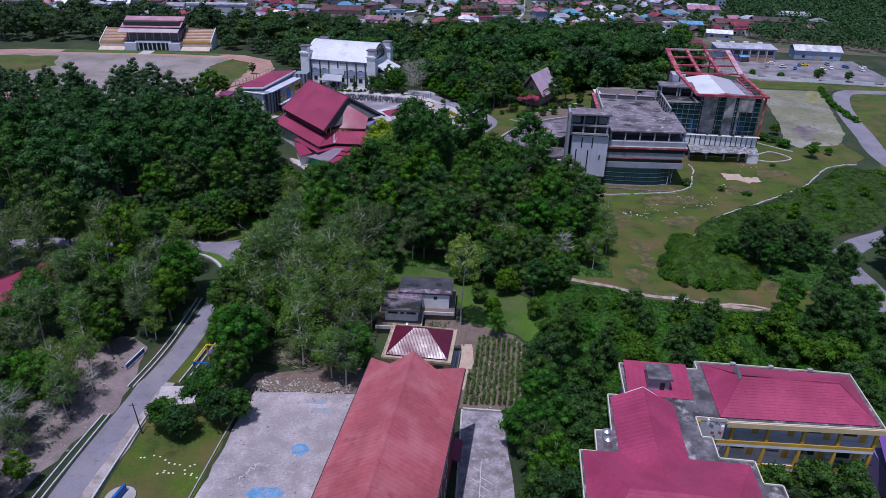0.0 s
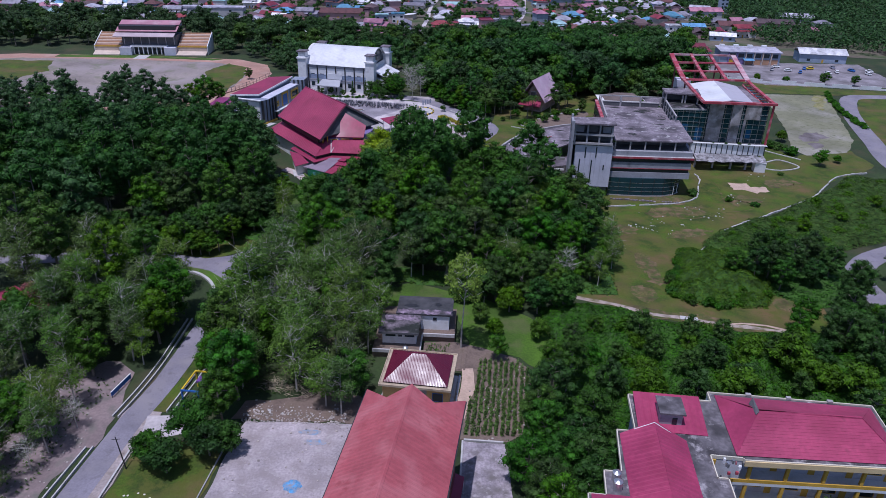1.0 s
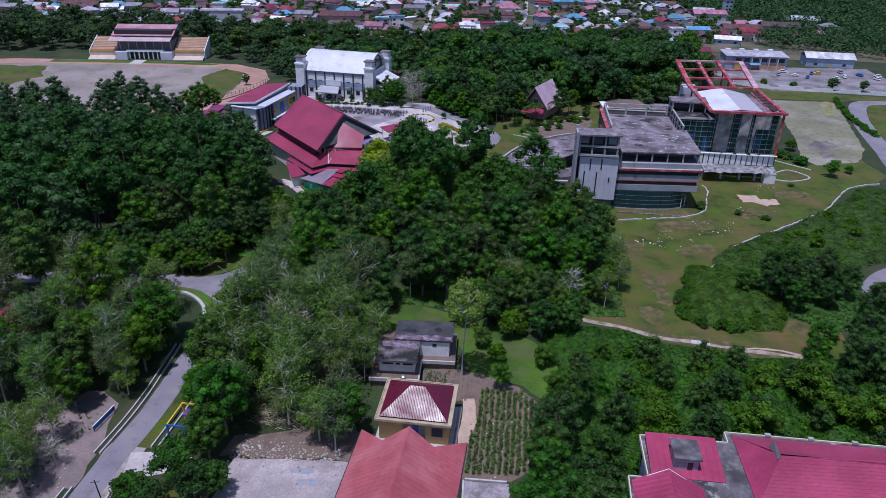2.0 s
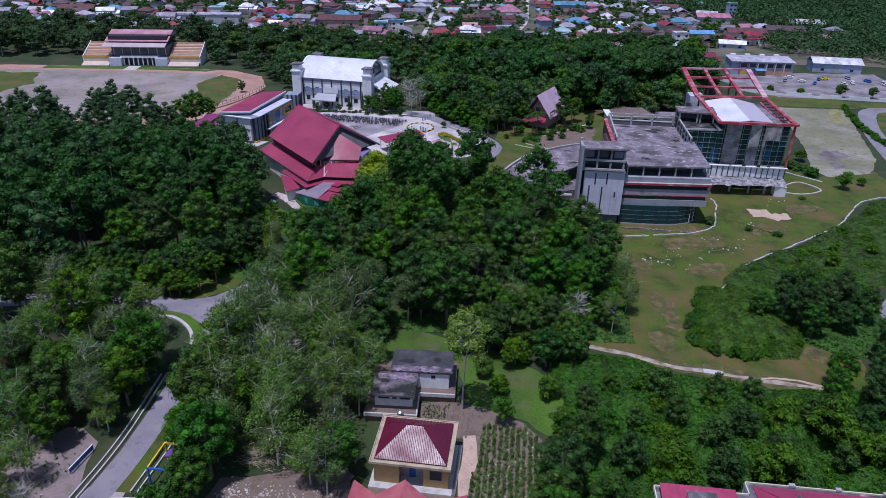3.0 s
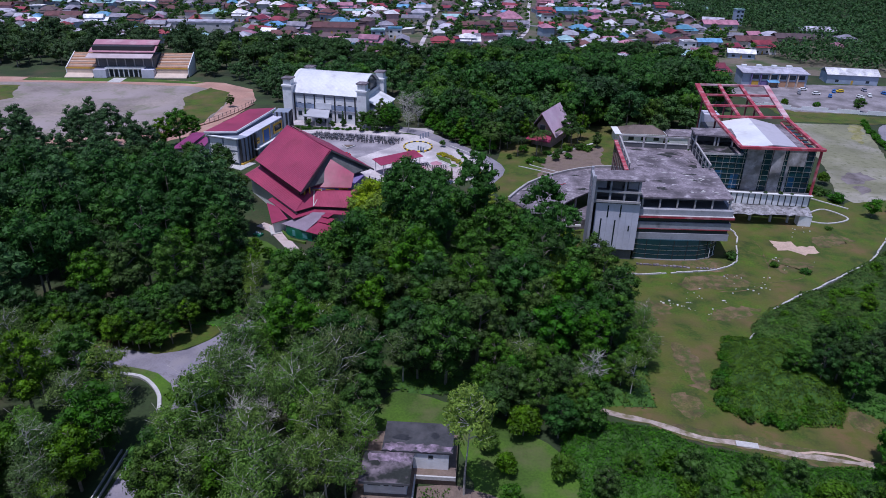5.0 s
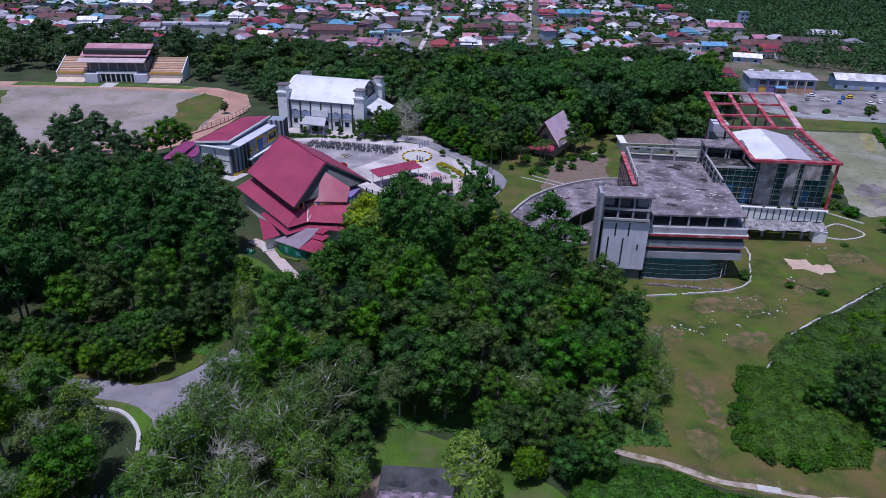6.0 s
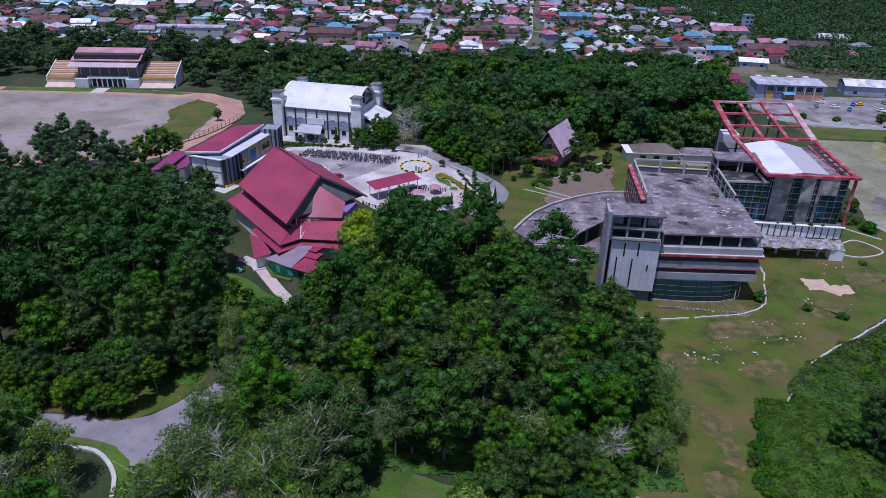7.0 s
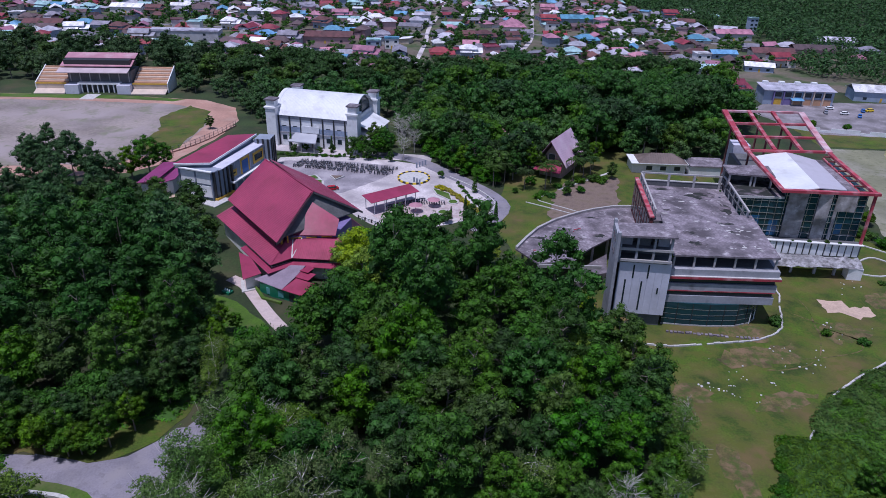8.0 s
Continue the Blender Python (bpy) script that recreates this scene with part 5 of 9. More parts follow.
part("pale_strip", boxes((58.6, 63.6, 34.4, 34.7, 16.2, 21.2), (58.6, 59.4, 34.4, 34.7, 8.0, 16.2)), weathered, grey, "weathered pale cladding strip on the glass")
part("top_band", boxes((45.8, 66.2, 34.2, 34.7, 21.2, 21.75)), weathered, grey, "stained beam over the glass")
for k in range(14):
    x = 42.0 + 1.78 * k
    part("balcony_panel", boxes((x, x + 1.4, 31.6 + 0.04 * k, 31.8 + 0.04 * k, 4.5, 8.0)), white_paint, grey, "white vertical balcony panel")
# Dark colour stands in for the shade behind the balcony panels.
part("balcony_back", boxes((41.8, 67.0, 32.4, 34.7, 4.2, 7.9)), dark_and_shade_render, grey)
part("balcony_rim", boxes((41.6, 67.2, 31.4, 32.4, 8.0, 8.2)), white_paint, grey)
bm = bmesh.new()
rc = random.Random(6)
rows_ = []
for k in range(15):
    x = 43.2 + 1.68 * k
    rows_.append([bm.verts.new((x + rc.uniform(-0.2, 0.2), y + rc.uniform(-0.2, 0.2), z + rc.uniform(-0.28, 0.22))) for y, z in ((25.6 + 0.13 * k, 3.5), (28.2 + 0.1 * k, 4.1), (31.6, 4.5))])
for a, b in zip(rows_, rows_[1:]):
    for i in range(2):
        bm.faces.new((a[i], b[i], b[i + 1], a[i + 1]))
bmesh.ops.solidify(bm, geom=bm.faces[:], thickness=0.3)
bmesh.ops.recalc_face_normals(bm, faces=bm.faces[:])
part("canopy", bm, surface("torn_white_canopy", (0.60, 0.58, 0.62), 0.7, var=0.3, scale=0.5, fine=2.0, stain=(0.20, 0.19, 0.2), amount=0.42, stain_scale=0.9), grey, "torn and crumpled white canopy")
# Dark colour also puts in the shade under the canopy.
part("ground_storey", boxes((41, 66.5, 36, 60, 0, 6.0)), dark_and_shade_render, grey)
part("pillar", boxes((63.2, 66.8, 27.4, 30.4, 0, 3.4)), white_paint, grey, "thick white corner pillar")
for x in (43.5, 49.5, 55.5, 60.5):
    part("column", boxes((x, x + 0.6, 29.4, 30.0, 0, 3.6)), concrete, grey)
part("rear_body", boxes((43.5, 66.0, 60.1, 80, 0, 16.0)), dark_and_shade_render, grey)
# white roof: two slopes on a low ridge, tucked under the frame
part("white_roof", plate(bmesh.new(), [(44.6, 31.6, 21.9), (52.6, 32.4, 23.1), (53.3, 61.6, 23.2), (44.5, 59.2, 22.1)], 0.25), white_sheet, grey, "bright white roof sheet")
# Right slope is white too; its shade is put into the lilac colour.
part("white_roof", plate(bmesh.new(), [(52.6, 32.4, 23.1), (60.6, 35.0, 22.0), (61.0, 58.6, 22.1), (53.3, 61.6, 23.2)], 0.25), surface("shaded_white_sheet", (0.50, 0.47, 0.54), 0.55, var=0.08, scale=0.2, stain=(0.40, 0.38, 0.42), amount=0.35, stain_scale=0.2), grey, "white roof slope with its shade put into the colour")
part("roof_gutter", boxes((61.0, 63.6, 35, 60, 21.4, 21.7)), stained_roof, grey)


# red frame
def frame_z(y):
    t = max(0.0, min(1.0, (y - 58) / 36))
    return 22.0 + (min(y, 58) - 31) * 0.03 + 2.4 * t + 0.7 * t * t


faded_red = surface("faded_red_cladding", (0.52, 0.20, 0.24), 0.55, var=0.2, scale=0.4, fine=3.0, stain=(0.66, 0.50, 0.54), amount=0.5, stain_scale=0.25)


def red_beam(x0, y0, x1, y1, w=1.3, h=0.7, mat=None, drop=0.0):
    n = max(1, int(abs(y1 - y0) / 2.2))
    for k in range(n):
        a, b = Vector((x0, y0)).lerp(Vector((x1, y1)), k / n), Vector((x0, y0)).lerp(Vector((x1, y1)), (k + 1) / n)
        g = (b - a).normalized() * 0.015 if n > 1 else Vector((0, 0))
        part("red_beam", beam(bmesh.new(), (a.x + g.x, a.y + g.y, frame_z(a.y) + h - drop), (b.x - g.x, b.y - g.y, frame_z(b.y) + h - drop), w, h), mat or red_frame, grey, "red clad steel frame beam" if mat is None else "sun-bleached red frame beam")


red_beam(43.0, 31.0, 67.4, 32.2, 1.2)
red_beam(66.4, 32.9, 65.6, 61.5, 1.1)
red_beam(63.9, 34.0, 63.6, 60.0, 0.5, 0.4, None, 0.9)
red_beam(65.6, 61.6, 68.2, 95.2, 1.9, 0.7, faded_red)
red_beam(43.3, 31.8, 42.3, 59.6, 1.0)
red_beam(42.3, 59.7, 43.3, 93.6, 1.7)
for k, y in enumerate((60.4, 71.4, 82.4, 93.4)):
    red_beam(43.2, y, 65.0 + 0.075 * (y - 60), y + 2.0, 1.0, 0.6, faded_red if k == 3 else None)
for x in (50.4, 58.0):
    red_beam(x, 61.6, x + 0.9, 94.4, 1.1)
for k in range(8):
    y = 34.6 + 3.6 * k
    part("frame_stub", boxes((63.7, 66.2, y, y + 0.45, frame_z(y) - 0.4, frame_z(y) - 0.02)), rust, grey, "rusty frame strut")
part("red_leg", plate(bmesh.new(), [(66.3, 32.2, 22.0), (66.9, 32.2, 22.0), (66.9, 32.8, 22.0), (66.3, 32.8, 22.0)], 14.0), red_frame, grey, "red leg of the frame")
for x, y in ((51.0, 82), (58.6, 82.6), (50.7, 71.5), (58.3, 72), (43.2, 62), (43.4, 84)):
    part("frame_post", boxes((x, x + 0.5, y - 0.25, y + 0.25, 0 if y > 80.2 else 16, frame_z(y))), rust, grey, "rusty frame post")
# ruined stone edging at the foot of the block
for k in range(24):
    x = 11.6 + 0.86 * k
    q = random.Random(200 + k)
    if q.random() < 0.82:
        part("edging_stone", boxes((x, x + q.uniform(0.5, 0.84), -5.2 + q.uniform(-0.2, 0.2), -4.6 + q.uniform(-0.1, 0.2), 0, q.uniform(0.2, 0.5))), stained_roof, grey, "weathered edging stone")

# low curved roof beside it
low = thing("curved_canopy_roof", pose(28, 232, 0), "low curved flat concrete roof, stained lilac grey", "canopy")
arc = [(-11.1, -3.8), (-8.0, 2.4), (-4.3, 8.7), (0.9, 14.4), (5.3, 17.8), (9.3, 20.6), (13.4, 22.9), (19.6, 25.4), (26.0, 26.0)]
inner = [(25.8, 11.5), (20.0, 8.4), (14.3, 3.7), (9.2, -1.4), (6.1, -4.9), (3.4, -9.6)]
part("roof_slab", solid(bmesh.new(), arc + inner + [(-6.2, -11.6)], 6.6, 7.0), stained_roof, low)
for a, b in zip(arc, arc[1:]):
    part("rim", solid(bmesh.new(), [a, b, (b[0] * 0.985 + 0.3, b[1] - 0.6), (a[0] * 0.985 + 0.3, a[1] - 0.6)], 7.0, 7.7), concrete, low)
for x, y, a, b, s in ((-4.6, 3.0, 2.2, 0.9, 11), (-1.4, -2.6, 1.9, 1.1, 12), (1.6, -5.4, 1.5, 0.8, 13), (3.4, -0.4, 1.0, 0.9, 14), (6.0, 3.0, 1.4, 0.9, 15), (11.6, 5.6, 2.6, 1.3, 16), (11.5, 17.5, 2.8, 0.7, 17), (6.5, 8.8, 1.0, 0.5, 18), (-6.4, -6.0, 1.3, 0.7, 19)):
    patch("puddle_stain", x, y, a, b, 6.95, 7.006, s, mossy_roof, low, "dark damp patch on the roof", 0.5)
for k in range(16):
    r = random.Random(70 + k)
    x, y = ((2.0, 2.6), (-6.4, -5.6), (5.6, 9.0))[k % 3]
    x, y = x + r.gauss(0, 1.0), y + r.gauss(0, 0.7)
    part("scrap", boxes((x, x + r.uniform(0.2, 0.9), y, y + r.uniform(0.1, 0.4), 7.0, 7.0 + r.uniform(0.05, 0.2))), (red_frame, white_curb, red_frame, black_metal)[k % 4], low, "scrap lying on the roof")
part("front_beam", boxes((-6.2, 9.5, -12.0, -11.6, 6.0, 6.9)), concrete, low)
part("front_ledge", boxes((-2.0, 9.5, -12.4, -11.6, 2.4, 2.9)), white_curb, low, "pale front ledge")
for x, y in ((-9, -3), (-5, -11), (0, 12), (3.0, -11), (9, 19.5), (20, 24), (9.6, 0.4), (14.4, 5.2), (20.5, 9.8)):
    part("pillar", tube(bmesh.new(), (x, y, 0), (x, y, 6.6), 0.35, n=10), concrete, low)
part("inner_floor", solid(bmesh.new(), [(3.6, -11.4), (12, -8), (14.0, 2.6), (9.0, -2.4), (5.8, -6.2)], 0.06, 3.0), stained_roof, low, "lower paved terrace inside the curve")

# ---- hall with steep red roofs ----
red = thing("red_roofed_hall", pose(-42.3, 220.0, 0, 0, 0, -53.5), "large hall with a steep crimson gable roof over stepped lower roofs", "hall")
# local x runs along the ridge towards its open gable, y across the roof
RZ, EZ = 18.2, 10.6
part("main_wall", boxes((-33, -9, 3, 24, 0, 9.8)), violet_paint, red, "violet plastered walls")
part("roof_slope", slope(bmesh.new(), (-33, -0.6, EZ), (0, 0, EZ), (-8.6, 14.5, RZ), (-38.6, 13.4, RZ), ribs=0.9, high=0.04), campus_red, red, "steep crimson sheet roof")
part("roof_slope", slope(bmesh.new(), (-6, 27, EZ), (-36, 27, EZ), (-38.6, 13.4, RZ), (-8.6, 14.5, RZ), ribs=0.9, high=0.04), campus_red, red, "steep crimson sheet roof")
part("ridge_cap", beam(bmesh.new(), (-38.6, 13.4, RZ + 0.12), (-8.6, 14.5, RZ + 0.12), 0.4, 0.2), campus_red, red)
part("barge_board", plate(bmesh.new(), [(0.1, -0.2, EZ - 0.1), (-0.75, 1.2, EZ - 0.1), (-9.3, 14.5, RZ - 0.15), (-8.6, 14.5, RZ - 0.15)], 0.55), dark_and_shade_render, red, "dark barge board")
part("barge_board", plate(bmesh.new(), [(-8.6, 14.5, RZ - 0.15), (-9.3, 14.5, RZ - 0.15), (-6.6, 27.2, EZ - 0.1), (-5.8, 27.2, EZ - 0.1)], 0.55), dark_and_shade_render, red, "dark barge board")
part("gable", plate(bmesh.new(), [(-2.6, 1.8, EZ - 0.2), (-7.2, 26.4, EZ - 0.2), (-9.8, 14.5, RZ - 0.7)], 0.3), dark_and_shade_render, red, "dark recessed gable")
bm = plate(bmesh.new(), [(-4.6, 6.3, 9.3), (1.3, 15.3, 9.2), (-0.8, 17.6, 12.4), (-7.3, 13.4, 15.8)], 0.15)
part("gable_roof", bm, campus_red, red, "crimson apron roof under the gable")
part("gable_wall", solid(bmesh.new(), [(-5.0, 4.8), (0.4, 15.8), (-6.4, 24.0), (-12, 24), (-12, 4.8)], 0, 9.0), violet_paint, red)
for k in range(3):
    a = Vector((-5.0, 4.8)).lerp(Vector((0.4, 15.8)), 0.08 + 0.31 * k)
    b = Vector((-5.0, 4.8)).lerp(Vector((0.4, 15.8)), 0.30 + 0.31 * k)
    d = (b - a).normalized()
    s_ = Vector((d.y, -d.x)) * 0.12
    w = part("window", solid(bmesh.new(), [tuple(a), tuple(a + s_), tuple(b + s_), tuple(b)], 6.6, 8.7), ochre_paint, red, "ochre window surround")
    a, b = a + d * 0.3, b - d * 0.3
    part("pane", solid(bmesh.new(), [tuple(a), tuple(a + s_ * 1.3), tuple(b + s_ * 1.3), tuple(b)], 6.9, 8.4), dark_glass, w)
# stepped lower roofs: a broad skirt with a valley at the corner, a narrow second tier, a side wing
part("lower_roof", slope(bmesh.new(), (-34.0, -4.0, 6.0), (1.8, -2.9, 6.0), (-3.4, 3.6, 8.7), (-34.0, 3.2, 8.7), ribs=0.9, high=0.04), campus_red, red, "crimson skirt roof")
part("lower_roof", plate(bmesh.new(), [(1.8, -2.9, 6.0), (1.1, 3.1, 6.0), (-4.2, 6.0, 8.4), (-3.4, 3.6, 8.7)], 0.12), campus_red, red, "crimson skirt roof")
part("lower_roof", slope(bmesh.new(), (1.1, 3.1, 6.0), (9.6, 13.6, 6.0), (1.4, 17.2, 8.4), (-4.2, 6.0, 8.4), ribs=0.9, high=0.04), campus_red, red, "crimson skirt roof")
for a, b in (((1.1, 3.1, 6.06), (-4.2, 6.0, 8.5)), ((1.1, 3.1, 6.06), (-3.2, 8.0, 8.5))):
    part("valley_flashing", beam(bmesh.new(), a, b, 0.28, 0.06), white_curb, red, "pale valley flashing")
# Shade under the skirt roof, put in as a black solid.
part("eave_shadow_board", solid(bmesh.new(), [(-33, -2.6), (0.9, -1.9), (0.5, 3.4), (8.4, 13.6), (2, 16), (-6, 5), (-33, 4)], 4.9, 5.8), black_metal, red, "black fill for the shade under the skirt roof")
second = [(-14.0, -4.6), (2.9, -4.0), (2.2, 2.4), (11.2, 12.8)]
first = [(-14.0, -3.0), (1.2, -2.4), (0.7, 3.3), (8.8, 13.6)]
for (a, b), (c, d) in zip(zip(second, second[1:]), zip(first, first[1:])):
    part("lower_roof", plate(bmesh.new(), [(*a, 4.5), (*b, 4.5), (*d, 4.95), (*c, 4.95)], 0.14), campus_red, red, "narrow crimson second eave")
part("wing_roof", plate(bmesh.new(), [(-12.6, -5.6, 4.2), (0.8, -9.6, 3.6), (0.9, -4.9, 4.0), (-7.4, -4.3, 4.5)], 0.14), campus_red, red, "crimson side wing roof")
part("wing_wall", solid(bmesh.new(), [(-11, -5.4), (0.2, -8.8), (0.3, -5.0), (-7, -4.5)], 0, 3.5), white_paint, red)
part("wing_step", solid(bmesh.new(), [(-4.8, -8.4), (0.8, -10.2), (1.4, -6.6), (0.6, -6.4), (0.2, -9.0), (-4.6, -7.6)], 0, 0.35), white_curb, red, "white entrance step")
part("lower_wall", boxes((-33, -1, -2.4, 4, 0, 4.9)), white_paint, red)
part("lower_wall", solid(bmesh.new(), [(-2, -2), (0.8, -1.8), (0.4, 3.6), (8, 13.2), (1.2, 16.4), (-4, 5)], 0, 4.9), white_paint, red)
# Black box puts the shade below the main eave into colour.
part("eave_gap", boxes((-33, -3.6, 0.9, 3.2, 8.3, 10.3)), black_metal, red, "louvred gap between the roofs, its shade a black box")
part("corner_frame", boxes((-3.7, -3.3, 2.4, 2.8, 8.0, 10.4), (-3.2, -3.0, 4.0, 4.3, 8.2, 10.2)), ochre_paint, red, "ochre corner frame under the eave")
# side porch with its lilac roof
porch = thing("porch_pavilion", pose(-42.3, 220.0, 0, 0, 0, -53.5), "small green pavilion with a faded lilac and crimson roof", "pavilion")
part("wall", solid(bmesh.new(), [(2.4, -6.2), (6.6, -4.8), (9.4, -2.8), (13.4, -0.6), (11.8, 3.2), (7.0, 5.6), (3.6, 2.4)], 0, 3.0), green_paint, porch, "green painted wall")
part("wall_band", solid(bmesh.new(), [(5.0, -5.55), (9.3, -3.05), (9.2, -2.9), (4.9, -5.4)], 0.5, 2.2), surface("pale_green_panel", (0.10, 0.30, 0.30), 0.6, var=0.15), porch, "pale green wall panel")
part("roof_slope", plate(bmesh.new(), [(1.1, -7.0, 3.1), (9.5, -3.5, 3.1), (8.1, 0.6, 4.4), (4.4, 5.2, 4.75), (2.1, 2.3, 4.7)], 0.12), lilac_sheet, porch, "faded lilac roof sheet")
part("roof_slope", plate(bmesh.new(), [(9.5, -3.5, 3.1), (14.7, -0.8, 3.1), (12.4, 3.8, 3.8), (7.6, 1.0, 4.1)], 0.12), campus_red, porch)
# Black solids stand in for the shade between the roof steps.
part("roof_riser", solid(bmesh.new(), [(7.9, 1.2), (10.7, 2.9), (9.4, 5.2), (6.9, 5.8), (6.2, 3.0)], 3.7, 4.3), black_metal, porch, "black fill for the shade between the stepped roofs")
part("roof_slope", plate(bmesh.new(), [(7.7, 0.9, 4.35), (11.0, 2.8, 4.35), (9.5, 5.6, 4.6), (6.6, 3.0, 4.85)], 0.12), campus_red, porch)
part("roof_slope", plate(bmesh.new(), [(6.6, 2.6, 5.1), (8.7, 3.9, 5.1), (7.6, 6.1, 5.25), (5.6, 5.4, 5.3)], 0.12), campus_red, porch)
part("roof_riser", solid(bmesh.new(), [(6.8, 3.0), (8.3, 3.9), (7.4, 5.8), (6.0, 5.3)], 4.5, 5.05), black_metal, porch, "black fill for the shade between the stepped roofs")
part("door", solid(bmesh.new(), [(10.6, -2.2), (12.0, -1.45), (11.9, -1.3), (10.5, -2.05)], 0, 2.2), dark_glass, porch, "dark glazed door")
part("garden_edge", solid(bmesh.new(), [(0.0, -6.8), (6.3, -7.4), (11.0, -4.6), (10.6, -4.0), (6.2, -6.6), (0.6, -6.3)], 0, 0.6), green_lawn, porch, "clipped hedge along the pavilion")
box_ = thing("flower_boxes", pose(-53.5, 213.2, 0, 0, 0, -30), "white pots standing in a green planter", "planter")
part("planter", boxes((-1.2, 1.2, -0.8, 0.8, 0, 0.6)), green_paint, box_)
for k in range(6):
    part("pot", tube(bmesh.new(), (-0.9 + 0.36 * k, 0.2 * (-1) ** k, 0.6), (-0.9 + 0.36 * k, 0.2 * (-1) ** k, 0.95), 0.13, 0.17, n=10), white_paint, box_)
# long dormer roof behind
annex = thing("hall_annex", pose(-32, 246, 0, 0, 0, -53.5), "narrow crimson-roofed annex of the hall", "building")
part("wall", boxes((-4, 6, -4, 4, 0, 4.4)), white_paint, annex)
part("roof_slope", slope(bmesh.new(), (-5, -5, 4.4), (7.5, -5, 4.4), (7.5, 0, 6.4), (-5, 0, 6.4), ribs=0.9), campus_red, annex)
part("roof_slope", slope(bmesh.new(), (7.5, 5, 4.4), (-5, 5, 4.4), (-5, 0, 6.4), (7.5, 0, 6.4), ribs=0.9), campus_red, annex)

# ---- blue-grey office with a mono-pitch red roof ----
blue = thing("blue_grey_office", pose(-87, 273.5, 0, 0, 0, -3), "two-storey blue-grey office with ochre window frames and a crimson roof", "office building")
slate = surface("blue_grey_paint", (0.26, 0.29, 0.37), 0.75, var=0.12, scale=0.3, stain=(0.3, 0.32, 0.38), amount=0.3, stain_scale=0.3)
body = [(0.3, 0.3), (12.4, -3.0), (14.2, -0.6), (20.2, 29.5), (9, 33)]
part("body", solid(bmesh.new(), body, 0, 9.4), slate, blue)
face_d = (Vector((12.4, -3.0)) - Vector((0.3, 0.3))).normalized()
face_n = Vector((face_d.y, -face_d.x))


def on_face(u, out):
    p = Vector((0.3, 0.3)) + face_d * u + face_n * out
    return (p.x, p.y)


for u0, u1 in ((0.7, 5.9), (6.6, 11.8)):
    for z0, z1 in ((5.2, 8.9), (0.8, 4.5)):
        part("front_panel", solid(bmesh.new(), [on_face(u0, 0.02), on_face(u0, 0.2), on_face(u1, 0.2), on_face(u1, 0.02)], z0, z1), white_paint, blue, "pale front wall panel")
for u0 in (0.0, 6.05, 12.0):
    part("front_post", solid(bmesh.new(), [on_face(u0, 0.02), on_face(u0, 0.32), on_face(u0 + 0.45, 0.32), on_face(u0 + 0.45, 0.02)], 0, 9.4), slate, blue)
part("front_ledge", solid(bmesh.new(), [on_face(-0.4, 0.0), on_face(-0.4, 0.9), on_face(12.8, 0.9), on_face(12.8, 0.0)], 9.4, 9.75), white_paint, blue, "crumpled white front ledge")
part("lower_window", solid(bmesh.new(), [on_face(6.9, 0.2), on_face(6.9, 0.24), on_face(8.0, 0.24), on_face(8.0, 0.2)], 1.2, 3.4), dark_glass, blue)
part("roof", plate(bmesh.new(), [(-0.4, -0.8, 11.0), (10.4, 1.3, 11.0), (15.8, 30.4, 11.8), (6.7, 27.4, 11.8)], 0.3), campus_red, blue, "crimson mono-pitch roof")
part("roof_fascia", beam(bmesh.new(), (-0.45, -1.0, 11.02), (10.5, 1.1, 11.02), 0.3, 0.6), white_paint, blue, "white eave fascia")
part("roof_fascia", beam(bmesh.new(), (10.55, 1.3, 11.02), (15.95, 30.4, 11.82), 0.3, 0.6), white_paint, blue, "white eave fascia")
part("attic", solid(bmesh.new(), [(0.8, 1), (9.8, 1.6), (15.0, 29), (7.5, 28)], 9.4, 10.8), slate, blue)
part("side_gutter", solid(bmesh.new(), [(11.0, 1.6), (14.6, 0.2), (20.0, 28.5), (15.8, 29.4)], 9.4, 9.6), pale_panel, blue, "pale lower roof edge")
for k in range(5):
    a = Vector((12.5, -3.0)).lerp(Vector((15.4, 4.6)), k / 4)
    part("fin", solid(bmesh.new(), [(a.x, a.y), (a.x + 0.75, a.y - 0.2), (a.x + 0.85, a.y + 0.25), (a.x + 0.1, a.y + 0.45)], 0.4, 9.4), black_metal, blue, "tall dark facade fin")
part("fin_base", solid(bmesh.new(), [(12.6, -3.4), (13.6, -3.6), (16.2, 4.2), (15.2, 4.6)], 0, 0.8), ochre_paint, blue, "ochre plinth under the fins")
wall_a, wall_b = Vector((14.2, -0.6)), Vector((20.2, 29.5))
wall_d = (wall_b - wall_a).normalized()
wall_n = Vector((wall_d.y, -wall_d.x))


def on_wall(u, out):
    p = wall_a + wall_d * u + wall_n * out
    return (p.x, p.y)


for u0, u1, z0, z1, glass in ((5.4, 9.0, 4.8, 7.0, False), (11.4, 17.0, 4.0, 9.2, True), (19.6, 26.4, 4.8, 8.6, False)):
    w = part("window", solid(bmesh.new(), [on_wall(u0, 0.02), on_wall(u0, 0.2), on_wall(u1, 0.2), on_wall(u1, 0.02)], z0, z1), ochre_paint, blue, "ochre window surround")
    part("pane", solid(bmesh.new(), [on_wall(u0 + 0.9, 0.1), on_wall(u0 + 0.9, 0.25), on_wall(u1 - 0.9, 0.25), on_wall(u1 - 0.9, 0.1)], z0 + (0.1 if glass else 0.9), z1 - 0.8), blue_paint if glass else dark_glass, w)
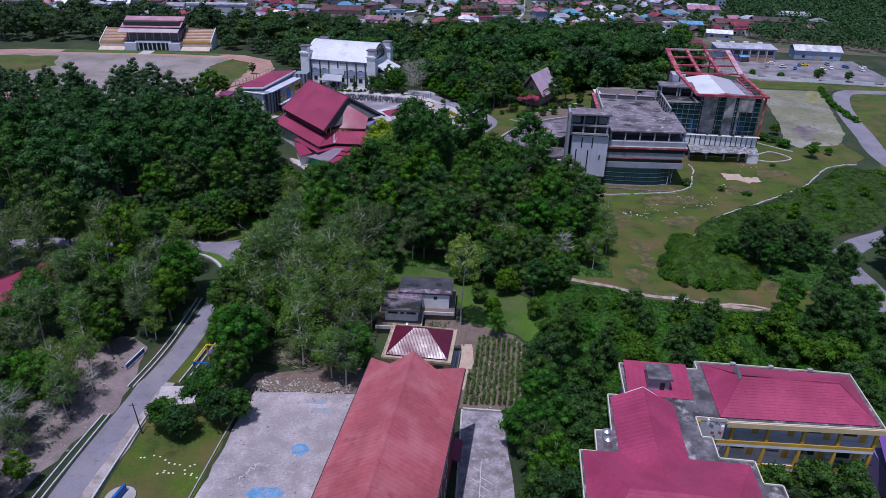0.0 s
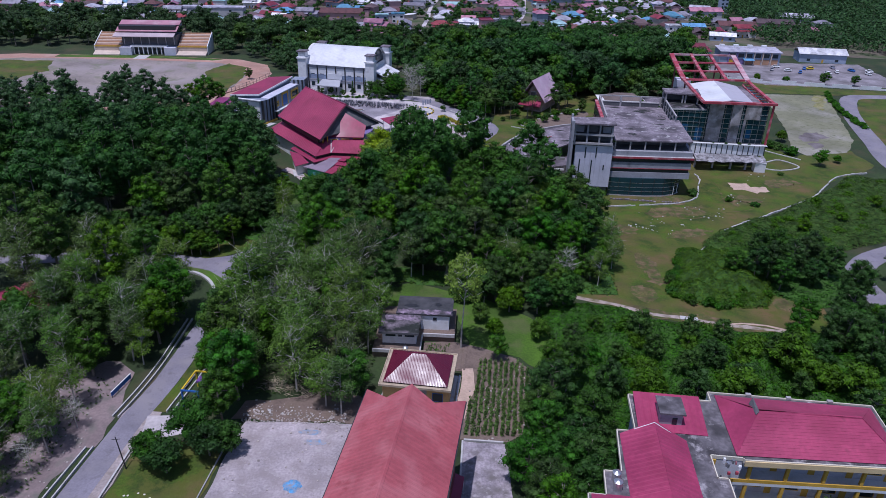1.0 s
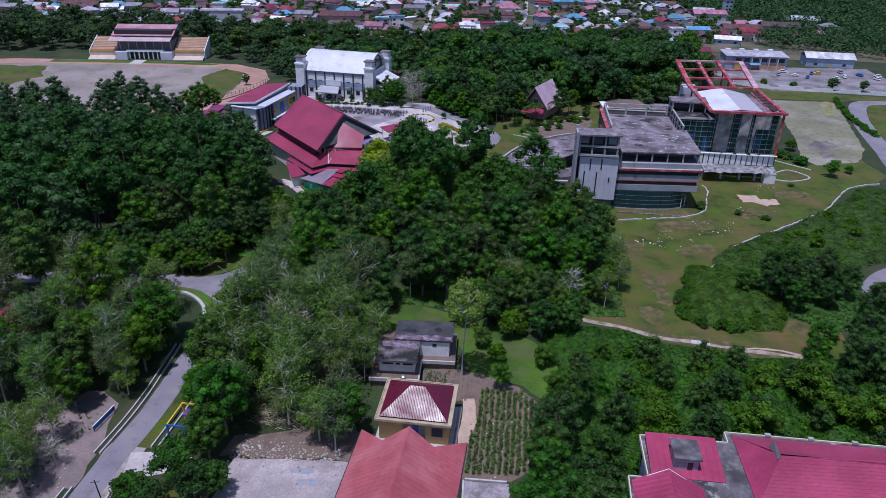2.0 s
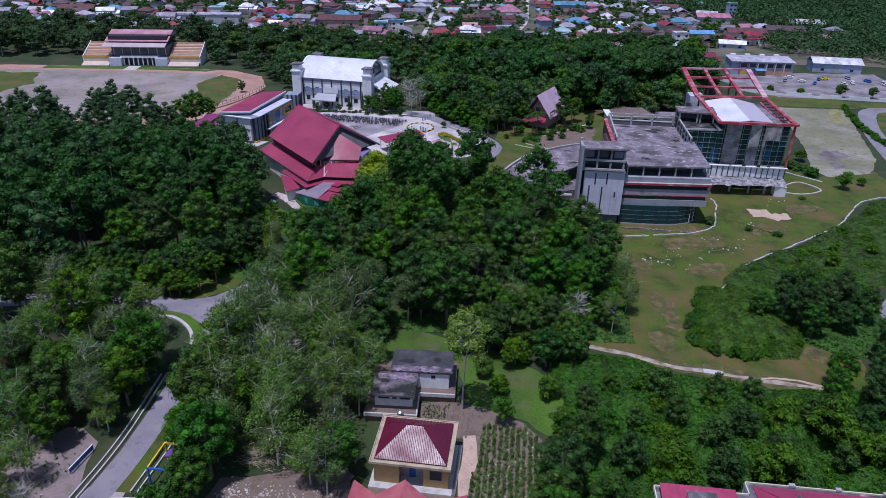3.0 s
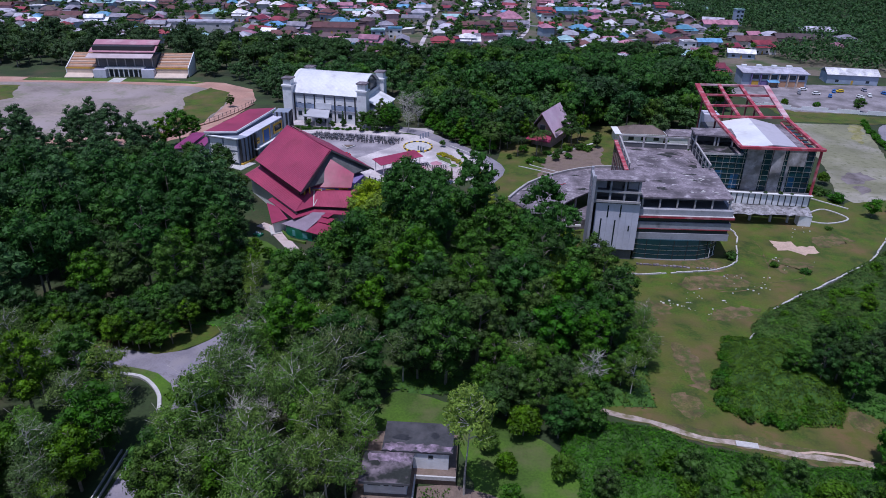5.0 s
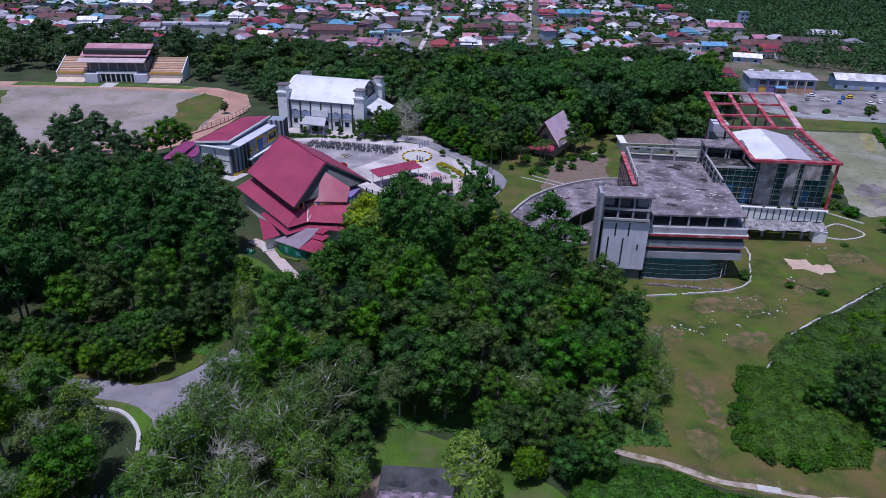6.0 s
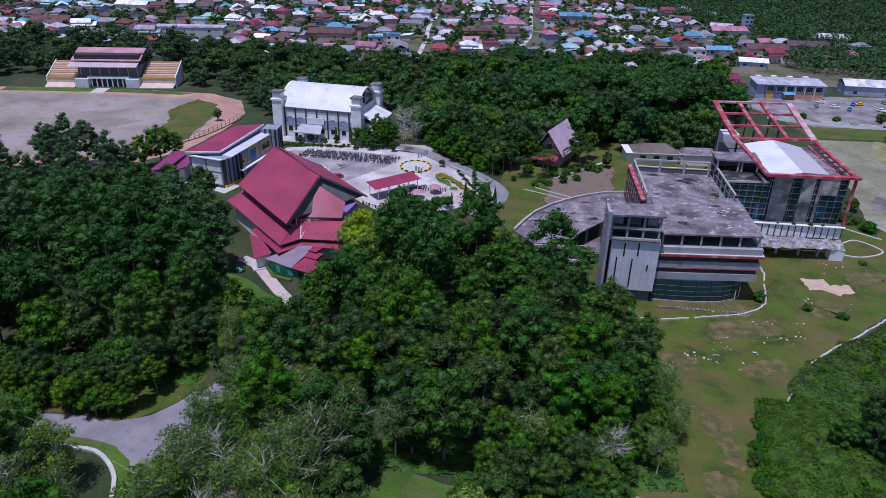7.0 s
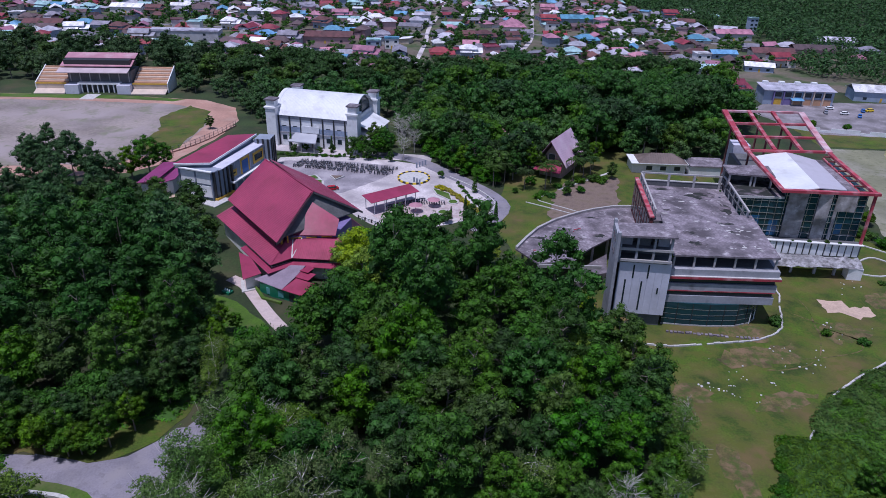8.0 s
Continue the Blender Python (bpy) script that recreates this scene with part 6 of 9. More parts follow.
for k in range(8):
    part("steel_line", solid(bmesh.new(), [on_wall(4.8 + 3.2 * k, 0.02), on_wall(4.8 + 3.2 * k, 0.12), on_wall(4.98 + 3.2 * k, 0.12), on_wall(4.98 + 3.2 * k, 0.02)], 4.1, 9.4), pale_panel, blue)
part("ledge", solid(bmesh.new(), [on_wall(4.6, 0.02), on_wall(4.6, 1.7), on_wall(29, 1.7), on_wall(29, 0.02)], 3.4, 3.8), white_paint, blue, "white canopy ledge")
for k in range(6):
    part("ledge_post", solid(bmesh.new(), [on_wall(6 + 4.4 * k, 1.3), on_wall(6 + 4.4 * k, 1.55), on_wall(6.25 + 4.4 * k, 1.55), on_wall(6.25 + 4.4 * k, 1.3)], 0, 3.4), white_paint, blue)
part("end_tower", boxes((16.4, 22, 26.4, 32.4, 0, 11.2)), slate, blue)
for k in range(3):
    part("tower_fin", boxes((22, 22.3, 27.2 + 1.8 * k, 27.9 + 1.8 * k, 0.5, 11.4)), black_metal, blue)
    part("tower_fin", boxes((17.3 + 1.8 * k, 17.9 + 1.8 * k, 26.1, 26.4, 0.5, 11.3)), black_metal, blue)
part("apron", solid(bmesh.new(), [(-1.5, -1.0), (14.4, -8.6), (17.2, -1.0), (14, -0.5), (12.6, -4.2), (0, -0.4)], 0, 0.22), white_curb, blue, "pale paved edge round the office")
side = thing("side_shed", pose(-87, 273.5, 0, 0, 0, -3), "low shed with two purple-red sheet roofs", "shed")
shed_sheet = surface("purple_red_sheet", (0.27, 0.05, 0.17), 0.5, var=0.12, scale=0.15, stain=(0.2, 0.05, 0.14), amount=0.35, stain_scale=0.2)
part("wall", solid(bmesh.new(), [(-11, -3.2), (-6.8, -3.0), (-2.6, 1.0), (-3.4, 8), (-6.4, 13), (-11, 14.6)], 0, 4.4), white_paint, side)
part("roof", plate(bmesh.new(), [(-11.9, -4.2, 5.2), (-6.0, -3.9, 5.9), (-5.9, 14.0, 5.9), (-12.0, 15.9, 5.2)], 0.2), shed_sheet, side, "purple-red sheet roof")
part("roof", plate(bmesh.new(), [(-6.3, -3.8, 4.6), (-1.9, 1.6, 4.9), (-2.6, 8.0, 5.0), (-6.0, 12.6, 5.0)], 0.15), shed_sheet, side, "purple-red sheet roof")
part("side_path", solid(bmesh.new(), [(-8.5, -4.6), (-2, -0.2), (-0.6, -1.8), (-6.5, -6.6)], 0, 0.2), sand, side, "pale path beside the shed")

# ---- sports hall with a white barrel roof ----
gor = thing("sports_hall", pose(-70.5, 327.5, 0, 0, 0, -12), "white sports hall with a barrel-vaulted sheet roof and corner towers", "sports hall")
W, D, EV, TOP = 34.0, 25.0, 12.0, 19.0
part("wall", boxes((1.5, W - 1.5, 0.8, 1.2, 0, EV)), white_paint, gor, "white front wall")
part("wall", boxes((1.5, W - 1.5, D - 1.2, D - 0.8, 0, EV)), white_paint, gor)
part("wall", boxes((1.0, 1.5, 0.8, D - 0.8, 0, EV)), white_paint, gor)
part("wall", boxes((W - 1.5, W - 1.0, 0.8, D - 0.8, 0, EV)), white_paint, gor)
bm = bmesh.new()
n = 14
prof = [(0.2 + (D - 0.4) * k / n, EV + (TOP - EV) * (1 - (2 * k / n - 1) ** 2)) for k in range(n + 1)]
cols = []
for k in range(60):
    x0, x1 = 0.6 + (W - 1.2) * k / 60, 0.6 + (W - 1.2) * (k + 1) / 60
    cols += [(x0 + 0.06, 0), (x1 - 0.14, 0), (x1 - 0.1, 0.07), (x1, 0.07)]
mesh_rows = [[bm.verts.new((x, y_, z_ + h)) for x, h in cols] for y_, z_ in prof]
for r0_, r1_ in zip(mesh_rows, mesh_rows[1:]):
    for k in range(len(cols) - 1):
        bm.faces.new((r0_[k], r0_[k + 1], r1_[k + 1], r1_[k]))
part("barrel_roof", bm, white_sheet, gor, "white ribbed barrel roof")
for x in (2.2, W - 2.0):
    bm = bmesh.new()
    f = [bm.verts.new((x, y, z - 0.1)) for y, z in prof]
    g = [bm.verts.new((x + 0.2, y, z - 0.1)) for y, z in prof]
    bm.faces.new(f)
    bm.faces.new(g[::-1])
    part("arch_end", bm, dark_glass, gor, "dark glazed arch end")
for x in (0.6, W - 2.0):
    bm = bmesh.new()
    for (y0, z0), (y1, z1) in zip(prof, prof[1:]):
        plate(bm, [(x, y0, z0 + 0.15), (x + 1.4, y0, z0 + 0.15), (x + 1.4, y1, z1 + 0.15), (x, y1, z1 + 0.15)], 0.35)
    part("arch_rim", bm, white_sheet, gor)
for x, y in ((-1.5, -1.2), (W - 2.6, -1.2), (-1.5, D - 2.8), (W - 2.6, D - 2.8)):
    t = part("corner_tower", boxes((x, x + 4, y, y + 4, 0, 14.6)), white_paint, gor)
    part("tower_ledge", boxes((x - 0.4, x + 4.4, y - 0.4, y + 4.4, 14.6, 15.2)), white_paint, t)
    part("tower_cap", boxes((x + 0.3, x + 3.7, y + 0.3, y + 3.7, 15.2, 17.6)), white_paint, t)
    part("cap_slab", boxes((x - 0.2, x + 4.2, y - 0.2, y + 4.2, 17.6, 18.1)), stained_roof, t)
# Grey band stands in for the thin shadow below the roof edge.
part("frieze", boxes((1.5, W - 1.5, 0.62, 0.8, 10.6, 11.7)), grey_render, gor)
part("string_course", boxes((1.5, W - 1.5, 0.5, 0.8, 5.0, 5.35)), grey_render, gor)
part("glass_band", boxes((1.5, W - 1.5, 0.7, 0.79, 5.6, 7.6)), surface("pale_blue_glazing", (0.30, 0.36, 0.50), 0.25, var=0.2, scale=0.6), gor, "pale blue window band")
for k in range(7):
    x = 2.6 + 4.5 * k
    part("pilaster", boxes((x, x + 0.42, 0.4, 0.8, 0, 11.6)), black_metal, gor, "thin dark pilaster")
    if k < 6:
        window_part(x + 1.4, x + 3.2, 0.68, 0.8, 6.2, 8.0, gor, grey_render)
        window_part(x + 1.4, x + 3.2, 0.68, 0.8, 2.2, 4.2, gor, grey_render)
part("name_panel", boxes((12.2, 19.4, 0.2, 0.55, 5.8, 8.4)), white_sheet, gor, "plain white panel over the entrance")
part("entrance_canopy", plate(bmesh.new(), [(9.4, -6.5, 4.3), (20.6, -6.5, 4.3), (18.6, 0.4, 5.6), (9.6, 0.4, 5.6)], 0.4), surface("pale_canopy_sheet", (0.45, 0.45, 0.5), 0.5, var=0.08), gor, "pale grey entrance canopy")
for x in (8.4, 13, 18.2):
    part("canopy_post", boxes((x + 1.2, x + 1.6, -6.0, -5.6, 0, 4.0)), concrete, gor)
part("side_roof", slope(bmesh.new(), (W + 7, 3.5, 7), (W + 7, D - 3.5, 7), (W - 1, D - 3.5, 10.4), (W - 1, 3.5, 10.4), ribs=0.9), white_sheet, gor, "white lean-to roof on the end")
part("side_wall", boxes((W - 1, W + 6.4, 4, D - 4, 0, 6.8)), white_paint, gor)

# ---- stadium stand ----
stad = thing("stadium_stand", pose(-187, 396.2, 0, 0, 0, 4), "small stadium grandstand with tiered pink roofs and orange terraces", "grandstand")
terrace = surface("orange_terrace", (0.52, 0.30, 0.19), 0.85, var=0.12, scale=0.3)
terrace_pale = surface("pale_terrace_edge", (0.62, 0.50, 0.42), 0.85, var=0.12, scale=0.3)
pink_sheet = surface("faded_pink_sheet", (0.46, 0.22, 0.28), 0.55, var=0.15, scale=0.15, stain=(0.55, 0.36, 0.4), amount=0.36, stain_scale=0.2)
for name, x0, x1 in (("left", -15, -0.6), ("right", 30.6, 47)):
    part("lower_terrace", plate(bmesh.new(), [(x0, -2.5, 0.5), (x1, -2.5, 0.5), (x1, 1.5, 1.9), (x0, 1.5, 1.9)], 0.5), terrace_pale, stad)
    part("front_wall", boxes((x0, x1, 1.6, 2.0, 0, 4.0)), terrace_pale, stad)
    part("rail", boxes((x0, x1, 1.4, 1.6, 4.0, 4.7)), ochre_paint, stad, "yellow front rail")
    for k in range(10):
        part("terrace_step", boxes((x0, x1, 2.0 + 1.3 * k, 3.3 + 1.3 * k, 0, 4.2 + 0.62 * k)), terrace if k % 2 else terrace_pale, stad)
    xe = x1 if x1 > 40 else x0 - 0.4
    bm = bmesh.new()
    ring_a = [bm.verts.new((xe, a, b)) for a, b in ((1.6, 0), (15.4, 0), (15.4, 10.4), (1.6, 4.6))]
    ring_b = [bm.verts.new((xe + 0.4, a, b)) for a, b in ((1.6, 0), (15.4, 0), (15.4, 10.4), (1.6, 4.6))]
    bm.faces.new(ring_a)
    bm.faces.new(ring_b[::-1])
    for q in range(4):
        bm.faces.new((ring_a[q], ring_b[q], ring_b[(q + 1) % 4], ring_a[(q + 1) % 4]))
    bmesh.ops.recalc_face_normals(bm, faces=bm.faces[:])
    part("side_wall", bm, white_paint, stad)
part("centre_body", boxes((0, 30, 3.5, 15, 0, 10)), dark_and_shade_render, stad)
part("front_stair", solid(bmesh.new(), [(-0.4, -1.6), (6, -1.6), (6, 3.5), (-0.4, 3.5)], 0, 4.2), pale_panel, stad)
part("front_stair", solid(bmesh.new(), [(24, -1.6), (30.4, -1.6), (30.4, 3.5), (24, 3.5)], 0, 4.2), pale_panel, stad)
part("front_balcony", boxes((5, 25, 0.5, 3.4, 4.0, 4.9)), white_paint, stad)
for k in range(8):
    part("column", boxes((6.4 + 2.5 * k, 6.9 + 2.5 * k, 0.8, 1.3, 0, 4.0)), white_paint, stad)
for k in range(7):
    part("roof_column", boxes((1 + 4.6 * k, 1.4 + 4.6 * k, 3.2, 3.6, 4.9, 10.2)), concrete, stad)
part("roof_tier", plate(bmesh.new(), [(-3.5, -0.5, 10.0), (29.8, -0.5, 10.0), (29.8, 4.5, 11.4), (-3.5, 4.5, 11.4)], 0.3), surface("pale_pink_sheet", (0.52, 0.42, 0.45), 0.6, var=0.12, scale=0.2), stad)
part("roof_tier", plate(bmesh.new(), [(-3, 3.8, 12.2), (30.6, 3.8, 12.2), (30.6, 9.5, 14.2), (-3, 9.5, 14.2)], 0.3), pink_sheet, stad)
part("roof_tier", plate(bmesh.new(), [(-2.5, 9.4, 15.0), (31, 9.4, 15.0), (31, 14.6, 16.6), (-2.5, 14.6, 16.6)], 0.3), pink_sheet, stad)
# Black box puts shade into the gaps between the roof tiers.
part("roof_gap", boxes((-1.5, 29.5, 5, 14, 11.4, 14.8)), black_metal, stad)
part("walkway", boxes((10, 16.5, -12, -2, 0.05, 0.16)), white_curb, stad, "pale walkway to the field")

# ---- houses among the trees, low white store, car shelter ----
pale = thing("chalet_house", pose(37.5, 306, 0, 0, 0, -28), "chalet with a steep faded pink roof", "house")
part("wall", boxes((-4.2, 4.2, -6, 10, 0, 5.4)), surface("salmon_wall", (0.56, 0.38, 0.34), 0.8, var=0.2, stain=(0.4, 0.22, 0.2), amount=0.35), pale)
lilac_pink = surface("lilac_pink_sheet", (0.60, 0.42, 0.54), 0.55, var=0.15, scale=0.15, stain=(0.66, 0.56, 0.62), amount=0.4, stain_scale=0.2)
part("roof_slope", slope(bmesh.new(), (-6.2, 11, 4.6), (-6.2, -7.5, 4.6), (0, -8.6, 13.6), (0, 11, 13.6), ribs=0.9), lilac_pink, pale)
part("roof_slope", slope(bmesh.new(), (6.2, -7.5, 4.6), (6.2, 11, 4.6), (0, 11, 13.6), (0, -8.6, 13.6), ribs=0.9), lilac_pink, pale)
part("gable", plate(bmesh.new(), [(-4.2, -6, 5.4), (4.2, -6, 5.4), (0, -6, 11.8)], 0.2), terrace_pale, pale)
part("porch_roof", slope(bmesh.new(), (-5, -10.5, 3.2), (5, -10.5, 3.2), (4, -6, 4.8), (-4, -6, 4.8), ribs=0.9), campus_red, pale)
window_part(-1.2, 1.2, -6.1, -5.98, 6.2, 8.4, pale, white_paint)
pale2 = thing("cottage", pose(19, 333, 0, 0, 0, 30), "small cottage with a faded pink roof under trees", "house")
part("wall", boxes((-3.5, 3.5, -4, 4, 0, 3.6)), terrace_pale, pale2)
for nm, b in zip(("roof_front", "roof_side", "roof_back", "roof_side"), hip(-4.4, 4.4, -5, 5, 3.6, 7.2, along="y", inset=3.0, ribs=0.9)):
    part(nm, b, pink_sheet, pale2)
store = thing("white_store", pose(64.8, 306.6, 0, 0, 0, -1), "long low white store with brown hipped roof and flat end", "building")
part("wall", boxes((0, 19, 0.6, 9, 0, 3.8)), white_paint, store)
part("wall", boxes((20.2, 33, -1.0, 8, 0, 3.6)), white_paint, store)
for nm, b in zip(("roof_front", "roof_side", "roof_back", "roof_side"), hip(2.0, 19.6, -0.2, 9.6, 3.95, 6.4, inset=5.0, ribs=0.9)):
    part(nm, b, surface("brown_sheet", (0.16, 0.12, 0.11), 0.7, var=0.25, scale=0.3), store, "weathered brown roof")
part("roof_edge", boxes((-0.6, 19.8, -0.4, 9.8, 3.7, 3.95)), white_paint, store)
part("flat_roof", boxes((20.0, 33.4, -1.4, 8.4, 3.6, 4.0)), stained_roof, store)
for k in range(3):
    window_part(5 + 5 * k, 7.2 + 5 * k, 0.52, 0.64, 1.2, 2.8, store, grey_render)
port = thing("car_shelter", pose(-24.4, 263.6, 0, 0, 0, 38), "open parking shelter with a crimson sheet roof", "shelter")
part("roof", plate(bmesh.new(), [(-1.0, -1.8, 4.2), (16.6, -1.8, 4.2), (16.6, 4.0, 4.9), (-1.0, 4.0, 4.9)], 0.15), campus_red, port)
for k in range(5):
    for y in (-1.3, 3.8):
        part("post", boxes((0.2 + 3.8 * k, 0.4 + 3.8 * k, y, y + 0.2, 0, 4.2)), white_paint, port)
fence_ = thing("plaza_railing", pose(-28, 259.5, 0, 0, 0, -35), "dark and white post railing along the plaza", "railing")
for k in range(13):
    part("post", boxes((1.3 * k, 1.3 * k + 0.35, -0.17, 0.18, 0, 1.1)), white_paint if k % 2 else black_metal, fence_)
part("rail", boxes((0, 16, -0.06, 0.06, 0.8, 0.9)), black_metal, fence_)
ring = thing("round_planter", pose(-13.4, 294.5, 0.08), "round pale plaza island ringed by a yellow and black kerb", "traffic island")
for k in range(28):
    a0, a1 = k * math.tau / 28, (k + 0.96) * math.tau / 28
    pts = [(r_ * math.cos(a) * 1.05, r_ * math.sin(a) * 1.15) for r_, a in ((5.4, a0), (5.4, a1), (4.9, a1), (4.9, a0))]
    part("kerb_stone", solid(bmesh.new(), pts, 0, 0.55), yellow_paint if k % 2 else black_metal, ring)
part("island_floor", solid(bmesh.new(), [(4.85 * 1.05 * math.cos(k * math.tau / 32), 4.85 * 1.15 * math.sin(k * math.tau / 32)) for k in range(32)], 0, 0.3), white_curb, ring)
for x, y in ((-6, 305), (-5, 306), (-4, 307), (-3, 308), (-6, 290), (-5, 289), (-4, 288)):
    bol = thing("banner_post", pose(x - 7, y, 0), "short dark blue banner post at the plaza", "post", "plaza banner posts")
    part("shaft", boxes((-0.3, 0.3, -0.08, 0.08, 0.2, 2.2)), slate, bol)
    part("foot", boxes((-0.35, 0.35, -0.3, 0.3, 0, 0.2)), concrete, bol)
for x, y in ((-11.0, 265.6), (-5.6, 270.2)):
    um = thing("garden_umbrella", pose(x, y, 0.08), "faded pink concrete garden umbrella", "umbrella", "umbrellas in the plaza garden")
    bm = bmesh.new()
    tip = bm.verts.new((0, 0, 3.2))
    edge = [bm.verts.new((2.1 * math.cos(k * math.tau / 12), 2.1 * math.sin(k * math.tau / 12), 2.3)) for k in range(12)]
    for k in range(12):
        bm.faces.new((edge[k], edge[(k + 1) % 12], tip))
    bm.faces.new(edge[::-1])
    part("canopy", bm, pink_sheet, um)
    part("pole", tube(bmesh.new(), (0, 0, 0), (0, 0, 2.4), 0.1), concrete, um)
for x, y, s in ((-2.5, 265.5, 1.8), (0.5, 274, 1.8)):
    bed = thing("round_flower_bed", pose(x, y, 0.08), "round flower bed edged in pale stone", "flower bed", "plaza flower beds")
    part("edge", tube(bmesh.new(), (0, 0, 0), (0, 0, 0.3), s, n=20), white_curb, bed)
    part("planting", tube(bmesh.new(), (0, 0, 0.3), (0, 0, 0.6), s * 0.8, s * 0.5, n=12), green_lawn, bed)
tri = thing("triangular_planter", pose(-40, 292.3, 0.1), "triangular white-edged planter in the car park", "planter")
part("edge", solid(bmesh.new(), [(-2.6, 1.6), (0, -2.2), (2.6, 1.6)], 0, 0.4), white_curb, tri)
part("planting", solid(bmesh.new(), [(-1.9, 1.25), (0, -1.5), (1.9, 1.25)], 0.4, 0.6), soil, tri)

lane = thing("car_park_planter", pose(-47.5, 289, 0.1), "white concrete planter with shrubs in the car park", "planter")
part("edge", solid(bmesh.new(), [(-4.8, 3.8), (0.2, 5.4), (3.8, -0.4), (4.8, -6.0), (1.4, -3.2), (-2.0, 0.6)], 0, 0.35), white_curb, lane)
part("planting", solid(bmesh.new(), [(-2.6, 3.0), (0.0, 4.2), (1.6, 1.6), (-0.6, 1.2)], 0.35, 0.6), green_lawn, lane)
part("planting", solid(bmesh.new(), [(0.4, 0.2), (3.0, -0.2), (3.6, -3.2), (1.6, -2.0)], 0.35, 0.6), green_lawn, lane)
garden_bed = thing("flower_bed", pose(-3, 280, 0.1), "green flower bed edged by pale kerbs", "flower bed")
part("edge", solid(bmesh.new(), [(-3.6, 4.9), (2.4, 0.6), (3.4, -5.9), (-2.1, 0)], 0, 0.3), white_curb, garden_bed)
part("planting", solid(bmesh.new(), [(-3.1, 4.3), (2.0, 0.4), (2.9, -4.9), (-1.8, 0.2)], 0.3, 0.5), green_lawn, garden_bed)
# red hatchback
car = thing("car", pose(-39.5, 281.6, 0.08, 0, 0, 25), "red hatchback parked on the plaza", "car")
bm = boxes((-2.0, 2.0, -0.85, 0.85, 0.3, 0.95))
bmesh.ops.bevel(bm, geom=bm.edges[:], offset=0.15, segments=2, affect="EDGES")
part("body", bm, red_car_paint, car)
part("cabin", plate(plate(bmesh.new(), [(-1.5, -0.65, 1.5), (0.7, -0.65, 1.5), (0.7, 0.65, 1.5), (-1.5, 0.65, 1.5)], 0.08), [(-1.6, -0.68, 1.42), (0.9, -0.68, 1.42), (0.9, 0.68, 1.42), (-1.6, 0.68, 1.42)], 0.02), red_car_paint, car)
part("cabin_glass", solid(bmesh.new(), [(-1.75, -0.74), (1.15, -0.74), (1.15, 0.74), (-1.75, 0.74)], 0.93, 1.4), dark_glass, car)
for x in (-1.25, 1.25):
    for y in (-0.8, 0.8):
        w = part("wheel", tube(bmesh.new(), (x, y - 0.1, 0.32), (x, y + 0.1, 0.32), 0.32, n=14), black_metal, car)
        part("rim", tube(bmesh.new(), (x, y - 0.11, 0.32), (x, y + 0.11, 0.32), 0.18, n=10), steel, w)

# motorbikes
bike = thing("motorbike", pose(-57, 303, 0.1, 0, 0, 80), "dark motorbike parked on the pale plaza", "motorbike", "motorbikes on the plaza")
bm = boxes((-0.75, 0.55, -0.16, 0.16, 0.45, 0.8))
bmesh.ops.bevel(bm, geom=bm.edges[:], offset=0.08, segments=1, affect="EDGES")
bike_paint = surface("bike_paint", (0.22, 0.23, 0.28), 0.3, var=0.1, shade=0.9)
part("body", bm, bike_paint, bike)
part("seat", boxes((-0.8, 0.05, -0.15, 0.15, 0.8, 0.92)), black_metal, bike)
part("handlebar", boxes((0.42, 0.5, -0.36, 0.36, 1.0, 1.08), (0.4, 0.52, -0.06, 0.06, 0.7, 1.0)), steel, bike)
for x in (-0.65, 0.68):
    part("wheel", tube(bmesh.new(), (x, -0.06, 0.3), (x, 0.06, 0.3), 0.3, n=10), black_metal, bike)
r = random.Random(11)
spots = []
for row, (ya, n) in enumerate(((301.6, 40), (303.6, 44), (305.6, 44), (307.4, 40))):
    for k in range(n):
        x = -57 + 36 * k / n + r.uniform(-0.25, 0.25) + row * 0.6
        if r.random() < 0.86:
            spots.append((x, ya - 1.2 + r.uniform(-0.3, 0.3) - 0.17 * (x + 41), 80 + r.uniform(-10, 10)))
for k in range(14):
    spots.append((-20 + 0.85 * k, 268.5 + 0.5 * k + r.uniform(-0.4, 0.4), 130 + r.uniform(-12, 12)))
for k in range(10):
    spots.append((-9.5 + 0.8 * k, 272.5 + r.uniform(-0.4, 0.4), 100 + r.uniform(-12, 12)))
for x, y, a in spots:
    copy_thing(bike, pose(x, y, 0.1, 0, 0, a))

# fence round the sports field
fen = thing("field_fence", pose(-112, 294, 0), "wire fence on brick-red posts round the sports field", "fence")
line = smooth_line([(-6, 0), (2, 13), (10, 25), (16, 40), (20, 56)], 2.5)
for p in line:
    part("fence_post", boxes((p.x - 0.08, p.x + 0.08, p.y - 0.08, p.y + 0.08, 0, 2.4)), dark_and_shade_render, fen)
for z in (0.15, 1.2, 2.3):
    bm = bmesh.new()
    for a, b in zip(line, line[1:]):
        tube(bm, (a.x, a.y, z), (b.x, b.y, z), 0.05, n=4)
    part("fence_rail", bm, track_clay if z < 1 else dark_and_shade_render, fen)
part("fence_base", band(bmesh.new(), [(-6, 0.4), (2, 13.4), (10, 25.4), (16, 40.4), (20, 56.4)], 0.5, 0, 0.5, 2.5), track_clay, fen, "low clay-red fence base")

# ---- trees ----
leaf_dark = leafy("dense_dark_leaves", (0.034, 0.102, 0.0105), var=0.38, shade=0.32, light=0.3)
leaf_mid = leafy("fresh_leaves", (0.050, 0.130, 0.008), var=0.38, shade=0.25, light=0.3)
